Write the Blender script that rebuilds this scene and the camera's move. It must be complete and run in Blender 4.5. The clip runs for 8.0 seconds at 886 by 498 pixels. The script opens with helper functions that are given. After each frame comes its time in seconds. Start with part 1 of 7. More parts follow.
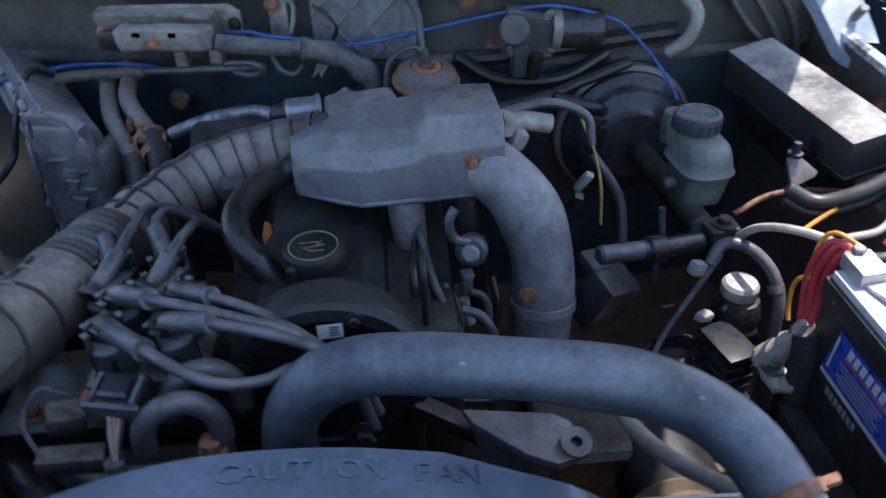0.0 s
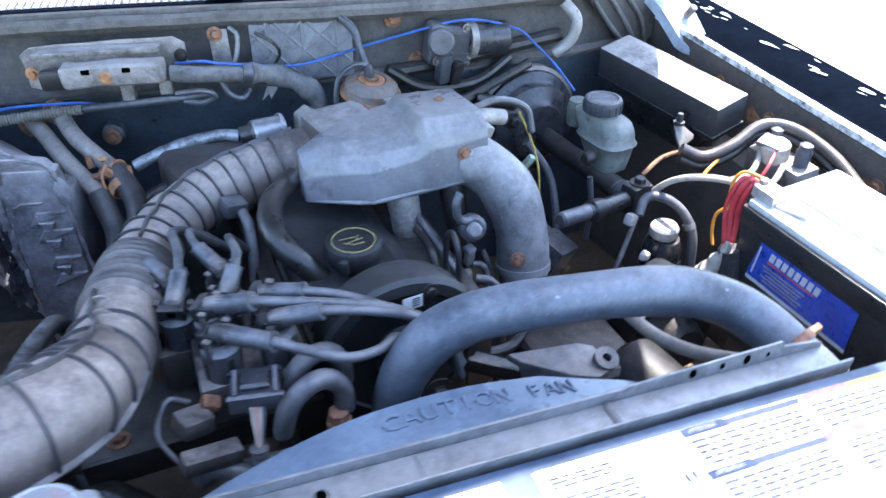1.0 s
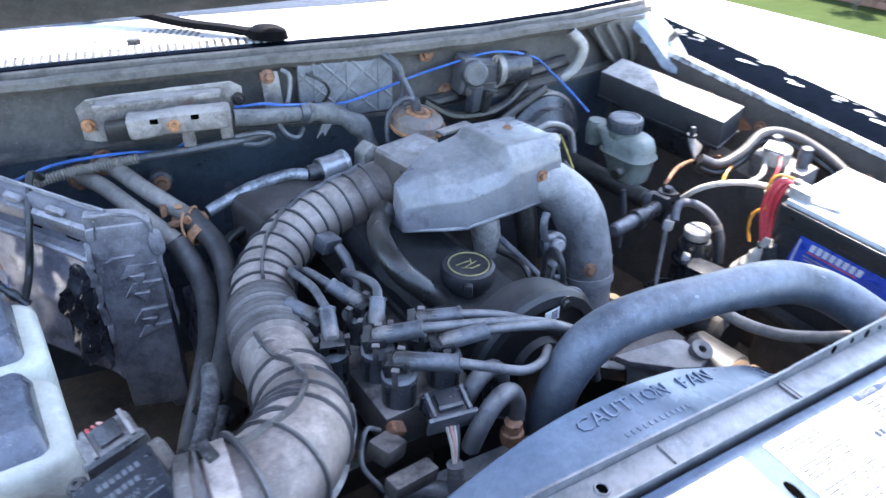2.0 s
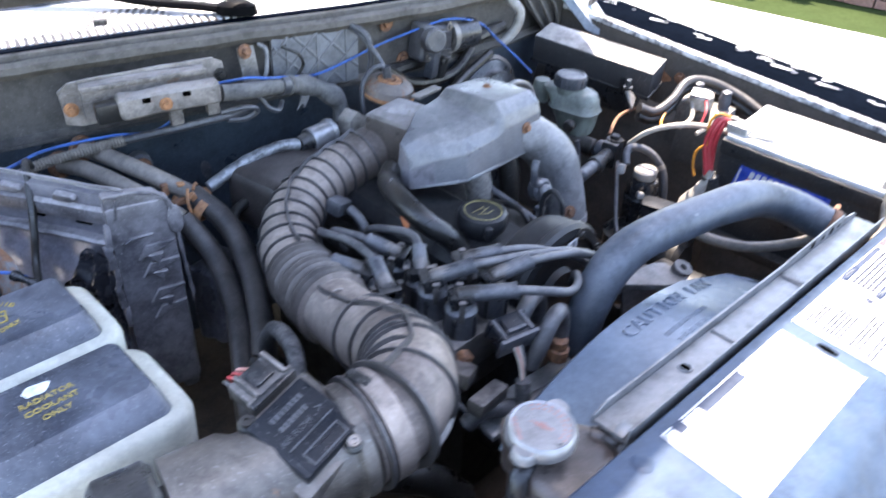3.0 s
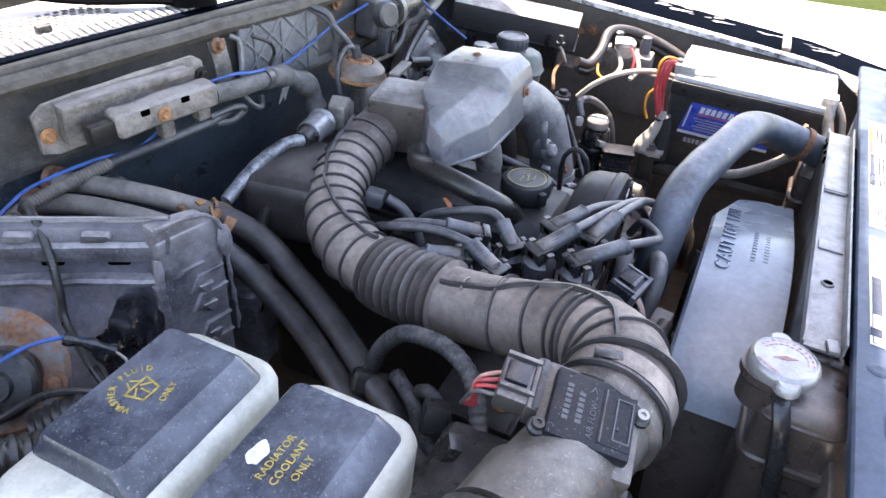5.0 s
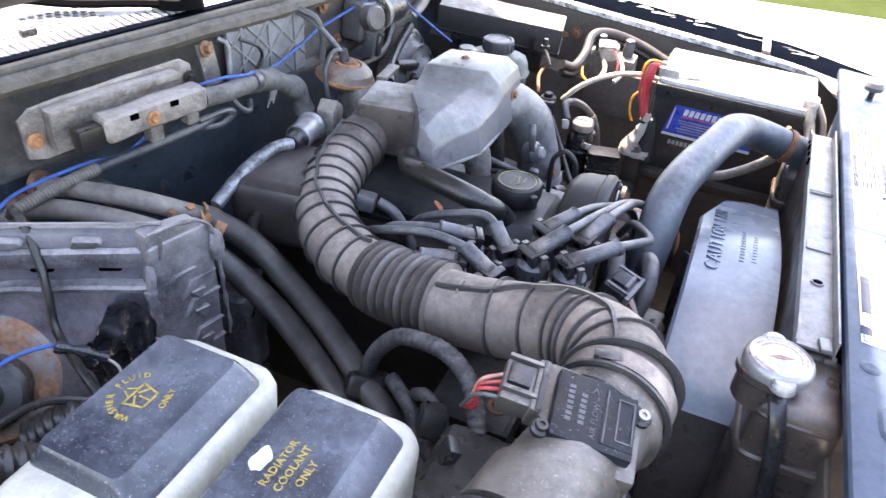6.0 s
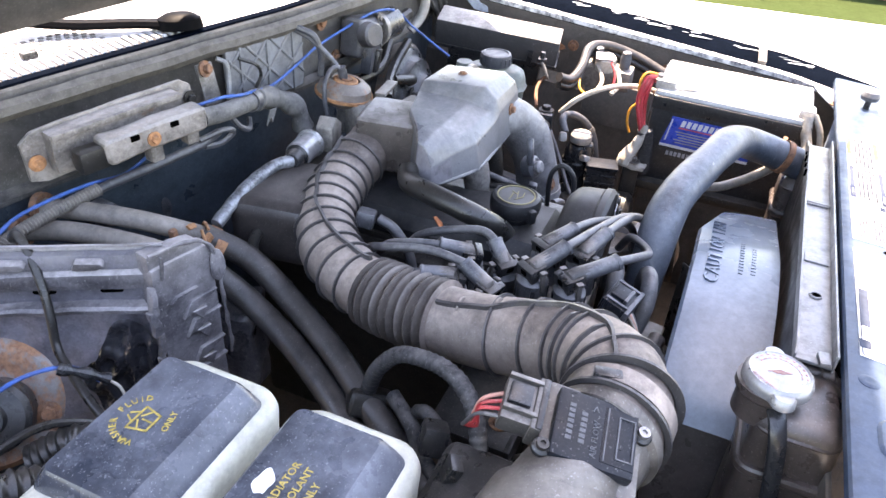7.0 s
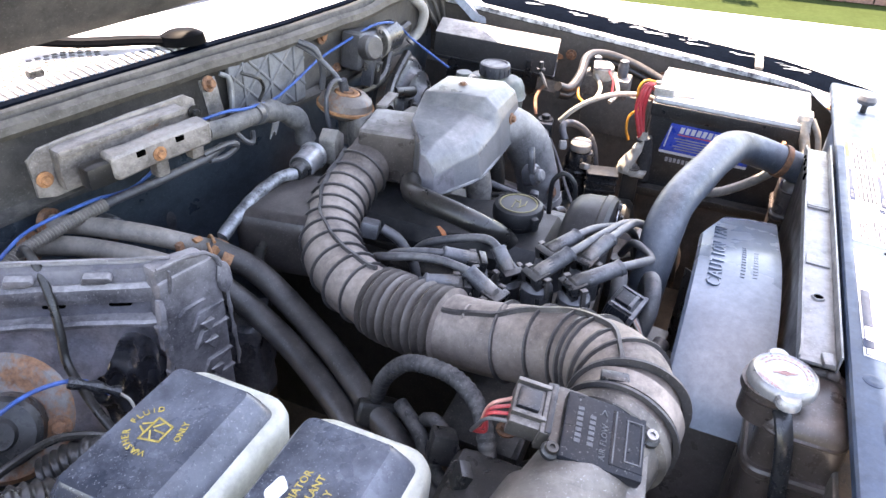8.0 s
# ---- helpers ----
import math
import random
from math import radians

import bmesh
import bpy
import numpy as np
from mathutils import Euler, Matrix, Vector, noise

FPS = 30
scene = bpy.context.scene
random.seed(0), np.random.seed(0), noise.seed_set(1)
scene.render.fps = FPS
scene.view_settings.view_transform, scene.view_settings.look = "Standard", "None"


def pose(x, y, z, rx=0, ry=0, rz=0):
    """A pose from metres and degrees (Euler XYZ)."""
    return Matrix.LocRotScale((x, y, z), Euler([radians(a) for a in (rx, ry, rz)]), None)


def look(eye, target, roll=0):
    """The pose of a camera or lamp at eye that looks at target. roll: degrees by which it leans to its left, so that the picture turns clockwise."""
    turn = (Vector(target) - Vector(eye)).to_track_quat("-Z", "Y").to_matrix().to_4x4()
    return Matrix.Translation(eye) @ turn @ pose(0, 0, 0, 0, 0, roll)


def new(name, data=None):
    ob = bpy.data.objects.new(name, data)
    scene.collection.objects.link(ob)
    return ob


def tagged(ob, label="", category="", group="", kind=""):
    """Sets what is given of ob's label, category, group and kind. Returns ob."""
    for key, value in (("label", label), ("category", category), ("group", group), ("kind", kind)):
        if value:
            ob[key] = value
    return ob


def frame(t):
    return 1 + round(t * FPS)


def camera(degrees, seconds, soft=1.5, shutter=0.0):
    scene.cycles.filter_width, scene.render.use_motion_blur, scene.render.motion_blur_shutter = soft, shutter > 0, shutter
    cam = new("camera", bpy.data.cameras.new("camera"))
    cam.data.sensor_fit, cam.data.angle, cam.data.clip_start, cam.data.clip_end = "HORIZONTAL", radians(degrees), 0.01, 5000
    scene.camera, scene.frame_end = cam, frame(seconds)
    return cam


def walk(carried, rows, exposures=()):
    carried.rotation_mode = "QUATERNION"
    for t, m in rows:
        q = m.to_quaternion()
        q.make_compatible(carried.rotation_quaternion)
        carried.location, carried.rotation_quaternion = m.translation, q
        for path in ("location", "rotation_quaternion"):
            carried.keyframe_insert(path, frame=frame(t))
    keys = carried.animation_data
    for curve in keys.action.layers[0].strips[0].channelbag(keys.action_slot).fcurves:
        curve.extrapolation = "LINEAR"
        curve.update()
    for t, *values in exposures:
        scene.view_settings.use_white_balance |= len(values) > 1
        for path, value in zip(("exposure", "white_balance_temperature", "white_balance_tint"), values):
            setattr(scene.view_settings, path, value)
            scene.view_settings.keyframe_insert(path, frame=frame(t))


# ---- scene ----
cam = camera(63.2, 8.0, shutter=0.6)
PATH = [
    (0, (-0.049, -1.059, 1.381), (0.058, 0.543, 0.189), -1.9),
    (0.5, (-0.197, -1.093, 1.41), (0.198, 0.484, 0.245), -2.3),
    (1, (-0.359, -1.128, 1.429), (0.311, 0.358, 0.271), 1.3),
    (1.5, (-0.512, -1.078, 1.427), (0.259, 0.375, 0.29), -0.3),
    (1.7, (-0.564, -1.053, 1.44), (0.262, 0.381, 0.317), 0.7),
    (2.8, (-0.841, -0.993, 1.47), (0.385, 0.137, 0.365), 3.9),
    (3, (-0.868, -0.966, 1.449), (0.355, 0.15, 0.327), 3.7),
    (3.5, (-0.902, -0.874, 1.424), (0.343, 0.172, 0.259), 0.9),
    (4, (-0.99, -0.78, 1.44), (0.435, -0.002, 0.271), 3.7),
    (4.5, (-1.059, -0.667, 1.422), (0.421, 0.022, 0.267), 4.2),
    (5.8, (-1.064, -0.639, 1.419), (0.469, -0.058, 0.275), 5.0),
    (6, (-1.07, -0.632, 1.42), (0.463, -0.042, 0.279), 5.0),
    (6.5, (-1.072, -0.622, 1.423), (0.454, -0.009, 0.285), 4.4),
    (7, (-1.068, -0.632, 1.431), (0.476, -0.033, 0.31), 4.2),
    (7.5, (-1.071, -0.634, 1.435), (0.48, -0.026, 0.328), 3.3),
    (8, (-1.078, -0.63, 1.433), (0.481, -0.023, 0.337), 3.2),
]
EXPOSURES = [(0.0, 1.48, 6300, 14), (0.5, 2.72, 6200, 14), (1.0, 3.08, 6300, 13), (1.7, 3.18, 6450, 13), (2.8, 3.06, 7050, 16), (3.5, 2.78, 7400, 18), (4.5, 2.83, 7850, 19), (6.0, 3.30, 8350, 21), (8.0, 3.33, 8550, 21)]
walk(cam, [(t, look(eye, target, roll)) for t, eye, target, roll in PATH], EXPOSURES)

# ---- light: clear sky, one sun behind the raised hood ----
SUN_FROM = Vector((0.33, 0.24, 1.0)).normalized()
world = bpy.data.worlds.new("sky")
scene.world = world
world.use_nodes = True
wn = world.node_tree.nodes
sky = wn.new("ShaderNodeTexSky")
sky.sky_type, sky.sun_disc = "NISHITA", False
sky.sun_elevation = math.asin(SUN_FROM.z)
sky.sun_rotation = math.atan2(SUN_FROM.x, SUN_FROM.y)
world.node_tree.links.new(sky.outputs[0], wn["Background"].inputs[0])
wn["Background"].inputs[1].default_value = 0.15
lamp = bpy.data.lights.new("sun", "SUN")
lamp.energy, lamp.angle, lamp.color = 3.2, radians(0.5), (1.0, 0.95, 0.88)
sun = new("sun", lamp)
sun.matrix_world = look(SUN_FROM * 20, (0, 0, 0))


# ---- materials ----
def material(name, base, rough=0.6, metal=0.0, second=None, amount=0.5, scale=30.0, bump=0.15, dust=0.0,
             dust_colour=(0.30, 0.28, 0.26), rust=0.0, coat=0.0, fine=220.0, edge=0.12, trans=0.0, mottle=0.5, mottle_scale=40.0, speck=0.3, spec=0.5):
    """Base colour broken up by a coarse and a fine noise, settled dust that also paints tops lighter than sides, rust
    blotches and a fine relief.
    """
    m = bpy.data.materials.new(name)
    m.use_nodes = True
    nt = m.node_tree
    n, link = nt.nodes, nt.links.new
    bsdf = n["Principled BSDF"]
    tc = n.new("ShaderNodeTexCoord")
    rnd = n.new("ShaderNodeObjectInfo")
    shift = n.new("ShaderNodeVectorMath")
    shift.operation = "ADD"
    link(tc.outputs["Object"], shift.inputs[0])
    link(rnd.outputs["Random"], shift.inputs[1])

    def noise_at(sc, detail=6.0, rough_=0.6):
        t = n.new("ShaderNodeTexNoise")
        t.inputs["Scale"].default_value, t.inputs["Detail"].default_value, t.inputs["Roughness"].default_value = sc, detail, rough_
        link(shift.outputs[0], t.inputs["Vector"])
        return t.outputs["Fac"]

    def ramp(fac, lo, hi, top=1.0):
        r = n.new("ShaderNodeMapRange")
        r.inputs["From Min"].default_value, r.inputs["From Max"].default_value, r.inputs["To Max"].default_value = lo, hi, top
        link(fac, r.inputs["Value"])
        return r.outputs[0]

    def mix(fac, a, b):
        x = n.new("ShaderNodeMix")
        x.data_type = "RGBA"
        if isinstance(fac, float):
            x.inputs[0].default_value = fac
        else:
            link(fac, x.inputs[0])
        for i, c in ((6, a), (7, b)):
            if isinstance(c, tuple):
                x.inputs[i].default_value = (*c, 1)
            else:
                link(c, x.inputs[i])
        return x.outputs[2]

    second = second or tuple(c * 0.65 for c in base)
    coarse, small = noise_at(scale, 9.0, 0.68), noise_at(fine, 4.0)
    col = mix(ramp(coarse, 0.42, 0.60, amount), base, second)
    col = mix(ramp(small, 0.35, 0.75, 0.35), col, tuple(min(1, c * 1.35 + min(0.01, c * 0.8)) for c in base))
    if mottle:
        blot = n.new("ShaderNodeMix")
        blot.data_type, blot.blend_type = "RGBA", "MULTIPLY"
        link(ramp(noise_at(mottle_scale, 10.0, 0.78), 0.45, 0.60, mottle), blot.inputs[0])
        link(col, blot.inputs[6])
        blot.inputs[7].default_value = (0.36, 0.35, 0.34, 1)
        col = blot.outputs[2]
    if dust:
        g = n.new("ShaderNodeNewGeometry")
        sep = n.new("ShaderNodeSeparateXYZ")
        link(g.outputs["Normal"], sep.inputs[0])
        # upward faces go paler: settled dust, plus top light painted for form contrast
        up = ramp(sep.outputs["Z"], -0.05, 0.85)
        mul = n.new("ShaderNodeMath")
        mul.operation = "MULTIPLY"
        link(up, mul.inputs[0])
        link(ramp(noise_at(scale * 0.6, 10.0, 0.74), 0.41, 0.55, dust), mul.inputs[1])
        pale = mix(ramp(noise_at(90.0, 6.0, 0.7), 0.35, 0.65), tuple(c * 0.72 for c in dust_colour), tuple(min(1, c * 1.12) for c in dust_colour))
        col = mix(mul.outputs[0], col, pale)
    if speck:
        dots = ramp(noise_at(420.0, 3.0, 0.6), 0.62, 0.70, speck)
        col = mix(dots, col, tuple(min(1, c * 0.5 + 0.22) for c in dust_colour))
    if rust:
        lo = 0.70 - 0.35 * rust
        spots = ramp(noise_at(scale * 1.4, 10.0, 0.72), lo, lo + 0.10)
        tint = mix(ramp(noise_at(160.0), 0.3, 0.7), (0.13, 0.055, 0.028), (0.32, 0.16, 0.085))
        col = mix(spots, col, tint)
    link(col, bsdf.inputs["Base Color"])
    link(ramp(noise_at(scale * 2.3), 0.3, 0.7, 1.0), bsdf.inputs["Roughness"])
    rr = bsdf.inputs["Roughness"].links[0].from_node
    rr.inputs["To Min"].default_value, rr.inputs["To Max"].default_value = max(0.03, rough - edge), min(1, rough + edge)
    bsdf.inputs["Specular IOR Level"].default_value = spec
    bsdf.inputs["Metallic"].default_value = metal
    bsdf.inputs["Coat Weight"].default_value = coat
    if trans:
        bsdf.inputs["Subsurface Weight"].default_value = trans
        bsdf.inputs["Subsurface Radius"].default_value = (0.02, 0.02, 0.018)
        bsdf.inputs["Subsurface Scale"].default_value = 0.6
    if bump:
        b = n.new("ShaderNodeBump")
        b.inputs["Strength"].default_value, b.inputs["Distance"].default_value = bump, 0.0012
        link(small, b.inputs["Height"])
        b2 = n.new("ShaderNodeBump")
        b2.inputs["Strength"].default_value, b2.inputs["Distance"].default_value = bump * 0.7, 0.0015
        link(coarse, b2.inputs["Height"])
        link(b.outputs[0], b2.inputs["Normal"])
        link(b2.outputs[0], bsdf.inputs["Normal"])
    return m


M = {
    "rubber": material("black rubber", (0.010, 0.0098, 0.0095), 0.34, second=(0.022, 0.021, 0.020), dust=0.20, dust_colour=(0.13, 0.115, 0.10), scale=20, bump=0.08, speck=0.2),
    "hose": material("coolant hose rubber", (0.042, 0.053, 0.069), 0.46, second=(0.068, 0.082, 0.102), dust=0.50, dust_colour=(0.215, 0.238, 0.275), scale=11, bump=0.03, speck=0.35, mottle=0.6),
    "duct": material("dusty duct rubber", (0.146, 0.118, 0.103), 0.58, second=(0.078, 0.063, 0.056), amount=0.8, dust=0.95, dust_colour=(0.375, 0.308, 0.262), scale=7, mottle=0.45, bump=0.08),
    "plastic": material("black plastic", (0.010, 0.011, 0.0125), 0.32, second=(0.026, 0.026, 0.028), dust=0.30, dust_colour=(0.18, 0.168, 0.155), scale=25, bump=0.06),
    "wiper_black": material("matt black wiper enamel", (0.0014, 0.0016, 0.0022), 0.5, second=(0.0026, 0.0028, 0.0034), scale=30, bump=0.04, speck=0.0, mottle=0.2, spec=0.04),
    "module_black": material("dark moulded sensor plastic", (0.008, 0.010, 0.014), 0.36, spec=0.20, second=(0.015, 0.017, 0.022), dust=0.08, dust_colour=(0.16, 0.15, 0.145), scale=22, bump=0.05, mottle=0.3, speck=0.35),
    "intake_brown": material("grimy brown-black moulding", (0.040, 0.033, 0.031), 0.42, second=(0.018, 0.016, 0.015), amount=0.8, dust=0.4, dust_colour=(0.125, 0.105, 0.095), scale=12, bump=0.06, speck=0.3),
    "tank_brown": material("heat-browned tank plastic", (0.052, 0.040, 0.036), 0.34, second=(0.022, 0.017, 0.015), amount=0.75, dust=0.55, dust_colour=(0.185, 0.155, 0.14), scale=12, bump=0.08, speck=0.35),
    "lining_grey": material("grubby grey lining sheet", (0.285, 0.275, 0.315), 0.30, second=(0.110, 0.107, 0.127), amount=0.6, dust=0.2, dust_colour=(0.24, 0.23, 0.24), scale=9, bump=0.06, mottle=0.4, mottle_scale=30),
    # the paler second colour paints grey reflections on the folds
    "lining_black": material("glossy torn black sheet", (0.014, 0.014, 0.017), 0.26, second=(0.070, 0.070, 0.084), scale=14, bump=0.06, mottle=0.3, speck=0.1),
    "hose_brown": material("brown-dusted hose rubber", (0.026, 0.023, 0.022), 0.40, second=(0.040, 0.036, 0.034), dust=0.38, dust_colour=(0.135, 0.120, 0.110), scale=16, bump=0.07, speck=0.3),
    "greyplastic": material("dusty grey plastic", (0.128, 0.131, 0.141), 0.34, second=(0.060, 0.066, 0.076), amount=0.75, dust=0.75, dust_colour=(0.345, 0.335, 0.325), scale=4, bump=0.04, mottle=0.35, mottle_scale=12),
    "casing": material("dirty grey housing", (0.170, 0.160, 0.168), 0.42, second=(0.036, 0.035, 0.043), amount=0.9, dust=0.8, dust_colour=(0.40, 0.37, 0.365), scale=9, mottle=0.7, mottle_scale=30, bump=0.10, speck=0.5),
    "bluemetal": material("dirty dark blue body paint", (0.041, 0.054, 0.067), 0.36, second=(0.019, 0.024, 0.031), amount=0.8, dust=0.3, dust_colour=(0.16, 0.16, 0.16), scale=9, rust=0.05, bump=0.05, speck=0.2),
    "paint": material("weathered dark blue fender paint", (0.0024, 0.0038, 0.0068), 0.5, second=(0.0014, 0.0022, 0.0042), dust=0.0, scale=12, bump=0.02, spec=0.0, speck=0.0, mottle=0.3),
    "panel": material("faded blue support panel", (0.027, 0.050, 0.090), 0.46, second=(0.0175, 0.033, 0.062), amount=0.8, dust=0.4, dust_colour=(0.075, 0.103, 0.148), scale=18, bump=0.03, mottle=0.5, speck=0.05, spec=0.25, rust=0.02),
    "firewall": material("grimy firewall", (0.076, 0.070, 0.063), 0.55, second=(0.036, 0.035, 0.034), amount=0.85, dust=0.5, dust_colour=(0.28, 0.245, 0.21), scale=9, rust=0.12, bump=0.08),
    "shroud": material("dusty shroud plastic", (0.095, 0.128, 0.172), 0.30, second=(0.052, 0.070, 0.096), amount=0.7, dust=0.60, dust_colour=(0.23, 0.285, 0.35), scale=2.2, bump=0.010, mottle=0.15, mottle_scale=9, speck=0.12),
    "alu": material("oxidised aluminium", (0.24, 0.225, 0.21), 0.5, metal=0.25, second=(0.12, 0.11, 0.10), amount=0.8, dust=0.75, dust_colour=(0.37, 0.335, 0.295), scale=20, mottle=0.6, speck=0.5),
    "castiron": material("oily cast metal", (0.014, 0.013, 0.012), 0.42, metal=0.1, second=(0.036, 0.028, 0.022), dust=0.15, scale=16, rust=0.10),
    "steel": material("plated steel", (0.22, 0.21, 0.20), 0.45, metal=0.7, second=(0.13, 0.11, 0.10), scale=40, rust=0.2),
    "chrome": material("bright tinned steel", (0.30, 0.30, 0.31), 0.36, metal=0.5, second=(0.24, 0.24, 0.25), scale=40, bump=0.03, mottle=0.3),
    "rust": material("rusted steel", (0.27, 0.125, 0.062), 0.8, metal=0.0, second=(0.10, 0.05, 0.032), amount=0.9, dust=0.1, scale=90, bump=0.4, mottle=0.6, mottle_scale=150),
    "cap_print": material("faded red print", (0.42, 0.22, 0.20), 0.6, bump=0.0, mottle=0.0),
    "apron": material("brown-dusted steel apron", (0.055, 0.050, 0.046), 0.7, second=(0.09, 0.075, 0.06), dust=0.6, dust_colour=(0.20, 0.17, 0.14), scale=8, rust=0.14, bump=0.2),
    "bellows": material("grey bellows rubber", (0.082, 0.069, 0.062), 0.50, second=(0.046, 0.039, 0.036), dust=0.65, dust_colour=(0.245, 0.205, 0.178), scale=14, bump=0.06, mottle=0.4),
    # less dusty rubber, darkened further to paint the ribs' shadow side
    "rib": material("dark rubber rib, shade painted in", (0.044, 0.041, 0.042), 0.42, second=(0.024, 0.023, 0.024), dust=0.45, dust_colour=(0.235, 0.215, 0.205), scale=24, bump=0.05),
    "rusty": material("rust-flecked grey metal", (0.34, 0.32, 0.295), 0.5, metal=0.1, second=(0.19, 0.175, 0.16), dust=0.4, scale=24, rust=0.42),
    "white": material("translucent white plastic", (0.60, 0.60, 0.52), 0.42, second=(0.50, 0.48, 0.39), dust=0.35, dust_colour=(0.38, 0.34, 0.27), scale=10, bump=0.03, trans=0.25, mottle=0.35, mottle_scale=30),
    "reservoir": material("yellowed reservoir plastic", (0.18, 0.205, 0.175), 0.42, second=(0.10, 0.105, 0.09), amount=0.8, dust=0.5, dust_colour=(0.24, 0.23, 0.21), scale=14, trans=0.1, bump=0.05),
    "lid": material("scuffed black lid", (0.026, 0.030, 0.040), 0.28, second=(0.075, 0.082, 0.100), amount=0.8, dust=0.55, dust_colour=(0.21, 0.225, 0.26), scale=6, bump=0.04, speck=0.6, mottle=0.6, mottle_scale=24),
    "hinge_paint": material("faded blue hinge paint", (0.26, 0.31, 0.38), 0.5, second=(0.16, 0.20, 0.26), dust=0.5, dust_colour=(0.5, 0.5, 0.5), scale=18),
    "gloss_black": material("smooth black plastic", (0.010, 0.011, 0.013), 0.26, second=(0.024, 0.024, 0.027), dust=0.15, dust_colour=(0.2, 0.19, 0.18), scale=20, bump=0.03, mottle=0.3),
    "rust_heavy": material("rust-eaten grey flange", (0.20, 0.185, 0.175), 0.6, second=(0.10, 0.09, 0.085), amount=0.8, dust=0.3, scale=18, rust=0.72, bump=0.2),
    "bright_screw": material("bright screw steel", (0.30, 0.29, 0.28), 0.35, metal=0.7, scale=80, bump=0.0, mottle=0.4),
    "dusty_black": material("brown-dusted black plastic", (0.030, 0.028, 0.027), 0.45, second=(0.060, 0.055, 0.050), dust=0.8, dust_colour=(0.25, 0.22, 0.20), scale=26, bump=0.05),
    "code_print": material("pale code print", (0.30, 0.30, 0.31), 0.5, bump=0.0),
    "ink_mid": material("faded slate print", (0.050, 0.062, 0.090), 0.7, bump=0.0, speck=0.0, mottle=0.3, spec=0.05),
    "red_faded": material("sun-faded red print", (0.26, 0.10, 0.105), 0.7, bump=0.0, speck=0.0, mottle=0.2, spec=0.05),
    "yellow_faded": material("sun-faded yellow print", (0.28, 0.25, 0.08), 0.7, bump=0.0, speck=0.0, mottle=0.2, spec=0.05),
    "maf_metal": material("dirty brown-grey casting", (0.118, 0.104, 0.092), 0.44, metal=0.1, second=(0.052, 0.045, 0.040), amount=0.9, rust=0.16, dust=0.5, dust_colour=(0.22, 0.194, 0.168), scale=18, mottle=0.75, speck=0.6, bump=0.12),
    "brick": material("weathered red brick", (0.21, 0.115, 0.090), 0.85, second=(0.16, 0.092, 0.075), scale=30, bump=0.3),
    "mortar": material("pale mortar", (0.22, 0.17, 0.145), 0.9, scale=30),
    "leaf": material("shrub leaves", (0.040, 0.085, 0.020), 0.6, second=(0.025, 0.055, 0.015), scale=8, bump=0.0, speck=0.0, mottle=0.3),
    "ink_faint": material("sun-bleached small print", (0.052, 0.060, 0.080), 0.7, bump=0.0, speck=0.0, spec=0.05),
    "dirt": material("rust-brown dirt and oil", (0.085, 0.055, 0.034), 0.8, second=(0.026, 0.020, 0.016), amount=0.9, dust=0.4, dust_colour=(0.16, 0.11, 0.07), scale=9, rust=0.25, bump=0.3),
    "rust_bright": material("fresh orange rust", (0.44, 0.205, 0.088), 0.8, second=(0.20, 0.085, 0.042), amount=0.8, dust=0.1, scale=70, bump=0.3, mottle=0.4, mottle_scale=120),
    "tan_rusty": material("rust-stained tan plating", (0.20, 0.172, 0.150), 0.5, metal=0.1, second=(0.14, 0.10, 0.078), amount=0.8, dust=0.4, dust_colour=(0.26, 0.225, 0.195), scale=22, rust=0.46),
    "word_print": material("pale word print", (0.20, 0.21, 0.23), 0.6, bump=0.0, speck=0.0, mottle=0.2),
    "fuselid": material("dusty sun-faded black plastic", (0.03, 0.03, 0.032), 0.5, second=(0.05, 0.05, 0.05), dust=1.0, dust_colour=(0.42, 0.40, 0.37), scale=4, bump=0.05, mottle=0.3),
    "yellow": material("yellow print", (0.52, 0.38, 0.09), 0.6, second=(0.28, 0.21, 0.07), amount=0.8, bump=0.0, scale=110, mottle=0.6, mottle_scale=150),
    "sticker": material("white paper label", (0.56, 0.56, 0.55), 0.5, second=(0.49, 0.49, 0.48), bump=0.02, scale=30, mottle=0.12),
    "ink": material("dark print", (0.06, 0.07, 0.10), 0.6, bump=0.0),
    "red_ink": material("red print", (0.62, 0.10, 0.09), 0.6, bump=0.0),
    "blue_label": material("blue battery label", (0.025, 0.07, 0.42), 0.32, second=(0.02, 0.05, 0.33), bump=0.0),
    "battery": material("black battery case", (0.020, 0.020, 0.021), 0.38, dust=0.25, scale=20, bump=0.05),
    "battery_top": material("grey battery top", (0.58, 0.58, 0.58), 0.45, dust=0.5, dust_colour=(0.68, 0.67, 0.64), scale=18, mottle=0.25),
    "red": material("red cable", (0.50, 0.035, 0.045), 0.4, second=(0.36, 0.03, 0.03), dust=0.15),
    "orange": material("orange wire", (0.70, 0.28, 0.03), 0.5),
    "blue_wire": material("blue wire", (0.022, 0.105, 0.36), 0.5, dust=0.12, scale=40, speck=0.1),
    "wire": material("dusty wire sleeve", (0.060, 0.060, 0.066), 0.42, dust=0.5, dust_colour=(0.25, 0.24, 0.235), scale=24, bump=0.08),
    "pale": material("pale dusty hose", (0.45, 0.41, 0.35), 0.6, second=(0.25, 0.22, 0.18), dust=0.3, scale=25),
    "lead": material("dull lead terminal", (0.55, 0.54, 0.52), 0.45, metal=0.6, scale=50, dust=0.3),
    "concrete": material("sunlit concrete drive", (0.52, 0.50, 0.46), 0.9, second=(0.44, 0.42, 0.39), scale=1.2, fine=40.0, bump=0.2),
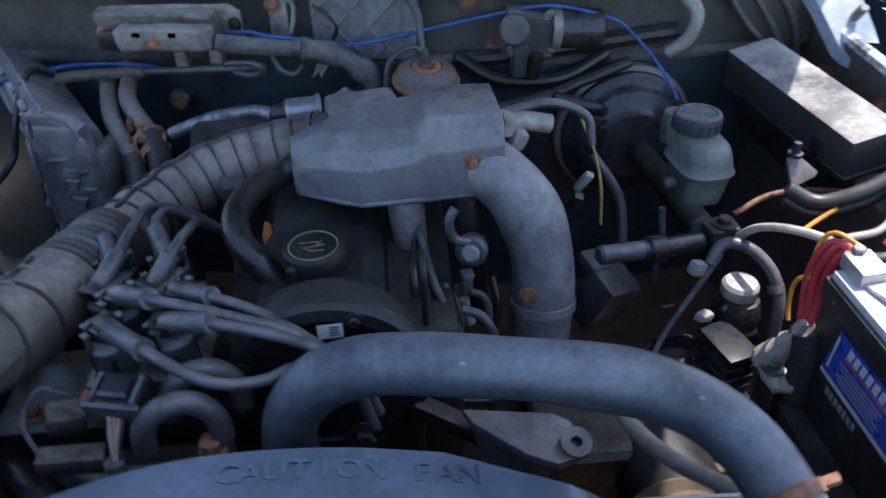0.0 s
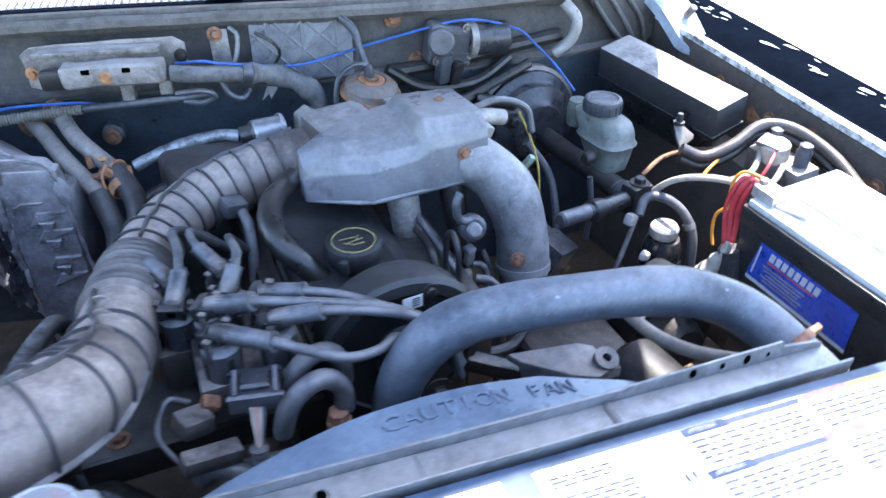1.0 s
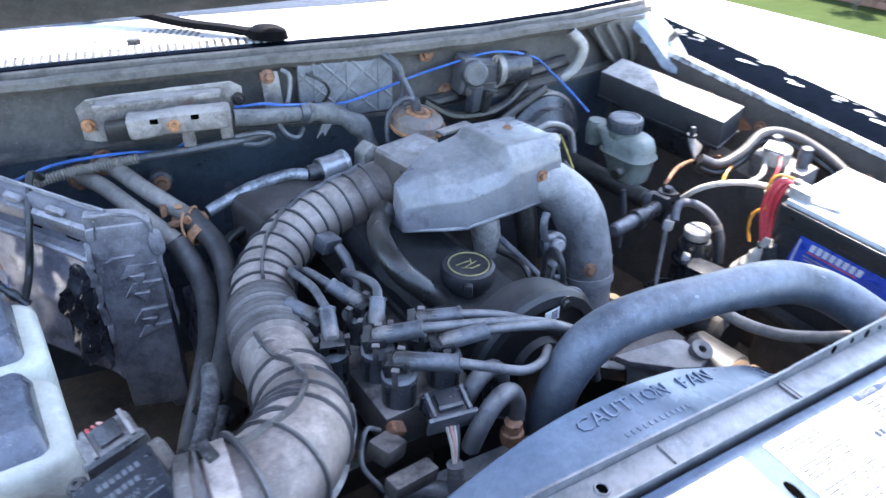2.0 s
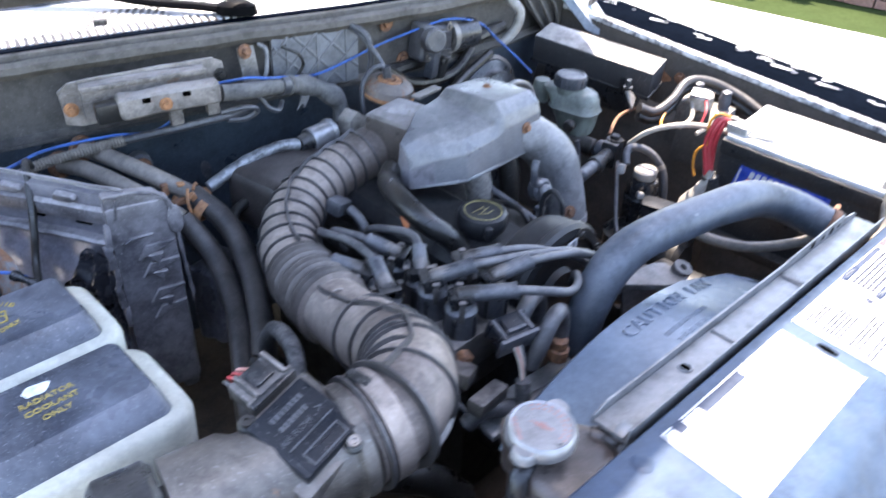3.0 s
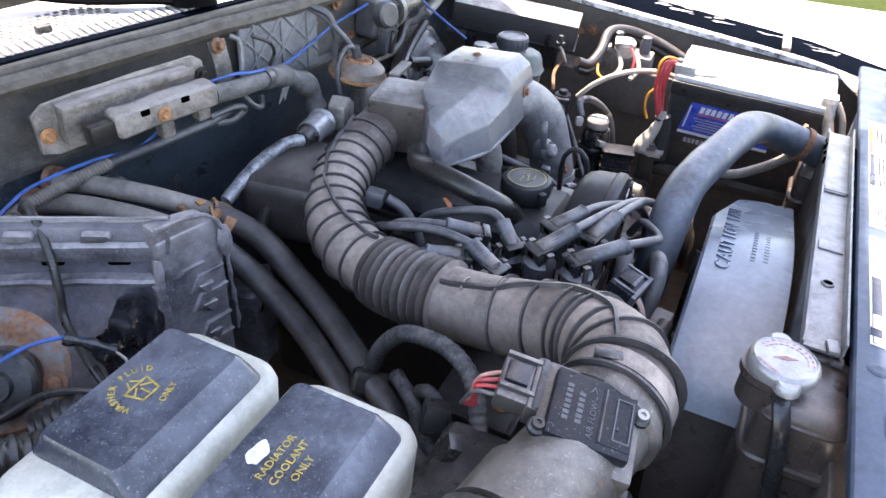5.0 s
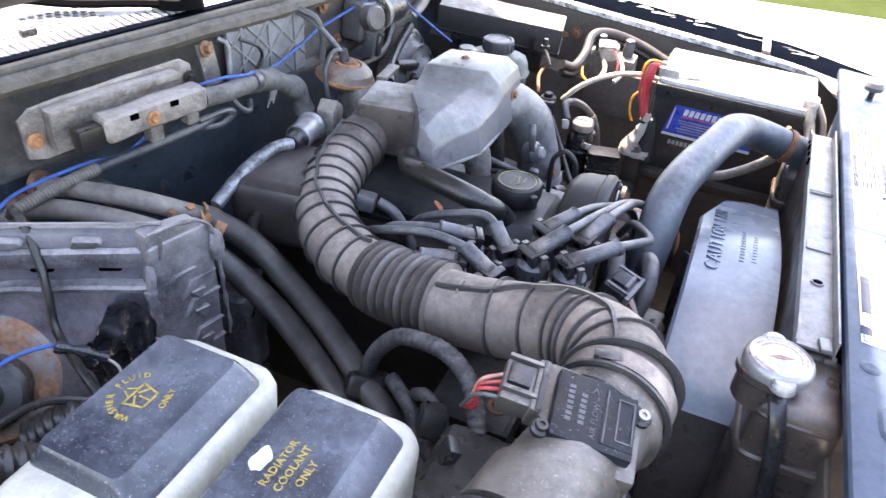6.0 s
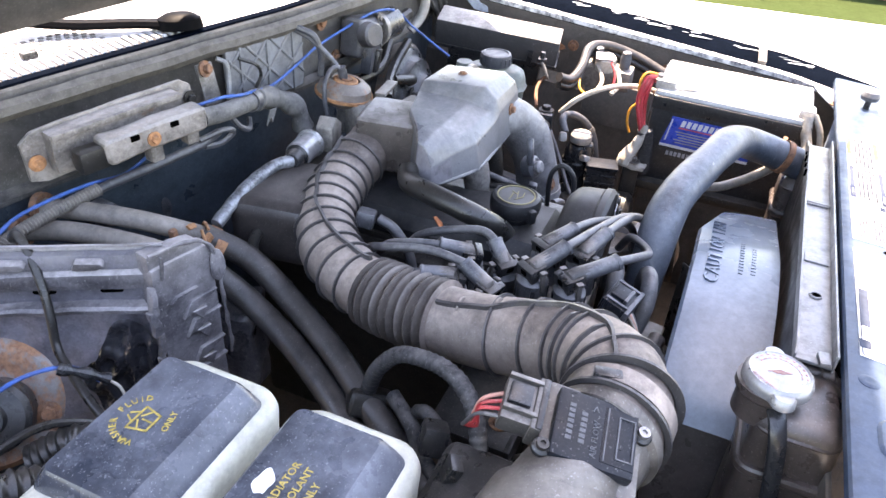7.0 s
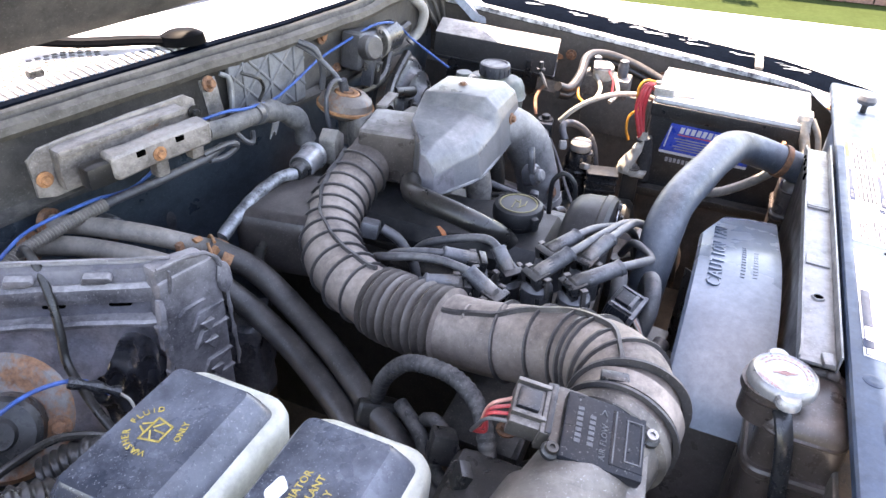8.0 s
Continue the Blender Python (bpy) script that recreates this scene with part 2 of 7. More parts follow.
    "grass": material("mown grass", (0.030, 0.044, 0.016), 0.9, second=(0.038, 0.052, 0.020), scale=3.0, fine=30.0, bump=0.4, spec=0.0, speck=0.0, mottle=0.3, mottle_scale=6),
    "brown": material("oil-stained brown plastic", (0.066, 0.053, 0.048), 0.34, second=(0.024, 0.020, 0.018), amount=0.7, dust=0.85, dust_colour=(0.285, 0.262, 0.25), scale=9, bump=0.08),
    "cowl": material("pale cowl grille", (0.52, 0.53, 0.55), 0.5, second=(0.40, 0.41, 0.43), dust=0.4, dust_colour=(0.5, 0.5, 0.5), scale=12, mottle=0.2),
    "seal": material("weathered rubber seal", (0.098, 0.087, 0.074), 0.7, second=(0.046, 0.041, 0.036), dust=0.5, dust_colour=(0.195, 0.175, 0.152), scale=16, mottle=0.7, bump=0.15),
    "yellow_print": material("faded yellow print", (0.26, 0.22, 0.09), 0.6, second=(0.12, 0.11, 0.07), scale=90, bump=0.0),
    "runner": material("dusty grey casting", (0.20, 0.198, 0.20), 0.5, metal=0.1, second=(0.085, 0.085, 0.09), amount=0.85, dust=0.55, dust_colour=(0.33, 0.31, 0.295), scale=14, bump=0.2, mottle=0.6, speck=0.5),
    "silver": material("worn silver wrap", (0.30, 0.31, 0.325), 0.4, metal=0.4, second=(0.035, 0.035, 0.036), amount=1.0, scale=50),
    "pale_pipe": material("dusty grey pipe", (0.22, 0.195, 0.17), 0.5, second=(0.12, 0.105, 0.09), dust=0.6, dust_colour=(0.36, 0.31, 0.26), scale=18, bump=0.08),
    "booster": material("dusty black enamel", (0.016, 0.017, 0.020), 0.30, second=(0.050, 0.050, 0.052), dust=0.18, scale=14, bump=0.15, rust=0.15),
    "capblack": material("faded black cap", (0.035, 0.04, 0.05), 0.45, dust=0.45, scale=30),
    "module_metal": material("stained grey metal", (0.285, 0.255, 0.232), 0.46, metal=0.15, second=(0.095, 0.084, 0.075), amount=0.9, dust=0.55, dust_colour=(0.39, 0.35, 0.315), scale=15, rust=0.28, bump=0.14, mottle=0.7, speck=0.6),
    "taped": material("dusty grey tape", (0.13, 0.125, 0.12), 0.75, second=(0.05, 0.05, 0.05), amount=0.9, dust=0.5, dust_colour=(0.27, 0.26, 0.25), scale=30, bump=0.3),
    "panelgrey": material("dusty grey panel plastic", (0.17, 0.175, 0.18), 0.68, second=(0.11, 0.11, 0.115), dust=0.5, scale=18),
    "scuffed": material("scuffed bare lip", (0.62, 0.63, 0.64), 0.5, second=(0.02, 0.028, 0.05), amount=1.0, scale=40, metal=0.0, mottle=0.3),
    "ink_blue": material("blue-grey print", (0.030, 0.042, 0.075), 0.7, bump=0.0, speck=0.0, mottle=0.3, spec=0.05),
    # near-black colour that stands in for the shade inside openings and gaps
    "shade_black": material("near-black painted shade", (0.0012, 0.0012, 0.0012), 0.9, bump=0.0, speck=0.0, mottle=0.0, spec=0.0),
    "channel": material("weathered pressed metal", (0.20, 0.205, 0.21), 0.42, metal=0.3, second=(0.11, 0.112, 0.118), dust=0.5, dust_colour=(0.32, 0.315, 0.305), scale=20, rust=0.1, bump=0.06, speck=0.5),
    "worn": material("worn raised plastic", (0.085, 0.088, 0.095), 0.5, bump=0.0, mottle=0.6),
    "pink": material("pink wire", (0.62, 0.30, 0.24), 0.5),
    "white_paint": material("white paint splash", (0.85, 0.84, 0.82), 0.5, bump=0.0),
    "darkcasing": material("dark mauve-grey moulding", (0.085, 0.082, 0.100), 0.6, second=(0.150, 0.142, 0.155), amount=0.7, dust=0.4, scale=14),
    "crumpled": material("blackened crumpled panel", (0.155, 0.150, 0.165), 0.36, second=(0.010, 0.010, 0.013), amount=0.9, dust=0.25, dust_colour=(0.32, 0.30, 0.31), scale=5, bump=0.15, mottle=0.4),
    "engine_black": material("dusty black engine plastic", (0.010, 0.0105, 0.012), 0.46, second=(0.018, 0.018, 0.020), dust=0.24, dust_colour=(0.11, 0.107, 0.105), scale=12, bump=0.05, speck=0.15, spec=0.35),
    "boot": material("dusty grey plug boot", (0.062, 0.065, 0.074), 0.38, second=(0.022, 0.023, 0.027), amount=0.75, dust=0.45, dust_colour=(0.25, 0.245, 0.25), scale=24, bump=0.06),
    "tape": material("black cloth tape", (0.028, 0.028, 0.030), 0.75, dust=0.3, scale=60),
    "orange_mark": material("orange paint mark", (0.45, 0.13, 0.03), 0.7, second=(0.2, 0.07, 0.03), scale=90),
    "green": material("pale green tag", (0.35, 0.42, 0.33), 0.5),
}
glass = bpy.data.materials.new("windscreen glass")
glass.use_nodes = True
gb = glass.node_tree.nodes["Principled BSDF"]
gb.inputs["Base Color"].default_value, gb.inputs["Roughness"].default_value = (0.05, 0.07, 0.10, 1), 0.05
gb.inputs["Transmission Weight"].default_value = 0.5
M["glass"] = glass

# ---- mesh helpers ----
OFFSET = {}


def finish(bm, angle=32):
    bmesh.ops.recalc_face_normals(bm, faces=bm.faces)
    lim = radians(angle)
    for f in bm.faces:
        f.smooth = True
    for e in bm.edges:
        e.smooth = len(e.link_faces) == 2 and e.calc_face_angle(0) < lim


def thing(name, at, label, category, group="", kind="", move=(0, 0, 0)):
    """An Empty at a thing's base; move sets the whole thing off from the places its parts are drawn at."""
    ob = new(name)
    ob.empty_display_size = 0.02
    ob.location = Vector(at) + Vector(move)
    OFFSET[ob.name] = Vector(at)
    return tagged(ob, label, category, group, kind)


def part(name, bm, mat, parent=None, label="", angle=32, also=""):
    """One mesh object from bm, whose vertices stand in world places, under a thing or a part."""
    finish(bm, angle)
    me = bpy.data.meshes.new(name)
    if parent is None:
        lo = [min(v.co[i] for v in bm.verts) for i in range(3)]
        hi = [max(v.co[i] for v in bm.verts) for i in range(3)]
        off = Vector(((lo[0] + hi[0]) / 2, (lo[1] + hi[1]) / 2, lo[2]))
    else:
        off = OFFSET[parent.name]
    bmesh.ops.translate(bm, verts=bm.verts, vec=-off)
    bm.to_mesh(me)
    bm.free()
    me.materials.append(M[mat])
    if also:
        me.materials.append(M[also])
    ob = new(name, me)
    OFFSET[ob.name] = off
    if parent is None:
        ob.location = off
    else:
        ob.parent = parent
    if label:
        ob["label"] = label
    return ob


def solo(name, bm, mat, label, category, group="", kind="", angle=32, move=(0, 0, 0)):
    ob = part(name, bm, mat, None, "", angle)
    ob.location += Vector(move)
    return tagged(ob, label, category, group, kind)


def merge(bm, other, m=None):
    if m is not None:
        other.transform(m)
    me = bpy.data.meshes.new("tmp")
    other.to_mesh(me)
    other.free()
    bm.from_mesh(me)
    bpy.data.meshes.remove(me)
    return bm


def frame_at(o, x, up=(0, 0, 1)):
    """A pose at o whose x axis runs along x and whose z axis is near up."""
    x = Vector(x).normalized()
    y = Vector(up).cross(x).normalized()
    z = x.cross(y)
    return Matrix(((x.x, y.x, z.x, o[0]), (x.y, y.y, z.y, o[1]), (x.z, y.z, z.z, o[2]), (0, 0, 0, 1)))


def box(size, m=None, bevel=0.003, seg=2, taper=1.0, bm=None):
    b = bmesh.new()
    bmesh.ops.create_cube(b, size=1)
    for v in b.verts:
        k = taper if v.co.z > 0 else 1
        v.co = Vector((v.co.x * size[0] * k, v.co.y * size[1] * k, v.co.z * size[2]))
    if bevel:
        bmesh.ops.bevel(b, geom=b.edges[:], offset=min(bevel, min(size) * 0.45), segments=seg, affect="EDGES", profile=0.6)
    if m is not None:
        b.transform(m)
    return merge(bm, b) if bm is not None else b


def warp(bm, amp=0.002, freq=30.0, cuts=3):
    """Cuts a form finer and pushes it out of true, as heat and handling do."""
    if cuts:
        bmesh.ops.subdivide_edges(bm, edges=[e for e in bm.edges if e.calc_length() > 0.02], cuts=cuts, use_grid_fill=True)
    for v in bm.verts:
        v.co += noise.noise_vector(v.co * freq) * amp
    return bm


def lathe(profile, m=None, seg=24, bm=None):
    """A turned form from (radius, height) rows."""
    b = bmesh.new()
    rings = []
    for r, h in profile:
        if r < 1e-5:
            rings.append([b.verts.new((0, 0, h))])
        else:
            rings.append([b.verts.new((r * math.cos(2 * math.pi * k / seg), r * math.sin(2 * math.pi * k / seg), h)) for k in range(seg)])
    for a, c in zip(rings[:-1], rings[1:]):
        for k in range(seg):
            vs = [a[k % len(a)], a[(k + 1) % len(a)], c[(k + 1) % len(c)], c[k % len(c)]]
            vs = list(dict.fromkeys(vs))
            if len(vs) > 2:
                b.faces.new(vs)
    for ring in (rings[0], rings[-1]):
        if len(ring) > 2:
            b.faces.new(ring)
    if m is not None:
        b.transform(m)
    return merge(bm, b) if bm is not None else b


def disc(radius, height, m=None, bevel=0.002, seg=24, bm=None):
    v = min(bevel, height * 0.45, radius * 0.45)
    return lathe([(0, 0), (radius - v, 0), (radius, v), (radius, height - v), (radius - v, height), (0, height)], m, seg, bm)


def prism(poly, depth, m=None, bevel=0.002, seg=2, bm=None):
    """The polygon in the xy plane, raised by depth along z."""
    b = bmesh.new()
    lo = [b.verts.new((x, y, 0)) for x, y in poly]
    hi = [b.verts.new((x, y, depth)) for x, y in poly]
    b.faces.new(lo)
    b.faces.new(hi)
    for k in range(len(poly)):
        b.faces.new((lo[k], lo[(k + 1) % len(poly)], hi[(k + 1) % len(poly)], hi[k]))
    if bevel:
        bmesh.ops.bevel(b, geom=b.edges[:], offset=bevel, segments=seg, affect="EDGES", profile=0.6)
    if m is not None:
        b.transform(m)
    return merge(bm, b) if bm is not None else b


def loft(sections, bm=None, caps=True, closed=True):
    b = bmesh.new()
    rows = [[b.verts.new(p) for p in s] for s in sections]
    n = len(rows[0])
    for a, c in zip(rows[:-1], rows[1:]):
        for k in range(n if closed else n - 1):
            b.faces.new((a[k], a[(k + 1) % n], c[(k + 1) % n], c[k]))
    if caps and closed:
        b.faces.new(rows[0])
        b.faces.new(rows[-1])
    return merge(bm, b) if bm is not None else b


def spline(pts, step=0.006):
    """A smooth curve through the points, at even steps."""
    p = [Vector(q) for q in pts]
    p = [p[0] * 2 - p[1]] + p + [p[-1] * 2 - p[-2]]
    dense = []
    for i in range(1, len(p) - 2):
        for k in range(24):
            t = k / 24
            a, b, c, d = p[i - 1:i + 3]
            dense.append(0.5 * (2 * b + (c - a) * t + (2 * a - 5 * b + 4 * c - d) * t * t + (3 * b - a - 3 * c + d) * t ** 3))
    dense.append(p[-2])
    total = sum((b - a).length for a, b in zip(dense[:-1], dense[1:]))
    count = max(2, int(total / step))
    out, walked, k = [dense[0]], 0.0, 0
    for i in range(1, count):
        goal = total * i / count
        while walked + (dense[k + 1] - dense[k]).length < goal:
            walked += (dense[k + 1] - dense[k]).length
            k += 1
        f = (goal - walked) / (dense[k + 1] - dense[k]).length
        out.append(dense[k].lerp(dense[k + 1], f))
    out.append(dense[-1])
    return out, total


def carry(path):
    """Frames along a path, turned as little as possible."""
    tang = [(path[min(i + 1, len(path) - 1)] - path[max(i - 1, 0)]).normalized() for i in range(len(path))]
    up = Vector((0, 0, 1)) if abs(tang[0].z) < 0.9 else Vector((0, 1, 0))
    n = (up - tang[0] * up.dot(tang[0])).normalized()
    out = []
    for t in tang:
        n = (n - t * n.dot(t)).normalized()
        out.append((t, n, t.cross(n)))
    return out


def tube(pts, radius, seg=12, step=0.006, bm=None, squash=1.0):
    """A hose along a smooth curve; radius is a number or a function of (share of the length, metres run)."""
    path, total = spline(pts, step)
    b = bmesh.new()
    rings = []
    for i, (p, (t, n, w)) in enumerate(zip(path, carry(path))):
        r = radius(i / (len(path) - 1), total * i / (len(path) - 1)) if callable(radius) else radius
        rings.append([b.verts.new(p + n * (r * squash * math.sin(2 * math.pi * k / seg)) + w * (r * math.cos(2 * math.pi * k / seg))) for k in range(seg)])
    for a, c in zip(rings[:-1], rings[1:]):
        for k in range(seg):
            b.faces.new((a[k], a[(k + 1) % seg], c[(k + 1) % seg], c[k]))
    b.faces.new(rings[0])
    b.faces.new(rings[-1])
    return merge(bm, b) if bm is not None else b


def ring_at(pts, share, radius, width, thick=0.002, seg=20, bm=None):
    """A band round a curve at a share of its length."""
    path, total = spline(pts, 0.003)
    i = min(len(path) - 2, max(1, int(share * (len(path) - 1))))
    t, n, w = carry(path)[i]
    m = frame_at(path[i], n, t)
    b = lathe([(radius, -width / 2), (radius + thick, -width / 2), (radius + thick, width / 2), (radius, width / 2), (radius, -width / 2)], None, seg)
    z = t
    x = n
    y = z.cross(x)
    m = Matrix(((x.x, y.x, z.x, path[i].x), (x.y, y.y, z.y, path[i].y), (x.z, y.z, z.z, path[i].z), (0, 0, 0, 1)))
    b.transform(m)
    return merge(bm, b) if bm is not None else b


def lettering(text, size, m, depth=0.0004, spacing=1.0):
    cu = bpy.data.curves.new("text", "FONT")
    cu.body, cu.size, cu.extrude, cu.align_x, cu.align_y, cu.space_character = text, size, depth, "CENTER", "CENTER", spacing
    cu.resolution_u = 2
    ob = bpy.data.objects.new("text", cu)
    me = bpy.data.meshes.new_from_object(ob)
    b = bmesh.new()
    b.from_mesh(me)
    bpy.data.objects.remove(ob)
    bpy.data.curves.remove(cu)
    bpy.data.meshes.remove(me)
    b.transform(m)
    return b


def stadium(length, width, n=8):
    r, h = width / 2, (length - width) / 2
    return [(h + r * math.cos(radians(a)), r * math.sin(radians(a))) for a in range(-90, 91, 180 // n)] + [(-h + r * math.cos(radians(a)), r * math.sin(radians(a))) for a in range(90, 271, 180 // n)]


def bolt(radius, height, m, bm=None):
    b = lathe([(0, 0), (radius * 1.7, 0), (radius * 1.7, height * 0.25), (radius, height * 0.3)], None, 14)
    merge(b, lathe([(radius, height * 0.25), (radius, height * 0.9), (radius * 0.85, height), (0, height)], None, 6))
    b.transform(m)
    return merge(bm, b) if bm is not None else b


def aim(o, z, x=(1, 0, 0)):
    """A pose at o whose z axis runs along z."""
    z = Vector(z).normalized()
    x = Vector(x)
    if abs(x.normalized().dot(z)) > 0.95:
        x = Vector((0, 1, 0))
    x = (x - z * x.dot(z)).normalized()
    y = z.cross(x)
    return Matrix(((x.x, y.x, z.x, o[0]), (x.y, y.y, z.y, o[1]), (x.z, y.z, z.z, o[2]), (0, 0, 0, 1)))

# ---- ground ----
b = bmesh.new()
bmesh.ops.create_grid(b, x_segments=2, y_segments=2, size=300)
solo("ground", b, "grass", "mown green lawn beyond the drive", "ground", kind="structure")
b = box((10.4, 30, 0.06), pose(-0.35, 0, -0.01, 0, 0, 8), 0.01)
solo("pavement", b, "concrete", "pale sunlit concrete drive under the truck", "drive", kind="structure")


# ---- body shell round the bay ----
def cowl_y(x):
    """How far back the curved front edge of the cowl lies."""
    pts = [(-1.1, 0.36), (-0.8, 0.27), (-0.5, 0.203), (-0.25, 0.146), (0.0, 0.095), (0.2, 0.075), (0.45, 0.085), (0.7, 0.13), (0.9, 0.19)]
    for (x0, y0), (x1, y1) in zip(pts[:-1], pts[1:]):
        if x <= x1:
            return y0 + (y1 - y0) * (x - x0) / (x1 - x0)
    return pts[-1][1]


def cowl_z(x):
    return 1.058 - 0.03 * (x + 0.13) ** 2


def along_cowl(rows, x0, x1, steps=40, bm=None):
    """A strip whose cross-section (dy, dz) follows the cowl's curve."""
    secs = []
    for i in range(steps + 1):
        x = x0 + (x1 - x0) * i / steps
        secs.append([(x, cowl_y(x) + dy, cowl_z(x) + dz) for dy, dz in rows])
    return loft(secs, bm)


def cowl_pose(x, dy, z):
    """A pose on the cowl face at x: its x axis runs along the face, its y axis into it."""
    return frame_at((x, cowl_y(x) + dy, z), (0.1, cowl_y(x + 0.05) - cowl_y(x - 0.05), 0))


firewall = thing("wall_firewall", (-0.1, 0.15, 0.46), "grimy dark steel firewall with rust specks", "firewall", kind="structure")
part("upper_face", along_cowl([(0.005, -0.022), (0.005, -0.132), (-0.006, -0.138), (-0.014, -0.138), (-0.014, -0.144), (0.02, -0.146), (0.02, -0.022)], -0.95, 0.75), "firewall", firewall)
part("lower_face", along_cowl([(-0.006, -0.146), (-0.008, -0.20), (0.002, -0.30), (0.0, -0.62), (0.05, -0.62), (0.05, -0.146)], -0.95, 0.75), "bluemetal", firewall, "dark blue painted steel with grime")
part("bushing", disc(0.019, 0.032, aim((-0.417, 0.176, 0.847), (-0.2, -1, 0.1)), 0.004, 24), "boot", firewall, "grey rubber bushing")
part("bushing_bolt", bolt(0.0085, 0.010, aim((-0.423, 0.143, 0.850), (-0.2, -1, 0.1))), "rust", firewall, "rusty bolt")
part("chalk_mark", lathe([(0.010, 0), (0.0135, 0), (0.0135, 0.0006), (0.010, 0.0006), (0.010, 0)], aim((-0.305, cowl_y(-0.305) - 0.0055, 0.80), (-0.2, -1, 0.12)) @ Matrix.Diagonal((0.7, 1.3, 1, 1)), 22), "wire", firewall, "rubbed ring mark")
seal = thing("trim_cowl_seal", (0, cowl_y(0), cowl_z(0) - 0.02), "long weathered grey rubber cowl seal", "seal", kind="structure")
part("seal_lip", warp(along_cowl([(-0.018, -0.032), (-0.026, -0.022), (-0.024, -0.012), (-0.014, -0.007), (-0.004, -0.012), (-0.006, -0.032)], -0.95, 0.72, 90), 0.0028, 18, 0), "seal", seal)
part("flange", along_cowl([(-0.003, -0.012), (0.0, -0.003), (0.006, -0.001), (0.010, -0.006), (0.016, -0.005), (0.016, -0.02), (0.0, -0.024)], -0.95, 0.72), "seal", seal)

cowl = thing("cowl_grille", (0, 0.2, 1.05), "pale perforated cowl panel below the windscreen", "cowl panel", kind="structure", move=(0, -0.012, -0.008))
part("panel", along_cowl([(0.036, 0.0), (0.040, 0.006), (0.20, 0.022), (0.20, 0.0), (0.036, -0.02)], -0.95, 0.75), "cowl", cowl)
part("edge", along_cowl([(0.026, -0.004), (0.030, 0.006), (0.040, 0.008), (0.042, 0.002)], -0.95, 0.72), "paint", cowl, "glossy dark blue edge")
part("lip", along_cowl([(0.013, -0.006), (0.015, 0.0015), (0.0255, 0.0030), (0.0255, -0.006)], -0.95, -0.30), "cowl", cowl, "pale sunlit flange lip")
# no holes are pierced: small grey boxes paint the shade of each perforation
hole = bmesh.new()
box((0.007, 0.0045, 0.002), None, 0.0, bm=hole)
finish(hole)
hole_mesh = bpy.data.meshes.new("perforation")
hole.to_mesh(hole_mesh)
hole.free()
hole_mesh.materials.append(M["taped"])
for i in range(30):
    for j in range(7):
        x = -0.66 + 0.0125 * i
        ob = new("perforation", hole_mesh)
        ob.parent = cowl
        dy = 0.082 + 0.009 * j
        ob.matrix_basis = Matrix.Translation(-Vector((0, 0.2, 1.05))) @ cowl_pose(x + (j % 2) * 0.006, dy, cowl_z(x) + 0.0064 + (dy - 0.04) * 0.1) @ pose(0, 0, 0, 5.7)
for i in range(34):
    x = -0.60 + 0.0125 * i
    part("slat", box((0.0062, 0.030, 0.004), cowl_pose(x, 0.058, cowl_z(x) + 0.009) @ pose(0, 0, 0, 5.7), 0.0), "cowl", cowl)
# black strip puts the shade between the slats into colour
part("slot_floor", along_cowl([(0.042, 0.0064), (0.042, 0.0072), (0.075, 0.0105), (0.075, 0.0097)], -0.61, -0.17), "plastic", cowl, "black strip painted as shade under the slats")
part("washer_jet", box((0.022, 0.014, 0.010), cowl_pose(-0.40, 0.088, cowl_z(-0.4) + 0.015), 0.003), "plastic", cowl, "black washer jet")
b = along_cowl([(0.19, 0.02), (0.75, 0.45), (0.75, 0.44), (0.19, 0.01)], -0.85, 0.6, 24)
solo("window_windscreen", b, "glass", "raked windscreen glass catching bright sky", "windscreen", kind="structure", move=(0, -0.012, -0.008))
wiper = thing("windscreen_wiper", (-0.24, 0.235, 1.06), "black wiper arm parked on the cowl", "wiper", move=(0, -0.012, -0.008))
part("pivot_cap", lathe([(0.0, 0.018), (0.014, 0.016), (0.022, 0.008), (0.024, -0.01), (0, -0.01)], pose(-0.196, 0.182, 1.080, 0, 0, -35) @ Matrix.Diagonal((1.5, 1.0, 0.8, 1)), 22), "wiper_black", wiper)
part("arm", tube([(-0.20, 0.187, 1.076), (-0.245, 0.226, 1.082), (-0.33, 0.299, 1.090), (-0.48, 0.42, 1.13)], 0.013, 8, 0.02, squash=0.6), "wiper_black", wiper)

WING_ROWS = [(0.0, -0.16), (0.0, -0.02), (0.0, 0.0), (0.006, 0.003), (0.012, -0.002), (0.018, -0.012), (0.055, -0.014), (0.075, -0.002), (0.10, 0.004), (0.15, 0.004), (0.18, -0.006), (0.20, -0.035), (0.21, -0.10), (0.22, -0.45), (0.19, -0.45), (0.17, -0.10), (0.14, -0.03), (0.01, -0.03), (0.01, -0.16)]


def right_lip(y):
    return 0.672 - 0.056 * y - max(0, -y - 0.75) * 0.35, 0.957 + 0.098 * y


def left_lip(y):
    return -0.96 + 0.056 * y, 0.957 + 0.098 * y


def along_wing(side, lip, rows, y0=-1.0, y1=0.3, steps=40):
    secs = []
    for i in range(steps + 1):
        y = y0 + (y1 - y0) * i / steps
        x, z = lip(y)
        secs.append([(x + side * dx, y, z + dz) for dx, dz in rows])
    return loft(secs)


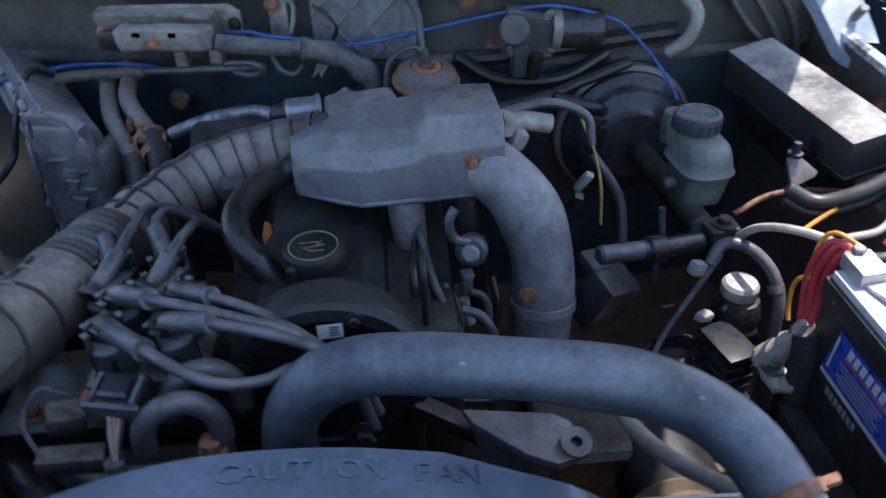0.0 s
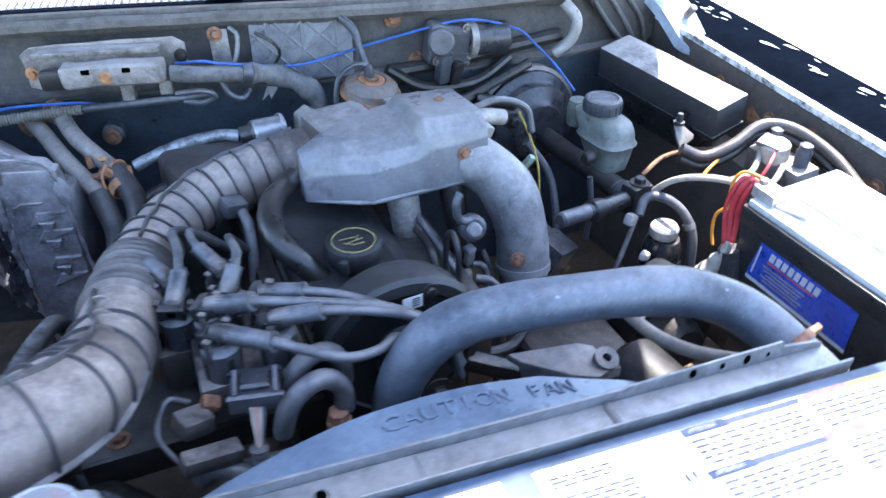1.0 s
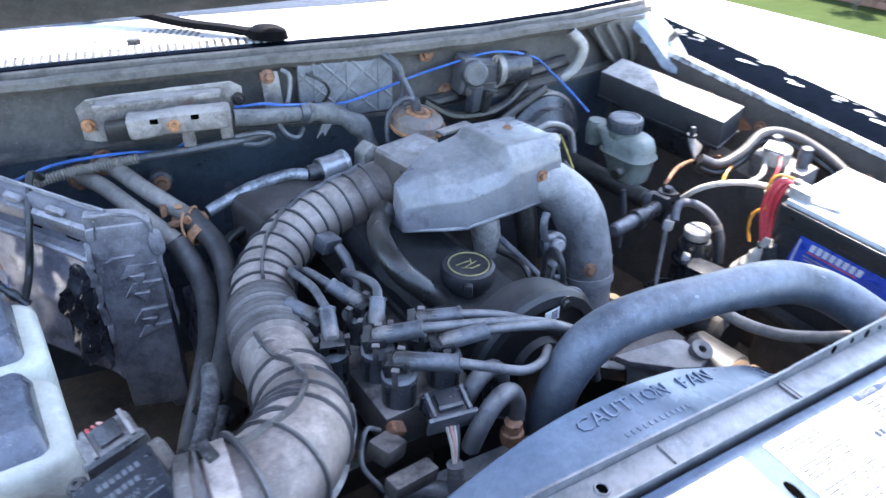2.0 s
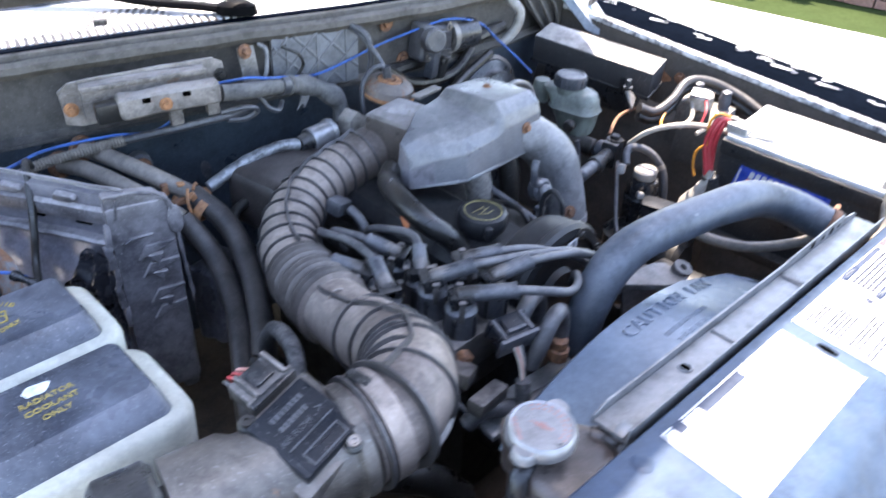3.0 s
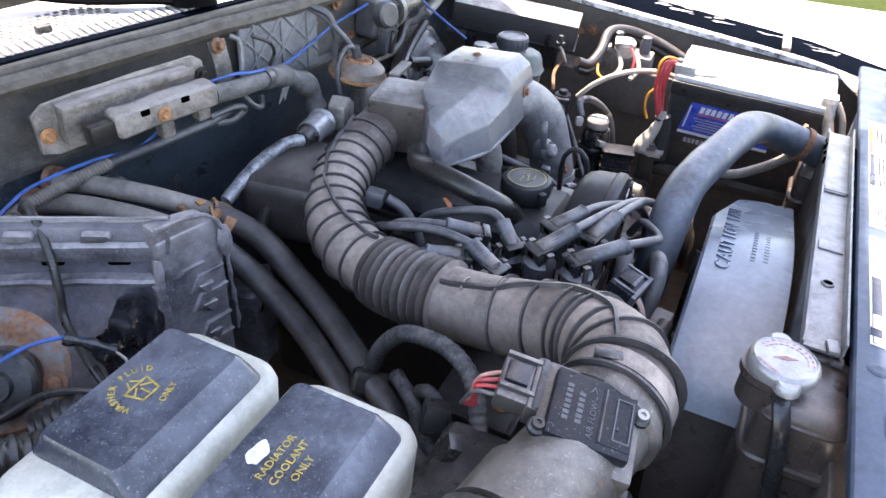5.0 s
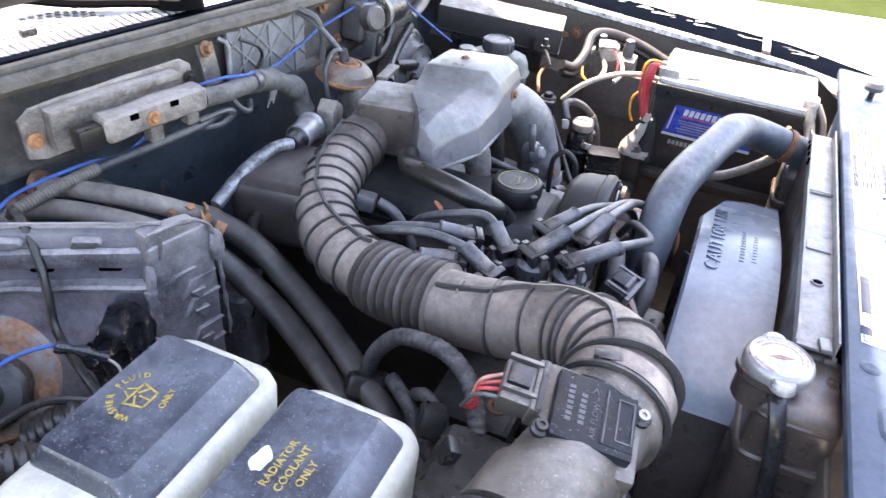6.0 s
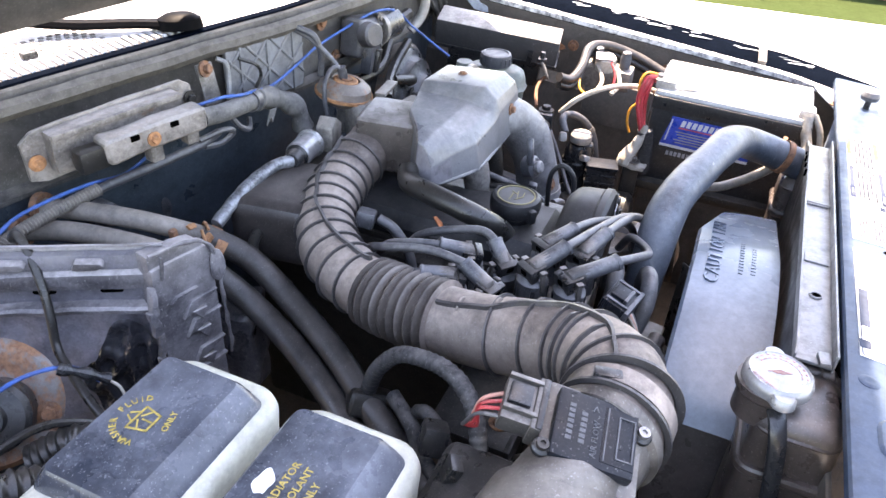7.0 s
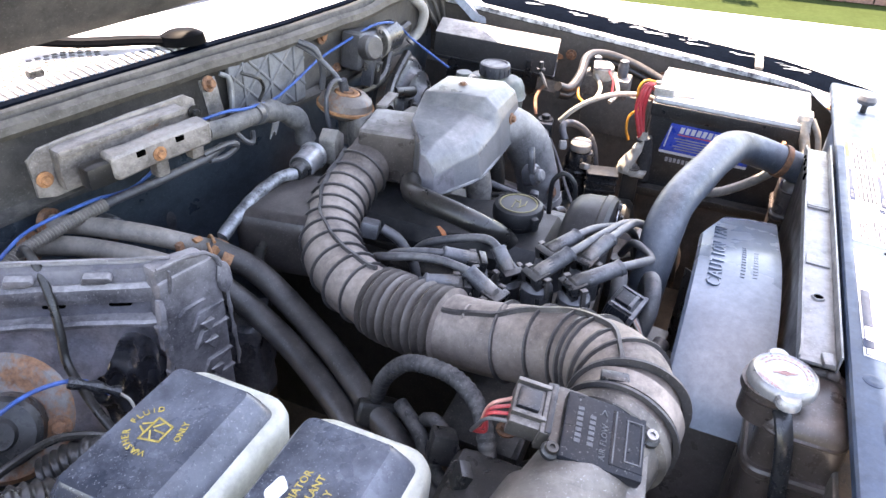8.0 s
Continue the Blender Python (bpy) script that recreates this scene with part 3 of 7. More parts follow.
for side, lip, label in ((1, right_lip, "dark blue fender with scuffed pale lip"), (-1, left_lip, "dark blue fender beside the reservoirs")):
    wing = thing("fender", (lip(-0.4)[0] + side * 0.06, -0.4, 0.45), label, "fender", kind="structure")
    part("skin", along_wing(side, lip, WING_ROWS), "paint", wing)
    part("lip_edge", along_wing(side, lip, [(-0.0035, -0.010), (-0.0035, 0.001), (0.002, 0.0055), (0.008, 0.0055), (0.014, 0.0005), (0.020, -0.010), (0.0, -0.004), (0.0, -0.010)]), "scuffed", wing, "scuffed pale lip")
    if side > 0:
        part("clip", box((0.085, 0.018, 0.010), pose(0.792, -0.690, 0.897, 0, -8, 4), 0.002), "alu", wing, "pale metal clip")
    inner = thing("wall_apron", (lip(-0.4)[0], -0.4, 0.45), "grimy inner apron with rust patches", "inner fender", kind="structure")
    part("panel", along_wing(-side, lip, [(0.002, -0.012), (0.002, -0.14), (0.03, -0.16), (0.06, -0.32), (0.10, -0.55), (0.08, -0.55), (0.04, -0.32), (0.01, -0.17), (-0.01, -0.14), (-0.01, -0.03)], -0.98, 0.16), "apron", inner)
    rng = random.Random(11)
    def ragged(size, long):
        return [(long * size * (1 + 0.4 * rng.uniform(-1, 1)) * math.cos(2 * math.pi * q / 11), size * (1 + 0.45 * rng.uniform(-1, 1)) * math.sin(2 * math.pi * q / 11)) for q in range(11)]
    for k in range(44):
        y = rng.uniform(-0.82, 0.15)
        x, z = lip(y)
        near = k % 3 > 0
        off = rng.uniform(0.098, 0.120) if near else rng.uniform(0.100, 0.145)
        size = rng.choice((0.0008, 0.0014, 0.0020, 0.0045)) * rng.uniform(0.8, 1.3)
        part("paint_chip", prism(ragged(size, 6.0 if near else 4.5), 0.0008, pose(x + side * off, y, z + (0.0052 if near else 0.0044) - 0.0005, 0, 0, 92 + rng.uniform(-9, 9)), 0.0), "scuffed", wing, "ragged pale paint chip")
    for k in range(6):
        y = -0.62 + 0.13 * k + rng.uniform(-0.03, 0.03)
        x, z = lip(y)
        part("rust_patch", prism(ragged(rng.uniform(0.010, 0.020), 1.2), 0.0012, aim((x - side * 0.0022, y, z - 0.055 - rng.uniform(0, 0.04)), (-side, 0, 0)), 0.0), "rust", inner, "ragged patch of rust")
    rng = random.Random(7)
    for k in range(7):
        y = -0.75 + 0.13 * k + rng.uniform(-0.03, 0.03)
        x, z = lip(y)
        part("bolt", bolt(0.008, 0.010, aim((x - side * 0.002, y, z - 0.05 - rng.uniform(0, 0.03)), (-side, 0, 0))), "rust", inner)

# added sheet hides the bright drive; its dirt brown also paints warm bounce
tray = bmesh.new()
box((2.1, 1.62, 0.02), pose(-0.13, -0.42, 0.42), 0.004, bm=tray)
solo("floor_undertray", tray, "dirt", "dirt-brown sheet added below the engine to close gaps", "undertray", kind="structure")
solo("wall_grille", box((1.6, 0.02, 0.60), pose(-0.13, -1.19, 0.60), 0.006), "plastic", "dark front grille closing the nose", "grille", kind="structure")

# raised hood, hinged behind the cowl
hood = thing("hood", (-0.13, 0.22, 1.13), "raised hood with dark braced underside", "hood")
OPEN = radians(58)


def hood_at(x, s, lift=0.0):
    """A place on the hood's underside: x across, s metres from its curved back edge."""
    y = cowl_y(x) + 0.026
    edge = 0.735 - 0.215 * min(s, 0.27) - 0.18 * min(max(s - 0.27, 0), 0.5) + 0.19 * max(s - 0.77, 0)
    z0 = 1.120 + 0.04 * (min(x, 0.0) + 0.5)
    s *= (y + 0.561) / 0.647
    return (x * edge / 0.62 if x > 0 else x, y - s * math.cos(OPEN) - lift * math.sin(OPEN), z0 + s * math.sin(OPEN) - lift * math.cos(OPEN))


def hood_sheet(x0, x1, s0, s1, lo, hi, n=16):
    secs = []
    for i in range(n + 1):
        x = x0 + (x1 - x0) * i / n
        secs.append([hood_at(x, s0, lo), hood_at(x, s0, hi)] + [hood_at(x, s0 + 0.02 + (s1 - s0 - 0.04) * k / 8, hi + 0.004) for k in range(9)] + [hood_at(x, s1, hi), hood_at(x, s1, lo)] + [hood_at(x, s0 + 0.02 + (s1 - s0 - 0.04) * k / 8, lo) for k in range(8, -1, -1)])
    return loft(secs)


part("skin", hood_sheet(-0.88, 0.62, 0.0, 1.18, -0.012, 0.0, 30), "paint", hood)
for x, w in ((-0.80, 0.12), (0.54, 0.12), (-0.33, 0.08), (0.07, 0.08)):
    part("brace", hood_sheet(x - w / 2, x + w / 2, 0.02, 1.16, 0.0, 0.016, 4), "firewall", hood, "dark pressed brace")
for s in (0.06, 0.57, 1.08):
    part("brace", hood_sheet(-0.86, 0.60, s - 0.05, s + 0.05, 0.0, 0.02, 24), "firewall", hood, "dark pressed brace")

# ---- front support panel with its paper labels ----
PANEL = frame_at((-0.097, -0.819, 0.942), (1, -0.033, -0.063))
support = thing("radiator_support", (-0.13, -0.95, 0.9), "faded blue radiator support panel with stickers", "support panel", kind="structure")
secs = []
PROFILE = ((0.0, 0.002), (0.0, 0.011), (-0.002, 0.014), (-0.01, 0.015), (-0.125, 0.009), (-0.134, 0.006), (-0.142, -0.002), (-0.19, -0.05), (-0.25, -0.10), (-0.25, -0.13), (-0.03, -0.004))
for i in range(31):
    x = -0.78 + 1.56 * i / 30
    secs.append([PANEL @ Vector((x, y, z)) for y, z in PROFILE])
part("panel", loft(secs), "panel", support)
TOP = PANEL @ pose(0, -0.01, 0.015, 3.0)
# added sheet that shuts sunlit ground out of the gap behind the panel
part("baffle", warp(box((1.10, 0.006, 0.46), pose(-0.22, -0.8235, 0.685, 0, 0, -1.9), 0.002), 0.004, 12, 7), "apron", support, "brown dusty sheet added to close the gap below the edge")


def on_panel(x, y, lift=0.0):
    """A place on the panel's top: x along it from the middle, y forward of its back edge."""
    return TOP @ pose(x, -y, lift)


def paper(x0, x1, y0, y1, bands, rows, print_mat="ink_faint"):
    sheet = part("sticker", box((x1 - x0, y1 - y0, 0.0008), on_panel((x0 + x1) / 2, (y0 + y1) / 2, 0.0006), 0.0), "sticker", support, "white printed paper sticker")
    ink = bmesh.new()
    rng = random.Random(int(abs(x0) * 1000) + 3)
    for xa, xb, ya, yb, mat in bands:
        part("print", box((xb - xa, yb - ya, 0.0006), on_panel((xa + xb) / 2, (ya + yb) / 2, 0.0014), 0.0), mat, sheet)
    for xa, xb, ya, yb, n in rows:
        for k in range(n):
            y = ya + (yb - ya) * (k + 0.5) / n
            x = xa
            while x < xb - 0.004:
                w = rng.uniform(0.005, 0.018)
                w = min(w, xb - x)
                box((w, (yb - ya) / n * 0.52, 0.0005), on_panel(x + w / 2, y, 0.0014), 0.0, bm=ink)
                x += w + 0.0014
    xm, ym, wx, wy = (x0 + x1) / 2, (y0 + y1) / 2, x1 - x0 - 0.005, y1 - y0 - 0.005
    for dx, dy, w, d in ((0, wy / 2, wx, 0.0009), (0, -wy / 2, wx, 0.0009), (wx / 2, 0, 0.0009, wy), (-wx / 2, 0, 0.0009, wy)):
        part("border", box((w, d, 0.0005), on_panel(xm + dx, ym + dy, 0.0013), 0.0), "ink_mid", sheet)
    if len(ink.verts):
        part("print", ink, print_mat, sheet, "grey bars of small print")
    else:
        ink.free()
    return sheet


paper(-0.320, -0.077, 0.003, 0.094, [(-0.262, -0.182, 0.005, 0.015, "ink_mid"), (-0.305, -0.290, 0.003, 0.014, "ink_mid")], [(-0.155, -0.12, 0.018, 0.064, 9), (-0.30, -0.19, 0.030, 0.085, 12), (-0.11, -0.085, 0.012, 0.08, 12)], "word_print")
st = paper(-0.047, 0.395, 0.0035, 0.116, [(0.092, 0.140, 0.004, 0.012, "ink_blue"), (0.140, 0.224, 0.005, 0.011, "ink_mid"), (0.229, 0.284, 0.004, 0.0105, "red_faded"), (0.284, 0.365, 0.004, 0.0105, "yellow_faded"), (0.088, 0.136, 0.046, 0.054, "ink_blue"), (0.136, 0.216, 0.047, 0.053, "ink_mid"), (0.216, 0.283, 0.045, 0.052, "red_faded"), (0.283, 0.365, 0.045, 0.052, "yellow_faded"),
                                             (0.068, 0.0735, 0.042, 0.050, "ink_blue"), (0.0755, 0.081, 0.042, 0.050, "ink_blue")],
           [(-0.040, 0.020, 0.012, 0.024, 3), (-0.040, 0.030, 0.030, 0.052, 5), (-0.040, 0.05, 0.060, 0.074, 3), (0.095, 0.22, 0.015, 0.043, 5), (0.23, 0.37, 0.014, 0.043, 5), (0.095, 0.21, 0.057, 0.085, 5), (0.23, 0.37, 0.056, 0.09, 6), (-0.045, 0.02, 0.080, 0.090, 2)])
for v in (0.008, 0.050):
    part("word", lettering("ATTENTION", 0.0050, on_panel(0.114 if v < 0.02 else 0.110, v, 0.0021)), "word_print", st, "white word on a dark bar")
# no opening is cut: a black disc paints the hole's shade
part("hole", disc(0.0065, 0.0012, on_panel(-0.064, 0.050, 0.0) @ Matrix.Diagonal((0.75, 1.75, 1, 1)), 0.0003), "shade_black", support, "oval hole, its shade painted black")
for x, y in ((-0.36, 0.010), (-0.45, 0.03), (-0.40, 0.085)):
    part("weld_dimple", lathe([(0.0, 0.0004), (0.004, 0.0012), (0.007, 0.0012), (0.010, 0.0004), (0.010, 0.0)], on_panel(x, y, 0.0), 18), "panel", support)
SLOT = on_panel(-0.437, 0.033, 0.0)
secs = [[SLOT @ Vector((x, y, z)) for x, y in stadium(a, b)] for a, b, z in ((0.062, 0.040, 0.0003), (0.056, 0.034, 0.0026), (0.050, 0.028, 0.0026), (0.042, 0.020, 0.0012), (0.038, 0.016, 0.0010))]
part("pressed_surround", loft(secs, caps=False), "panel", support)
# black insert painted as the shade down the slot
part("hole", prism(stadium(0.0385, 0.0165), 0.0016, SLOT, 0.0), "shade_black", support, "slotted hole, its shade painted black")
part("bare_edge", loft([[SLOT @ Vector((x, y, z)) for x, y in stadium(a, b)] for a, b, z in ((0.0425, 0.0205, 0.0014), (0.0405, 0.0185, 0.0022), (0.0385, 0.0165, 0.0018))], caps=False), "chrome", support, "bare metal edge")

# ---- radiator ----
TANK = frame_at((-0.105, -0.793, 0.946), (1, -0.03, -0.062))
rad = thing("radiator", (-0.13, -0.815, 0.5), "radiator with pressed metal top channel and filler cap", "radiator")
part("core", box((0.66, 0.030, 0.46), TANK @ pose(0.0, 0, -0.24), 0.004), "castiron", rad, "dark finned core")
b = box((0.66, 0.034, 0.004), TANK @ pose(0.0, 0, -0.002), 0.0015)
box((0.66, 0.0025, 0.020), TANK @ pose(0.0, -0.018, 0.004), 0.001, bm=b)
for x in (-0.105, 0.075):
    box((0.024, 0.028, 0.003), TANK @ pose(x, 0, 0.0012), 0.0012, bm=b)
for x in (0.068,):
    box((0.003, 0.034, 0.006), TANK @ pose(x, 0, 0.001), 0.001, bm=b)
# plain strip whose black paints the shade between core and panel
part("fin_edge", box((0.60, 0.010, 0.02), TANK @ pose(-0.02, -0.0265, -0.012), 0.001), "shade_black", rad, "black edge strip of the core, shade painted in")
channel = part("top_channel", b, "channel", rad, "faded pressed metal channel")
poly = [(-0.33, -0.006), (-0.33, 0.004), (-0.31, 0.011), (0.085, 0.011), (0.090, 0.014), (0.270, 0.021), (0.275, 0.013), (0.32, 0.009), (0.33, 0.004), (0.33, -0.006)]
part("rear_lip", prism(poly, 0.0025, TANK @ pose(0, 0.0195, 0, 90), 0.0006, 1), "channel", rad)
# uncut lip: black discs paint the shade of its holes
for x, r in ((0.163, 0.0048), (0.198, 0.0032), (0.228, 0.0048), (0.255, 0.0025)):
    part("hole", disc(r, 0.0062, TANK @ pose(x, 0.0197, 0.009, 90) @ pose(0, 0, -0.0025) @ Matrix.Diagonal((0.8, 1.2, 1, 1)), 0.0004, 14), "shade_black", rad)
part("hole", lathe([(0.0055, 0), (0.0075, 0.0005), (0.0065, 0.002), (0.0055, 0.002), (0.0055, 0)], TANK @ pose(-0.197, 0, 0.0005), 16), "channel", rad)
# black disc paints the shade inside the ring
part("hole", disc(0.0055, 0.001, TANK @ pose(-0.197, 0, 0.0006), 0.0002, 14), "shade_black", rad)


def end_tank(x, y, top, label):
    """A moulded tank: a rounded head over a clamped flange and a tapering body."""
    def level(w, d, r, z):
        pts = []
        for cx, cy, a0 in ((w / 2 - r, d / 2 - r, 0), (-w / 2 + r, d / 2 - r, 90), (-w / 2 + r, -d / 2 + r, 180), (w / 2 - r, -d / 2 + r, 270)):
            pts += [(x + cx + r * math.cos(radians(a0 + 18 * k)), y + cy + r * math.sin(radians(a0 + 18 * k)), z) for k in range(6)]
        return pts
    b = loft([level(0.086, 0.072, 0.012, top - 0.46), level(0.094, 0.079, 0.014, top - 0.072), level(0.094, 0.079, 0.016, top - 0.03), level(0.092, 0.077, 0.018, top - 0.012), level(0.084, 0.071, 0.020, top - 0.003), level(0.066, 0.056, 0.018, top)])
    t = part("end_tank", b, "tank_brown", rad, label, 50)
    part("flange", loft([level(0.104, 0.085, 0.016, top - 0.072), level(0.108, 0.089, 0.018, top - 0.069), level(0.108, 0.089, 0.018, top - 0.063), level(0.104, 0.085, 0.016, top - 0.060)]), "tank_brown", t)
    part("rim", loft([level(0.092, 0.077, 0.016, top - 0.020), level(0.096, 0.080, 0.020, top - 0.018), level(0.096, 0.080, 0.020, top - 0.016), level(0.090, 0.075, 0.018, top - 0.013)]), "tank_brown", t)
    return t


left_tank = end_tank(-0.477, -0.778, 0.956, "oil-stained brown plastic end tank")
end_tank(0.255, -0.805, 0.858, "oil-stained brown plastic end tank")
part("rib", prism([(0, 0), (0.06, 0), (0, -0.09)], 0.004, pose(-0.472, -0.798, 0.905, 90, 0, 90), 0.001), "tank_brown", left_tank)
part("filler_neck", lathe([(0.024, 0.930), (0.024, 0.955), (0.028, 0.960), (0.028, 0.968), (0, 0.968)], pose(-0.492, -0.741, 0.006)), "tank_brown", rad)
CAPM = pose(-0.490, -0.748, 0.004) @ Matrix.Diagonal((1.13, 1.13, 1.0, 1))
b = lathe([(0.0240, 0.968), (0.0265, 0.9675), (0.0278, 0.970), (0.0278, 0.977), (0.0265, 0.981), (0.0245, 0.983), (0.023, 0.9818), (0, 0.9818)], CAPM, 40)
for a in (10, 190):
    lathe([(0, 0.969), (0.009, 0.969), (0.0105, 0.971), (0.010, 0.977), (0.008, 0.980), (0, 0.980)], CAPM @ pose(0, 0, 0, 0, 0, a) @ pose(0.0262, 0, 0), 16, bm=b)
cap = part("cap", b, "chrome", rad, "bright round pressure cap")
part("print", lettering("WARNING", 0.0048, CAPM @ pose(-0.016, 0.011, 0.9820, 0, 0, 55), 0.0002), "cap_print", cap)
b = bmesh.new()
for i in range(11):
    a = radians(15 * i - 20)
    for r in (0.021, 0.017):
        box((0.0012, 0.0024, 0.0004), CAPM @ pose(r * math.cos(a - 1.2), r * math.sin(a - 1.2), 0.9822, 0, 0, math.degrees(a - 1.2)), 0.0, bm=b)
for k in range(4):
    box((0.012 - 0.002 * (k % 2), 0.0008, 0.0004), CAPM @ pose(0, 0.004 - 0.003 * k, 0.9822, 0, 0, -60), 0.0, bm=b)
part("print", b, "cap_print", cap, "ring of small faded red print")
part("overflow_hose", tube([(-0.508, -0.752, 0.960), (-0.524, -0.756, 0.955), (-0.534, -0.763, 0.930), (-0.540, -0.772, 0.875), (-0.545, -0.781, 0.80), (-0.550, -0.792, 0.66)], 0.0086, 12, squash=0.6), "gloss_black", rad, "narrow black overflow hose")
part("overflow_hose", tube([(-0.464, -0.745, 0.944), (-0.446, -0.755, 0.95), (-0.432, -0.778, 0.951), (-0.429, -0.801, 0.95), (-0.434, -0.813, 0.942), (-0.442, -0.815, 0.921)], 0.0065, 14), "tank_brown", rad)
for p, q in (((-0.438, -0.767, 0.9505), (0.5, -0.85, 0.02)), ((-0.430, -0.793, 0.9505), (0.1, -1, 0))):
    part("hose_ferrule", disc(0.0085, 0.014, aim(p, q), 0.002, 16), "tank_brown", rad)
part("clip", box((0.02, 0.012, 0.007), pose(-0.428, -0.792, 0.968, 0, 0, 8), 0.004), "channel", rad)

# ---- fan shroud ----
shroud = thing("fan_shroud", (-0.13, -0.74, 0.45), "dusty blue-grey plastic fan shroud", "fan shroud", move=(0.02, 0.022, -0.006))
RIM = [(-0.432, 0.818), (-0.41, 0.840), (-0.34, 0.866), (-0.27, 0.882), (-0.2, 0.885), (-0.13, 0.879), (-0.06, 0.864), (0.01, 0.849), (0.07, 0.834), (0.12, 0.795), (0.155, 0.73), (0.17, 0.65)]
rim, _ = spline([(x, 0, z) for x, z in RIM], 0.012)
secs = []
for p in rim:
    out = Vector((p.x + 0.16, 0, p.z - 0.60)).normalized()
    back = -0.26 * max(0, p.x + 0.05)
    def row(y, d):
        q = p + out * d
        return (q.x, y, q.z)
    secs.append([row(-0.690 + back, -0.012), row(-0.678 + back, -0.010), row(-0.674 + back, -0.003), row(-0.678 + back, 0.003), row(-0.70 + back * 0.8, 0.006), row(-0.74, 0.008), row(-0.788, 0.009), row(-0.790, 0.0), row(-0.74, -0.002)])
part("hood_ring", loft(secs), "shroud", shroud)


def crown(x):
    """Height and slope of the shroud's crown at x."""
    k = max(q for q in range(len(rim) - 1) if rim[q].x <= x)
    a, b = rim[k], rim[k + 1]
    slope = (b.z - a.z) / (b.x - a.x)
    return a.z + slope * (x - a.x), math.degrees(math.atan(slope))


for word, start in (("CAUTION", 0), ("FAN", 8)):
    lt = bmesh.new()
    for i, ch in enumerate(word):
        x = -0.228 + 0.0200 * (i + start)
        z, lean = crown(x)
        merge(lt, lettering(ch, 0.030, pose(x, -0.704, z + 0.0060, 2, -lean, 0) @ Matrix.Diagonal((0.95, 0.9, 1, 1)), 0.0024))
    part("moulded_word", lt, "shroud", shroud, "raised moulded word")
for r, (x0, n) in enumerate(((-0.20, 12), (-0.195, 10))):
    for i in range(n):
        x = x0 + 0.009 * i
        z, lean = crown(x)
        part("moulded_bar", box((0.0035, 0.006, 0.0010), pose(x, -0.738 - 0.016 * r, z + 0.0085, 0, -lean, 0), 0.0), "shroud", shroud)
part("skirt", warp(prism([(-0.054, 0.0), (0.050, 0.0), (0.046, -0.10), (0.030, -0.30), (-0.050, -0.30)], 0.010, pose(-0.424, -0.735, 0.812, 90, 0, 90), 0.003), 0.002, 20, 2), "brown", shroud, "brown-stained end wall")
fan = thing("cooling_fan", (-0.15, -0.66, 0.62), "dark cooling fan behind the radiator", "fan", move=(0.02, 0.022, 0))
part("hub", disc(0.06, 0.05, aim((-0.15, -0.70, 0.62), (0, 1, 0)), 0.006), "castiron", fan)
for k in range(6):
    a = 60 * k + 12
    part("blade", box((0.14, 0.003, 0.055), pose(-0.15, -0.68, 0.62, 0, -a, 0) @ pose(0.125, 0, 0, 28), 0.001), "plastic", fan)

# ---- upper radiator hose ----
HOSE = [(-0.163, -0.588, 0.715), (-0.171, -0.592, 0.765), (-0.173, -0.596, 0.815), (-0.163, -0.599, 0.862), (-0.135, -0.600, 0.900), (-0.093, -0.605, 0.921), (-0.045, -0.616, 0.930), (0.001, -0.629, 0.935), (0.047, -0.642, 0.939), (0.094, -0.654, 0.939), (0.142, -0.666, 0.933), (0.186, -0.685, 0.920), (0.215, -0.715, 0.905), (0.229, -0.756, 0.891), (0.240, -0.802, 0.875)]
hose = thing("radiator_hose", (-0.163, -0.588, 0.715), "thick black upper radiator hose, dusty and scuffed", "hose")
part("hose", tube(HOSE, lambda u, s: 0.0275 + 0.0012 * math.sin(s * 37) * math.sin(s * 11), 28, 0.008), "hose", hose)
for k, (u, turn, w) in enumerate(((0.50, 40, 0.003), (0.60, 10, 0.0035), (0.66, 55, 0.002), (0.78, 30, 0.0025), (0.33, -20, 0.002))):
    path, _ = spline(HOSE, 0.008)
    i = int(u * (len(path) - 1))
    t, nn, w2 = carry(path)[i]
    o = (Vector((0, -0.35, 1)) + Vector((0, -1, 0)) * math.tan(radians(turn)) * 0.6)
    o = (o - t * o.dot(t)).normalized()
    part("scuff", prism([(-w, -w * 0.5), (w * 0.8, -w * 0.7), (w, w * 0.4), (-w * 0.6, w * 0.6)], 0.0003, aim(path[i] + o * 0.0277, o, t), 0.0), "word_print", hose, "pale scuff")
clamp = part("clamp", ring_at(HOSE, 0.925, 0.0285, 0.011, 0.0014, 28), "rust", hose, "rusty hose clamp")
part("screw_tab", box((0.009, 0.008, 0.030), pose(0.252, -0.752, 0.905, 20, 60, 20), 0.002), "rust", clamp)

# ---- intake duct ----
DUCT = [(-0.111, -0.123, 0.900), (-0.177, -0.120, 0.883), (-0.244, -0.129, 0.874), (-0.308, -0.152, 0.866), (-0.360, -0.192, 0.859), (-0.397, -0.248, 0.856), (-0.419, -0.312, 0.860), (-0.434, -0.377, 0.869), (-0.445, -0.441, 0.880), (-0.454, -0.503, 0.898), (-0.472, -0.558, 0.920), (-0.503, -0.600, 0.936), (-0.545, -0.620, 0.940), (-0.590, -0.617, 0.938)]
duct_path, DUCT_LENGTH = spline(DUCT, 0.002)
duct_frames = carry(duct_path)
BELLOWS = (0.465, 0.605)


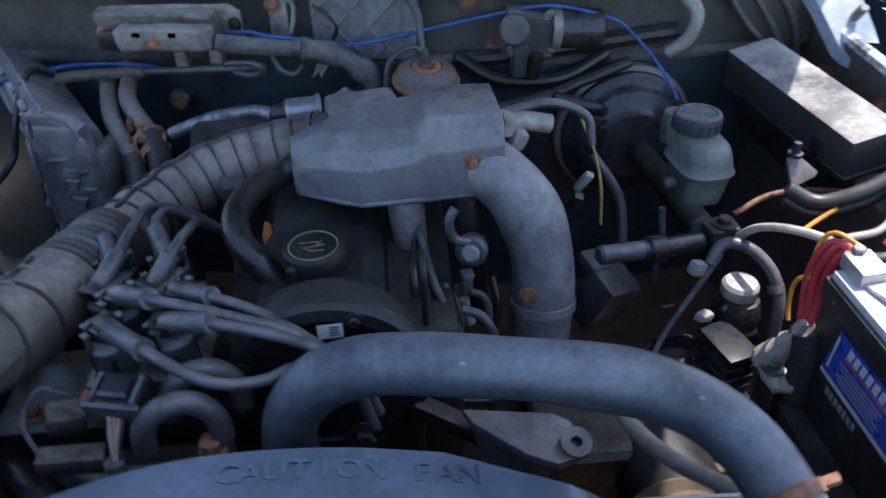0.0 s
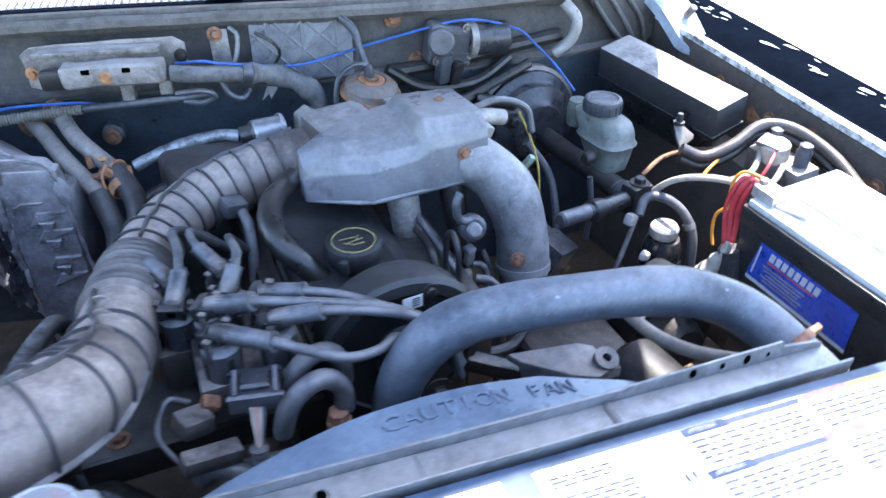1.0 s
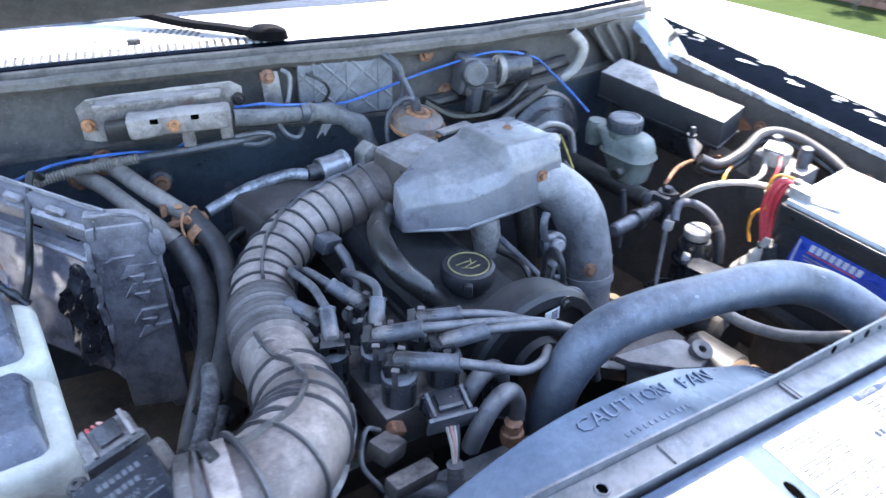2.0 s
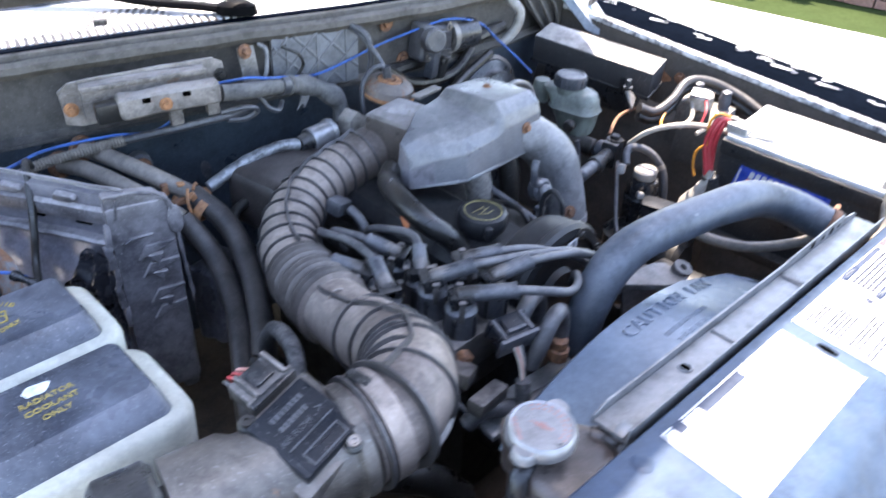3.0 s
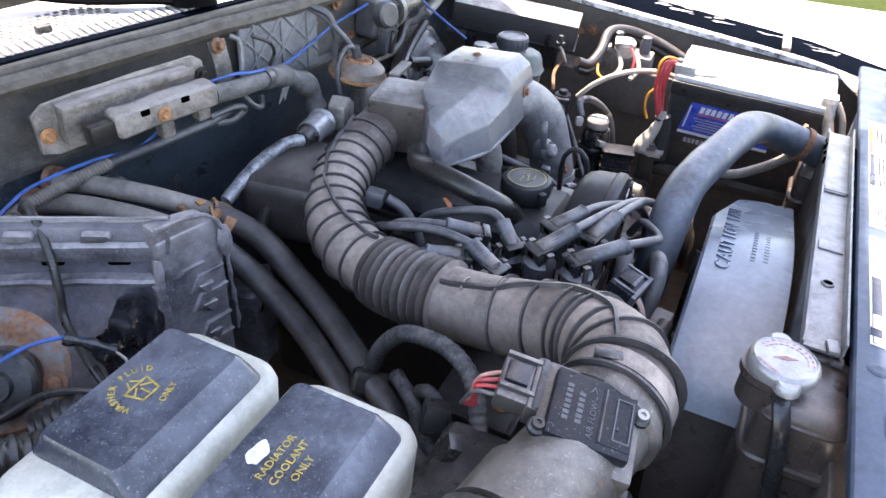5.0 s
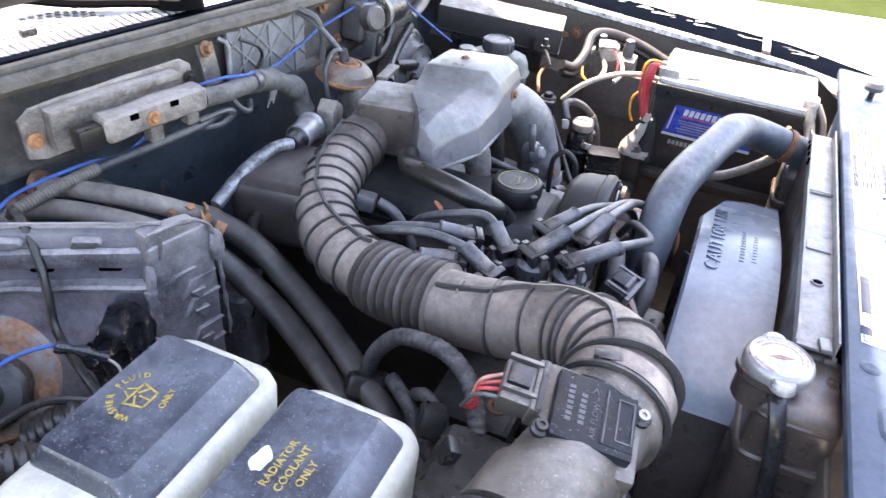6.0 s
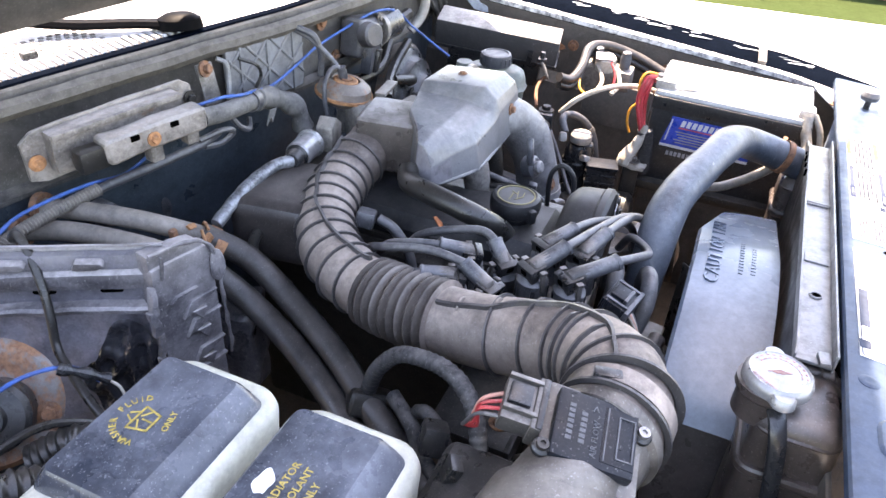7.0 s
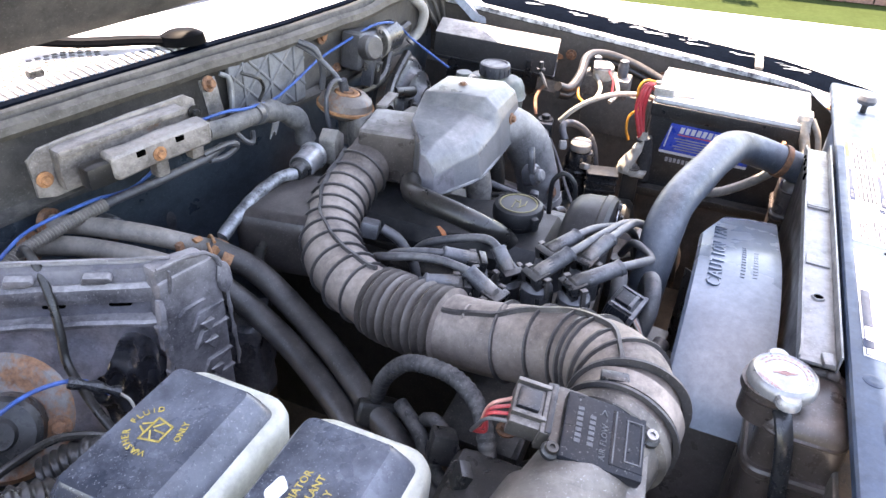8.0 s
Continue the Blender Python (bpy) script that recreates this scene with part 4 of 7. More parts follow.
def duct_radius(u):
    base = 0.042 + 0.008 * max(0, (u - 0.55) / 0.45)
    if BELLOWS[0] < u < BELLOWS[1]:
        return base + 0.0078 * math.cos((u - BELLOWS[0]) / (BELLOWS[1] - BELLOWS[0]) * 2 * math.pi * 9)
    return base - 0.0012 * math.sin(u * 90) * (u < 0.465)


duct = thing("intake_duct", (-0.42, -0.35, 0.8), "dusty ribbed rubber air intake duct", "air duct")
def duct_piece(u0, u1, seg=30):
    n = len(duct_path) - 1
    secs = []
    for i in range(int(u0 * n), int(u1 * n) + 1):
        t, nn, w = duct_frames[i]
        r = duct_radius(i / n)
        secs.append([tuple(duct_path[i] + nn * (r * math.sin(2 * math.pi * k / seg)) + w * (r * math.cos(2 * math.pi * k / seg))) for k in range(seg)])
    return loft(secs)


part("hose", duct_piece(0.0, BELLOWS[0]), "duct", duct, "", 60)
part("bellows", duct_piece(BELLOWS[0], BELLOWS[1]), "bellows", duct, "dark corrugated bellows", 60)
part("hose", duct_piece(BELLOWS[1], 1.0), "duct", duct, "", 60)
for u in (0.06, 0.10, 0.14, 0.175, 0.21, 0.245, 0.28, 0.315, 0.355, 0.395, 0.435, 0.708, 0.768, 0.816, 0.852, 0.906):
    part("rib", ring_at(DUCT, u, duct_radius(u) - 0.001, 0.0024, 0.0050, 40), "rib", duct)


def duct_seam(turns, height=0.0056, width=0.0028):
    """A moulded ridge along the duct; turns gives (share of the length, angle round it)."""
    n = len(duct_path)
    secs = []
    for i in range(int(turns[0][0] * n), int(turns[-1][0] * n), 3):
        u = i / n
        k = max((q for q in range(len(turns) - 1) if turns[q][0] <= u), default=0)
        (ua, aa), (ub, ab) = turns[k], turns[k + 1]
        f = max(0, (u - ua) / (ub - ua))
        a = radians(aa + (ab - aa) * f * f * (3 - 2 * f))
        t, nn, w = duct_frames[i]
        o = nn * math.sin(a) + w * math.cos(a)
        side = t.cross(o)
        r = duct_radius(u)
        p = duct_path[i]
        secs.append([tuple(p + o * (r - 0.002) + side * width), tuple(p + o * (r + height) + side * width * 0.6), tuple(p + o * (r + height) - side * width * 0.6), tuple(p + o * (r - 0.002) - side * width)])
    return loft(secs)


for turns in ([(0.05, 56), (0.16, 65), (0.24, 76), (0.305, 90), (0.383, 100), (0.46, 105)], [(0.03, 255), (0.46, 255)], [(0.612, 70), (0.69, 78), (0.757, 98), (0.82, 108), (0.87, 107), (0.92, 97), (0.95, 95)], [(0.78, 188), (0.845, 225), (0.95, 226)]):
    part("seam", duct_seam(turns), "rib", duct)
for u in (0.834, 0.878):
    i = int(u * len(duct_path))
    t, nn, w = duct_frames[i]
    secs = []
    for k in range(25):
        a = radians(-85 + 190 * k / 24)
        o = nn * math.sin(a) + w * math.cos(a)
        r, p, h = duct_radius(u), duct_path[i], 0.0046 * min(1, k / 3, (25 - k) / 3)
        secs.append([tuple(p + o * (r - 0.002) + t * 0.002), tuple(p + o * (r + h) + t * 0.0012), tuple(p + o * (r + h) - t * 0.0012), tuple(p + o * (r - 0.002) - t * 0.002)])
    part("rib", loft(secs), "rib", duct, "half rib on the inner bend")
for u, turn in ((0.648, 80), (0.708, 92), (0.768, 109)):
    i = int(u * len(duct_path))
    t, nn, w = duct_frames[i]
    a = radians(turn)
    o = nn * math.sin(a) + w * math.cos(a)
    part("lug", disc(0.013, 0.003, aim(duct_path[i] + o * (duct_radius(u) - 0.0075) - t * 0.0015, t, o), 0.001, 18), "duct", duct)
part("collar", ring_at(DUCT, 0.972, 0.0515, 0.020, 0.0030, 44), "duct", duct)
part("collar_lip", ring_at(DUCT, 0.950, 0.0505, 0.003, 0.0085, 44), "rib", duct, "dark raised collar lip")
part("collar_lip", ring_at(DUCT, 0.992, 0.0515, 0.003, 0.0055, 44), "rib", duct)
part("clamp_tab", box((0.012, 0.026, 0.008), pose(-0.572, -0.605, 0.990, 0, 0, 10), 0.002), "plastic", duct)

# ---- mass air flow sensor ----
maf = thing("air_flow_sensor", (-0.65, -0.61, 0.87), "cast metal mass air flow sensor with black module", "air flow sensor")
AX = aim((-0.588, -0.617, 0.937), (-1, 0.22, -0.05))
MOD = frame_at((-0.635, -0.609, 0.978), (1, 0.14, 0.204), (-0.1, -0.2, 1))
b = lathe([(0.0535, 0.0), (0.0535, 0.012), (0.048, 0.016), (0.046, 0.06), (0.048, 0.10), (0.054, 0.11), (0.054, 0.16), (0, 0.16), ], AX, 40)
box((0.088, 0.088, 0.03), MOD @ pose(0, 0, -0.021), 0.006, 2, bm=b)
part("body", b, "maf_metal", maf, "dirty cast metal body")
module = part("module", box((0.065, 0.070, 0.013), MOD, 0.003), "module_black", maf, "black moulded module")
MT = MOD @ pose(0, 0, 0.0066)
part("rim", merge(box((0.052, 0.028, 0.0012), MT @ pose(0, -0.020, 0), 0.0004), box((0.020, 0.004, 0.001), MT @ pose(0.0, -0.02, 0.001), 0.0)), "module_black", module)
for k, (x, y, w, h) in enumerate(((0, -0.0085, 0.050, 0.0012), (0, -0.0315, 0.040, 0.0012), (0.0195, -0.025, 0.0012, 0.012), (-0.0195, -0.025, 0.0012, 0.012), (0, -0.0185, 0.040, 0.0012))):
    part("raised_line", box((w, h, 0.0012), MT @ pose(x, y, 0.0012), 0.0), "worn", module)
part("word", lettering("AIR FLOW", 0.0075, MT @ pose(-0.008, 0.0000, 0.0002, 0, 0, 0), 0.0006), "worn", module)
part("word", lettering(">", 0.012, MT @ pose(0.020, 0.0015, 0.0002), 0.0006), "worn", module)
for y, n in ((0.011, 6), (0.022, 7)):
    for k in range(n):
        part("raised_bar", box((0.0036, 0.005, 0.0008), MT @ pose(-0.014 + 0.0052 * k, y, 0.0002), 0.0), "worn", module)
conn = part("connector", merge(box((0.046, 0.034, 0.022), MOD @ pose(0.010, 0.062, -0.010), 0.003), box((0.052, 0.010, 0.028), MOD @ pose(0.010, 0.048, -0.010), 0.003)), "dusty_black", maf, "dusty black plug with latch")
part("latch", box((0.020, 0.020, 0.006), MOD @ pose(0.012, 0.066, 0.0025), 0.0015), "gloss_black", conn)
for x in (-0.004, 0.028):
    part("latch_rail", box((0.004, 0.030, 0.007), MOD @ pose(x, 0.064, 0.003), 0.001), "dusty_black", conn)
part("latch", box((0.050, 0.006, 0.006), MOD @ pose(0.010, 0.046, 0.002), 0.0015), "plastic", conn)
for x, y in ((0.016, -0.041), (-0.026, 0.040)):
    ear = part("ear", disc(0.0085, 0.008, MOD @ pose(x, y, -0.006), 0.002, 20), "plastic", module)
    part("screw", lathe([(0.0, 0.0075), (0.0022, 0.0075), (0.0024, 0.0095), (0.0052, 0.0095), (0.0056, 0.007), (0.0056, 0.0)], MOD @ pose(x, y, -0.004), 16), "bright_screw" if y < 0 else "castiron", ear, "bright screw" if y < 0 else "")
for k, (mat, dx) in enumerate((("red", 0.0), ("red", 0.008), ("pink", 0.016), ("wire", -0.008))):
    part("lead", tube([MOD @ Vector((0.002 + dx, 0.078, -0.012)), MOD @ Vector((0.000 + dx * 0.6, 0.095, -0.020)), (-0.622 + dx * 0.4, -0.505 + 0.004 * k, 0.925), (-0.600, -0.485, 0.895)], 0.0018, 8), mat, maf, "coloured lead")
part("air_inlet", disc(0.058, 0.05, aim((-0.748, -0.582, 0.929), (-1, 0.22, -0.05)), 0.006, 36), "plastic", maf, "black ribbed inlet collar")


# ---- reservoirs ----
def rounded(w, h, r, n=6):
    out = []
    for cx, cy, a0 in ((w / 2 - r, h / 2 - r, 0), (-w / 2 + r, h / 2 - r, 90), (-w / 2 + r, -h / 2 + r, 180), (w / 2 - r, -h / 2 + r, 270)):
        for k in range(n + 1):
            a = radians(a0 + 90 * k / n)
            out.append((cx + r * math.cos(a), cy + r * math.sin(a)))
    return out


def stack(levels, m):
    """A soft-edged form from (width, depth, corner, height, shift x, shift y) levels."""
    secs = []
    for w, d, r, z, sx, sy in levels:
        secs.append([tuple(m @ Vector((x + sx, y + sy, z))) for x, y in rounded(w, d, r)])
    return loft(secs)


def reservoir(name, yb, yf, label, lid_x, lid_w, lift):
    """A white bottle between yb (back) and yf (front) under a black lid."""
    yc, w = (yb + yf) / 2, yb - yf
    t = thing(name, (-0.80, yc, 0.60), label, "reservoir", "fluid bottles")
    m = pose(-0.778, yc, 0.015)
    part("bottle", stack([(0.20, w - 0.03, 0.02, 0.62, 0, 0), (0.225, w - 0.012, 0.03, 0.70, 0, 0), (0.235, w - 0.004, 0.03, 0.86, 0, 0), (0.235, w, 0.03, 0.893, 0, 0), (0.230, w - 0.006, 0.028, 0.902, 0, 0), (0.215, w - 0.022, 0.024, 0.907, 0, 0), (0.16, w - 0.07, 0.02, 0.908, 0, 0)], m),
         "white", t, "translucent white plastic bottle", 60)
    lm = pose(lid_x, yc + lift, 0.006)
    lid = part("lid", stack([(0.165, lid_w, 0.012, 0.902, 0, 0), (0.165, lid_w, 0.012, 0.915, 0, 0), (0.160, lid_w - 0.010, 0.012, 0.924, 0, 0.001), (0.154, lid_w - 0.028, 0.010, 0.934, 0, 0.004), (0.148, lid_w - 0.036, 0.008, 0.9375, 0, 0.005), (0.13, lid_w - 0.05, 0.006, 0.9385, 0, 0.005)], lm), "lid", t, "scuffed black plastic lid", 25)
    return t, lid, lm


wash, wash_lid, WM = reservoir("washer_reservoir", -0.195, -0.328, "white washer fluid bottle with scuffed black lid", -0.764, 0.118, 0.004)
cool, cool_lid, CM = reservoir("coolant_reservoir", -0.342, -0.478, "white coolant bottle with black lid and paint splash", -0.764, 0.120, 0.004)
# print on the lids
TW = WM @ pose(0.000, 0.008, 0.9386)
arc = bmesh.new()
for i, ch in enumerate("WASHER FLUID"):
    a = 190 - 14.5 * i
    if ch != " ":
        merge(arc, lettering(ch, 0.0085, TW @ pose(0.025 * math.cos(radians(a)), 0.025 * math.sin(radians(a)), 0.0008, 0, 0, a - 90)))
part("print", lettering("ONLY", 0.0085, TW @ pose(0.008, -0.021, 0.0008, 0, 0, 14)), "yellow", wash_lid, "worn yellow word")
part("print", arc, "yellow", wash_lid, "worn yellow words")
logo = bmesh.new()
outline = [(-0.013, 0.008), (0.013, 0.008), (0.009, -0.010), (-0.009, -0.010)]
for (xa, ya), (xb, yb) in zip(outline, outline[1:] + outline[:1]):
    ln = math.hypot(xb - xa, yb - ya)
    box((ln + 0.0015, 0.0018, 0.0006), TW @ pose((xa + xb) / 2, (ya + yb) / 2, 0.0007, 0, 0, math.degrees(math.atan2(yb - ya, xb - xa))), 0.0, bm=logo)
for x, y, a in ((-0.006, 0.002, 35), (0.006, 0.002, -35), (0, -0.003, 90), (-0.004, 0.012, 60), (0.004, 0.012, 120)):
    box((0.010, 0.0015, 0.0006), TW @ pose(x, y, 0.0007, 0, 0, a), 0.0, bm=logo)
part("symbol", logo, "yellow", wash_lid)
TC = CM @ pose(-0.004, 0.001, 0.9386)
wd = bmesh.new()
for k, word in enumerate(("RADIATOR", "COOLANT", "ONLY")):
    merge(wd, lettering(word, 0.0098, TC @ pose(0.0, 0.012 - 0.0125 * k, 0.0003, 0, 0, 0)))
part("print", wd, "yellow", cool_lid, "worn yellow words")
sp = prism([(0.0125 * (1 + 0.10 * math.sin(3 * a + 1) + 0.05 * math.sin(7 * a)) * math.cos(a), 0.0075 * (1 + 0.15 * math.sin(4 * a)) * math.sin(a)) for a in [2 * math.pi * k / 28 for k in range(28)]], 0.0006, TC @ pose(-0.004, 0.027, 0.0, 0, 0, 5), 0.0)
part("paint_splash", sp, "white_paint", cool_lid, "splash of white paint")
part("filler_tab", box((0.03, 0.02, 0.01), pose(-0.838, -0.286, 0.918, 0, 0, 30), 0.004), "white", wash)

# ---- heater case and its blower ----
CASE = frame_at((-0.568, -0.076, 0.0), (0.50, -0.83, 0))
COL = frame_at((-0.536, -0.094, 0.0), (0.97, -0.24, 0))
case = thing("heater_case", (-0.60, 0.0, 0.55), "dirty grey plastic heater case on the firewall", "heater case")


def case_run(profile, x0=-0.33, x1=0.004, n=46, amp=0.0014):
    """A moulded strip along the case; the profile gives (depth, height) pairs."""
    secs = []
    for i in range(n + 1):
        x = x0 + (x1 - x0) * i / n
        secs.append([CASE @ Vector((x, y, z)) for y, z in profile])
    b = loft(secs)
    for v in b.verts:
        v.co += noise.noise_vector(v.co * 26) * amp
    return b


part("body", case_run([(0.012, 0.866), (0.014, 0.93), (0.020, 0.942), (0.028, 0.935), (0.085, 0.885), (0.085, 0.56), (0.055, 0.56), (0.050, 0.85)]), "casing", case)
part("rim", case_run([(0.0185, 0.9405), (0.0150, 0.9430), (0.0155, 0.9455), (0.0185, 0.9458), (0.0215, 0.9410)], -0.33, 0.012, 50, 0.0010), "casing", case, "thin moulded rim")
part("boss_band", case_run([(0.016, 0.9385), (0.009, 0.936), (0.0065, 0.930), (0.0045, 0.9195), (0.010, 0.9165), (0.018, 0.918)]), "darkcasing", case, "mauve-grey band of moulded bosses")
part("upper_band", case_run([(0.016, 0.9195), (0.0045, 0.9185), (-0.001, 0.914), (-0.002, 0.902), (0.001, 0.893), (0.006, 0.8905), (0.016, 0.891)]), "casing", case, "pale dusty moulded band")
part("groove", case_run([(0.0105, 0.8905), (0.0075, 0.889), (0.009, 0.870), (0.013, 0.868)], -0.33, 0.004, 46, 0.001), "darkcasing", case, "dark mauve-grey moulding")
part("ledge", case_run([(0.013, 0.8705), (-0.006, 0.8715), (-0.010, 0.8685), (-0.008, 0.8625), (0.014, 0.8605)], -0.33, 0.006, 46, 0.0022), "casing", case)
for x in (-0.245, -0.155, -0.070):
    part("boss", prism([(-0.018, 0.0), (0.010, 0.0), (0.020, 0.006), (0.016, 0.012), (-0.012, 0.013)], 0.011, CASE @ pose(x, 0.010, 0.923, 105), 0.003), "casing", case)
# black shapes paint the shade of slots under the band
for x in (-0.215, -0.125, -0.050):
    part("slot", prism(stadium(0.026, 0.006), 0.002, CASE @ pose(x, 0.0065, 0.8885, 90), 0.0), "shade_black", case, "slot under the band, its shade painted black")
b = bmesh.new()
bmesh.ops.create_grid(b, x_segments=54, y_segments=40, size=0.5)
for v in b.verts:
    w = 0.004 - abs(noise.noise(Vector((v.co.x * 3.4, v.co.y * 2.9, 4.2)))) * 0.016 + noise.noise(Vector((v.co.x * 11, v.co.y * 9, 1.2))) * 0.003
    v.co = Vector((v.co.x * 0.30, v.co.y * 0.22, w))
b.transform(CASE @ pose(-0.145, 0.008, 0.755, 84))
part("dented_panel", b, "lining_grey", case, "crumpled pale panel")
b = bmesh.new()
bmesh.ops.create_grid(b, x_segments=40, y_segments=40, size=0.5)
for v in list(b.verts):
    edge = 0.40 + 0.16 * noise.noise(Vector((math.cos(math.atan2(v.co.y, v.co.x)) * 1.6, math.sin(math.atan2(v.co.y, v.co.x)) * 1.6, 0)))
    r = math.hypot(v.co.x, v.co.y)
    if r > edge:
        v.co *= edge / r
    fold = abs(noise.noise(Vector((v.co.x * 5, v.co.y * 4, 9.1)))) * 0.024 + abs(noise.noise(Vector((v.co.x * 12, v.co.y * 10, 2.1)))) * 0.008
    v.co = Vector((v.co.x * 0.13, v.co.y * 0.20, -fold + 0.008))
b.transform(CASE @ pose(-0.042, -0.012, 0.755, 84))
part("torn_lining", b, "lining_black", case, "torn crumpled black lining", 60)
col = part("column", warp(merge(box((0.086, 0.030, 0.34), COL @ pose(0, 0.014, 0.755), 0.008), box((0.026, 0.100, 0.31), COL @ pose(0.028, 0.060, 0.715), 0.008)), 0.0022, 24, 6), "casing", case)
part("corner_cap", warp(prism([(-0.043, 0.0), (-0.043, 0.042), (0.0, 0.040), (0.026, 0.034), (0.040, 0.016), (0.043, 0.0)], 0.022, COL @ pose(0, 0.026, 0.90, 90), 0.004), 0.0014, 30, 3), "casing", case)
part("edge_lip", warp(tube([COL @ Vector(p) for p in ((-0.040, 0.002, 0.944), (-0.010, 0.001, 0.943), (0.016, 0.000, 0.939), (0.032, -0.002, 0.930), (0.041, -0.003, 0.915), (0.044, -0.004, 0.890), (0.046, -0.004, 0.84), (0.050, -0.002, 0.78), (0.052, 0.0, 0.74))], lambda u, s: 0.0026 + 0.0008 * math.sin(s * 160), 10), 0.0018, 60, 0), "casing", case, "thin worn moulded lip")
part("ear", warp(disc(0.011, 0.006, COL @ pose(0.0445, -0.001, 0.892, 90, 0, 0) @ Matrix.Diagonal((0.95, 2.2, 1, 1)), 0.002, 20), 0.0012, 50, 2), "casing", case, "flat oval end tab")
part("seam", warp(box((0.003, 0.006, 0.030), COL @ pose(-0.030, -0.003, 0.924, 0, 8, 0), 0.001), 0.0008, 60, 2), "casing", case)
for k, (x, z, w, drop) in enumerate(((-0.008, 0.874, 0.040, 0.004), (0.012, 0.851, 0.052, 0.013), (0.014, 0.820, 0.054, 0.013), (0.016, 0.772, 0.050, 0.012), (0.016, 0.742, 0.050, 0.012))):
    clip = part("clip", prism([(-w * 0.50, -drop), (w * 0.52, drop * 0.60), (w * 0.50, drop * 0.78), (-w * 0.24, drop * 0.75)], 0.009, COL @ pose(x, 0.003, z, 90), 0.0008, 1), "casing", col, "moulded triangular clip")
    if k in (1, 2, 3):
        part("clip_tooth", prism([(-0.010, 0.010), (0.012, 0.008), (0.004, -0.010)], 0.010, COL @ pose(x - 0.004, 0.002, z - 0.0155, 90), 0.001, 1), "casing", clip)
for k, (x, z) in enumerate(((-0.046, 0.885), (-0.048, 0.852), (-0.045, 0.815), (-0.047, 0.780), (-0.044, 0.745))):
    part("flash", warp(box((0.007 + 0.003 * (k % 2), 0.010, 0.036), COL @ pose(x, 0.002, z, 0, 4 * (-1) ** k, 0), 0.002, 2), 0.0035, 75, 4), "casing", col, "ragged moulded flash")

# ---- blower motor ----
BLOW = aim((-0.728, -0.004, 0.785), (-0.60, -0.50, 0.50))
blow = thing("blower_motor", (-0.70, 0.0, 0.62), "rusty round blower motor with ribbed vent hose", "blower motor", move=(-0.010, 0.018, 0.030))
part("flange", lathe([(0.035, 0.0), (0.072, 0.0), (0.074, 0.003), (0.068, 0.009), (0.052, 0.009), (0.042, 0.004), (0.035, 0.004)], BLOW, 44), "rust_heavy", blow, "rust-edged flange")
part("can", lathe([(0.040, 0.0), (0.040, 0.03), (0.035, 0.037), (0.018, 0.038), (0.016, 0.046), (0, 0.046)], BLOW @ pose(0.0, -0.012, 0), 36), "plastic", blow, "black motor can")
for a in (70, 190, 310):
    part("bolt", bolt(0.008, 0.008, BLOW @ pose(0.060 * math.cos(radians(a)), 0.060 * math.sin(radians(a)), 0.01)), "rust", blow)
vent = [(-0.76, -0.10, 0.775), (-0.73, -0.13, 0.79), (-0.71, -0.165, 0.775), (-0.70, -0.2, 0.74)]
part("vent_hose", tube(vent, lambda u, s: 0.019 + 0.002 * math.cos(s * 2 * math.pi / 0.009), 16, 0.0018), "rubber", blow, "ribbed rubber vent hose", 60)
vent = [(-0.87, -0.14, 0.84), (-0.83, -0.165, 0.845), (-0.79, -0.185, 0.82), (-0.76, -0.2, 0.78)]
part("vent_hose", tube(vent, lambda u, s: 0.019 + 0.002 * math.cos(s * 2 * math.pi / 0.009), 16, 0.0018), "rubber", blow, "ribbed rubber vent hose", 60)

# ---- intake cover ----
cover = thing("intake_cover", (-0.06, -0.25, 0.88), "dusty grey plastic intake cover with rusty bolts", "engine cover")
secs = [[(0.080, y, z) for y, z in ((-0.311, 0.902), (-0.305, 0.966), (-0.298, 0.984), (-0.278, 0.997), (-0.170, 0.988), (-0.160, 0.90))],
        [(-0.012, y, z) for y, z in ((-0.311, 0.898), (-0.304, 0.960), (-0.296, 0.982), (-0.276, 0.998), (-0.165, 0.989), (-0.160, 0.89))],
        [(-0.027, y, z) for y, z in ((-0.310, 0.896), (-0.303, 0.950), (-0.291, 0.966), (-0.256, 0.975), (-0.165, 0.975), (-0.160, 0.89))],
        [(-0.098, y, z) for y, z in ((-0.308, 0.893), (-0.299, 0.940), (-0.284, 0.958), (-0.250, 0.970), (-0.182, 0.974), (-0.178, 0.888))],
        [(-0.150, y, z) for y, z in ((-0.280, 0.891), (-0.276, 0.935), (-0.266, 0.953), (-0.248, 0.967), (-0.220, 0.970), (-0.214, 0.888))],
        [(-0.182, y, z) for y, z in ((-0.262, 0.890), (-0.259, 0.925), (-0.254, 0.946), (-0.246, 0.958), (-0.236, 0.962), (-0.230, 0.89))]]
b = loft(secs)
bmesh.ops.bevel(b, geom=b.edges[:], offset=0.0034, segments=3, affect="EDGES", profile=0.6)
for f in b.faces:
    c = f.calc_center_median()
    if -0.19 < c.x < -0.075 and c.z < 0.892 + 0.40 * max(0, -c.x - 0.09) and c.y < -0.2:
        f.material_index = 1
warp(b, 0.0010, 22, 1)
part("shell", b, "greyplastic", cover, "", 32, "crumpled")
part("lip", tube([(0.076, -0.306, 0.9055), (-0.010, -0.3075, 0.902), (-0.094, -0.304, 0.897), (-0.148, -0.2775, 0.8945), (-0.177, -0.2595, 0.8935)], 0.0036, 8), "greyplastic", cover, "pale lower lip")
part("bolt", bolt(0.006, 0.008, aim((0.041, -0.306, 0.948), (0, -1, 0.1))), "rust", cover, "rusty bolt")
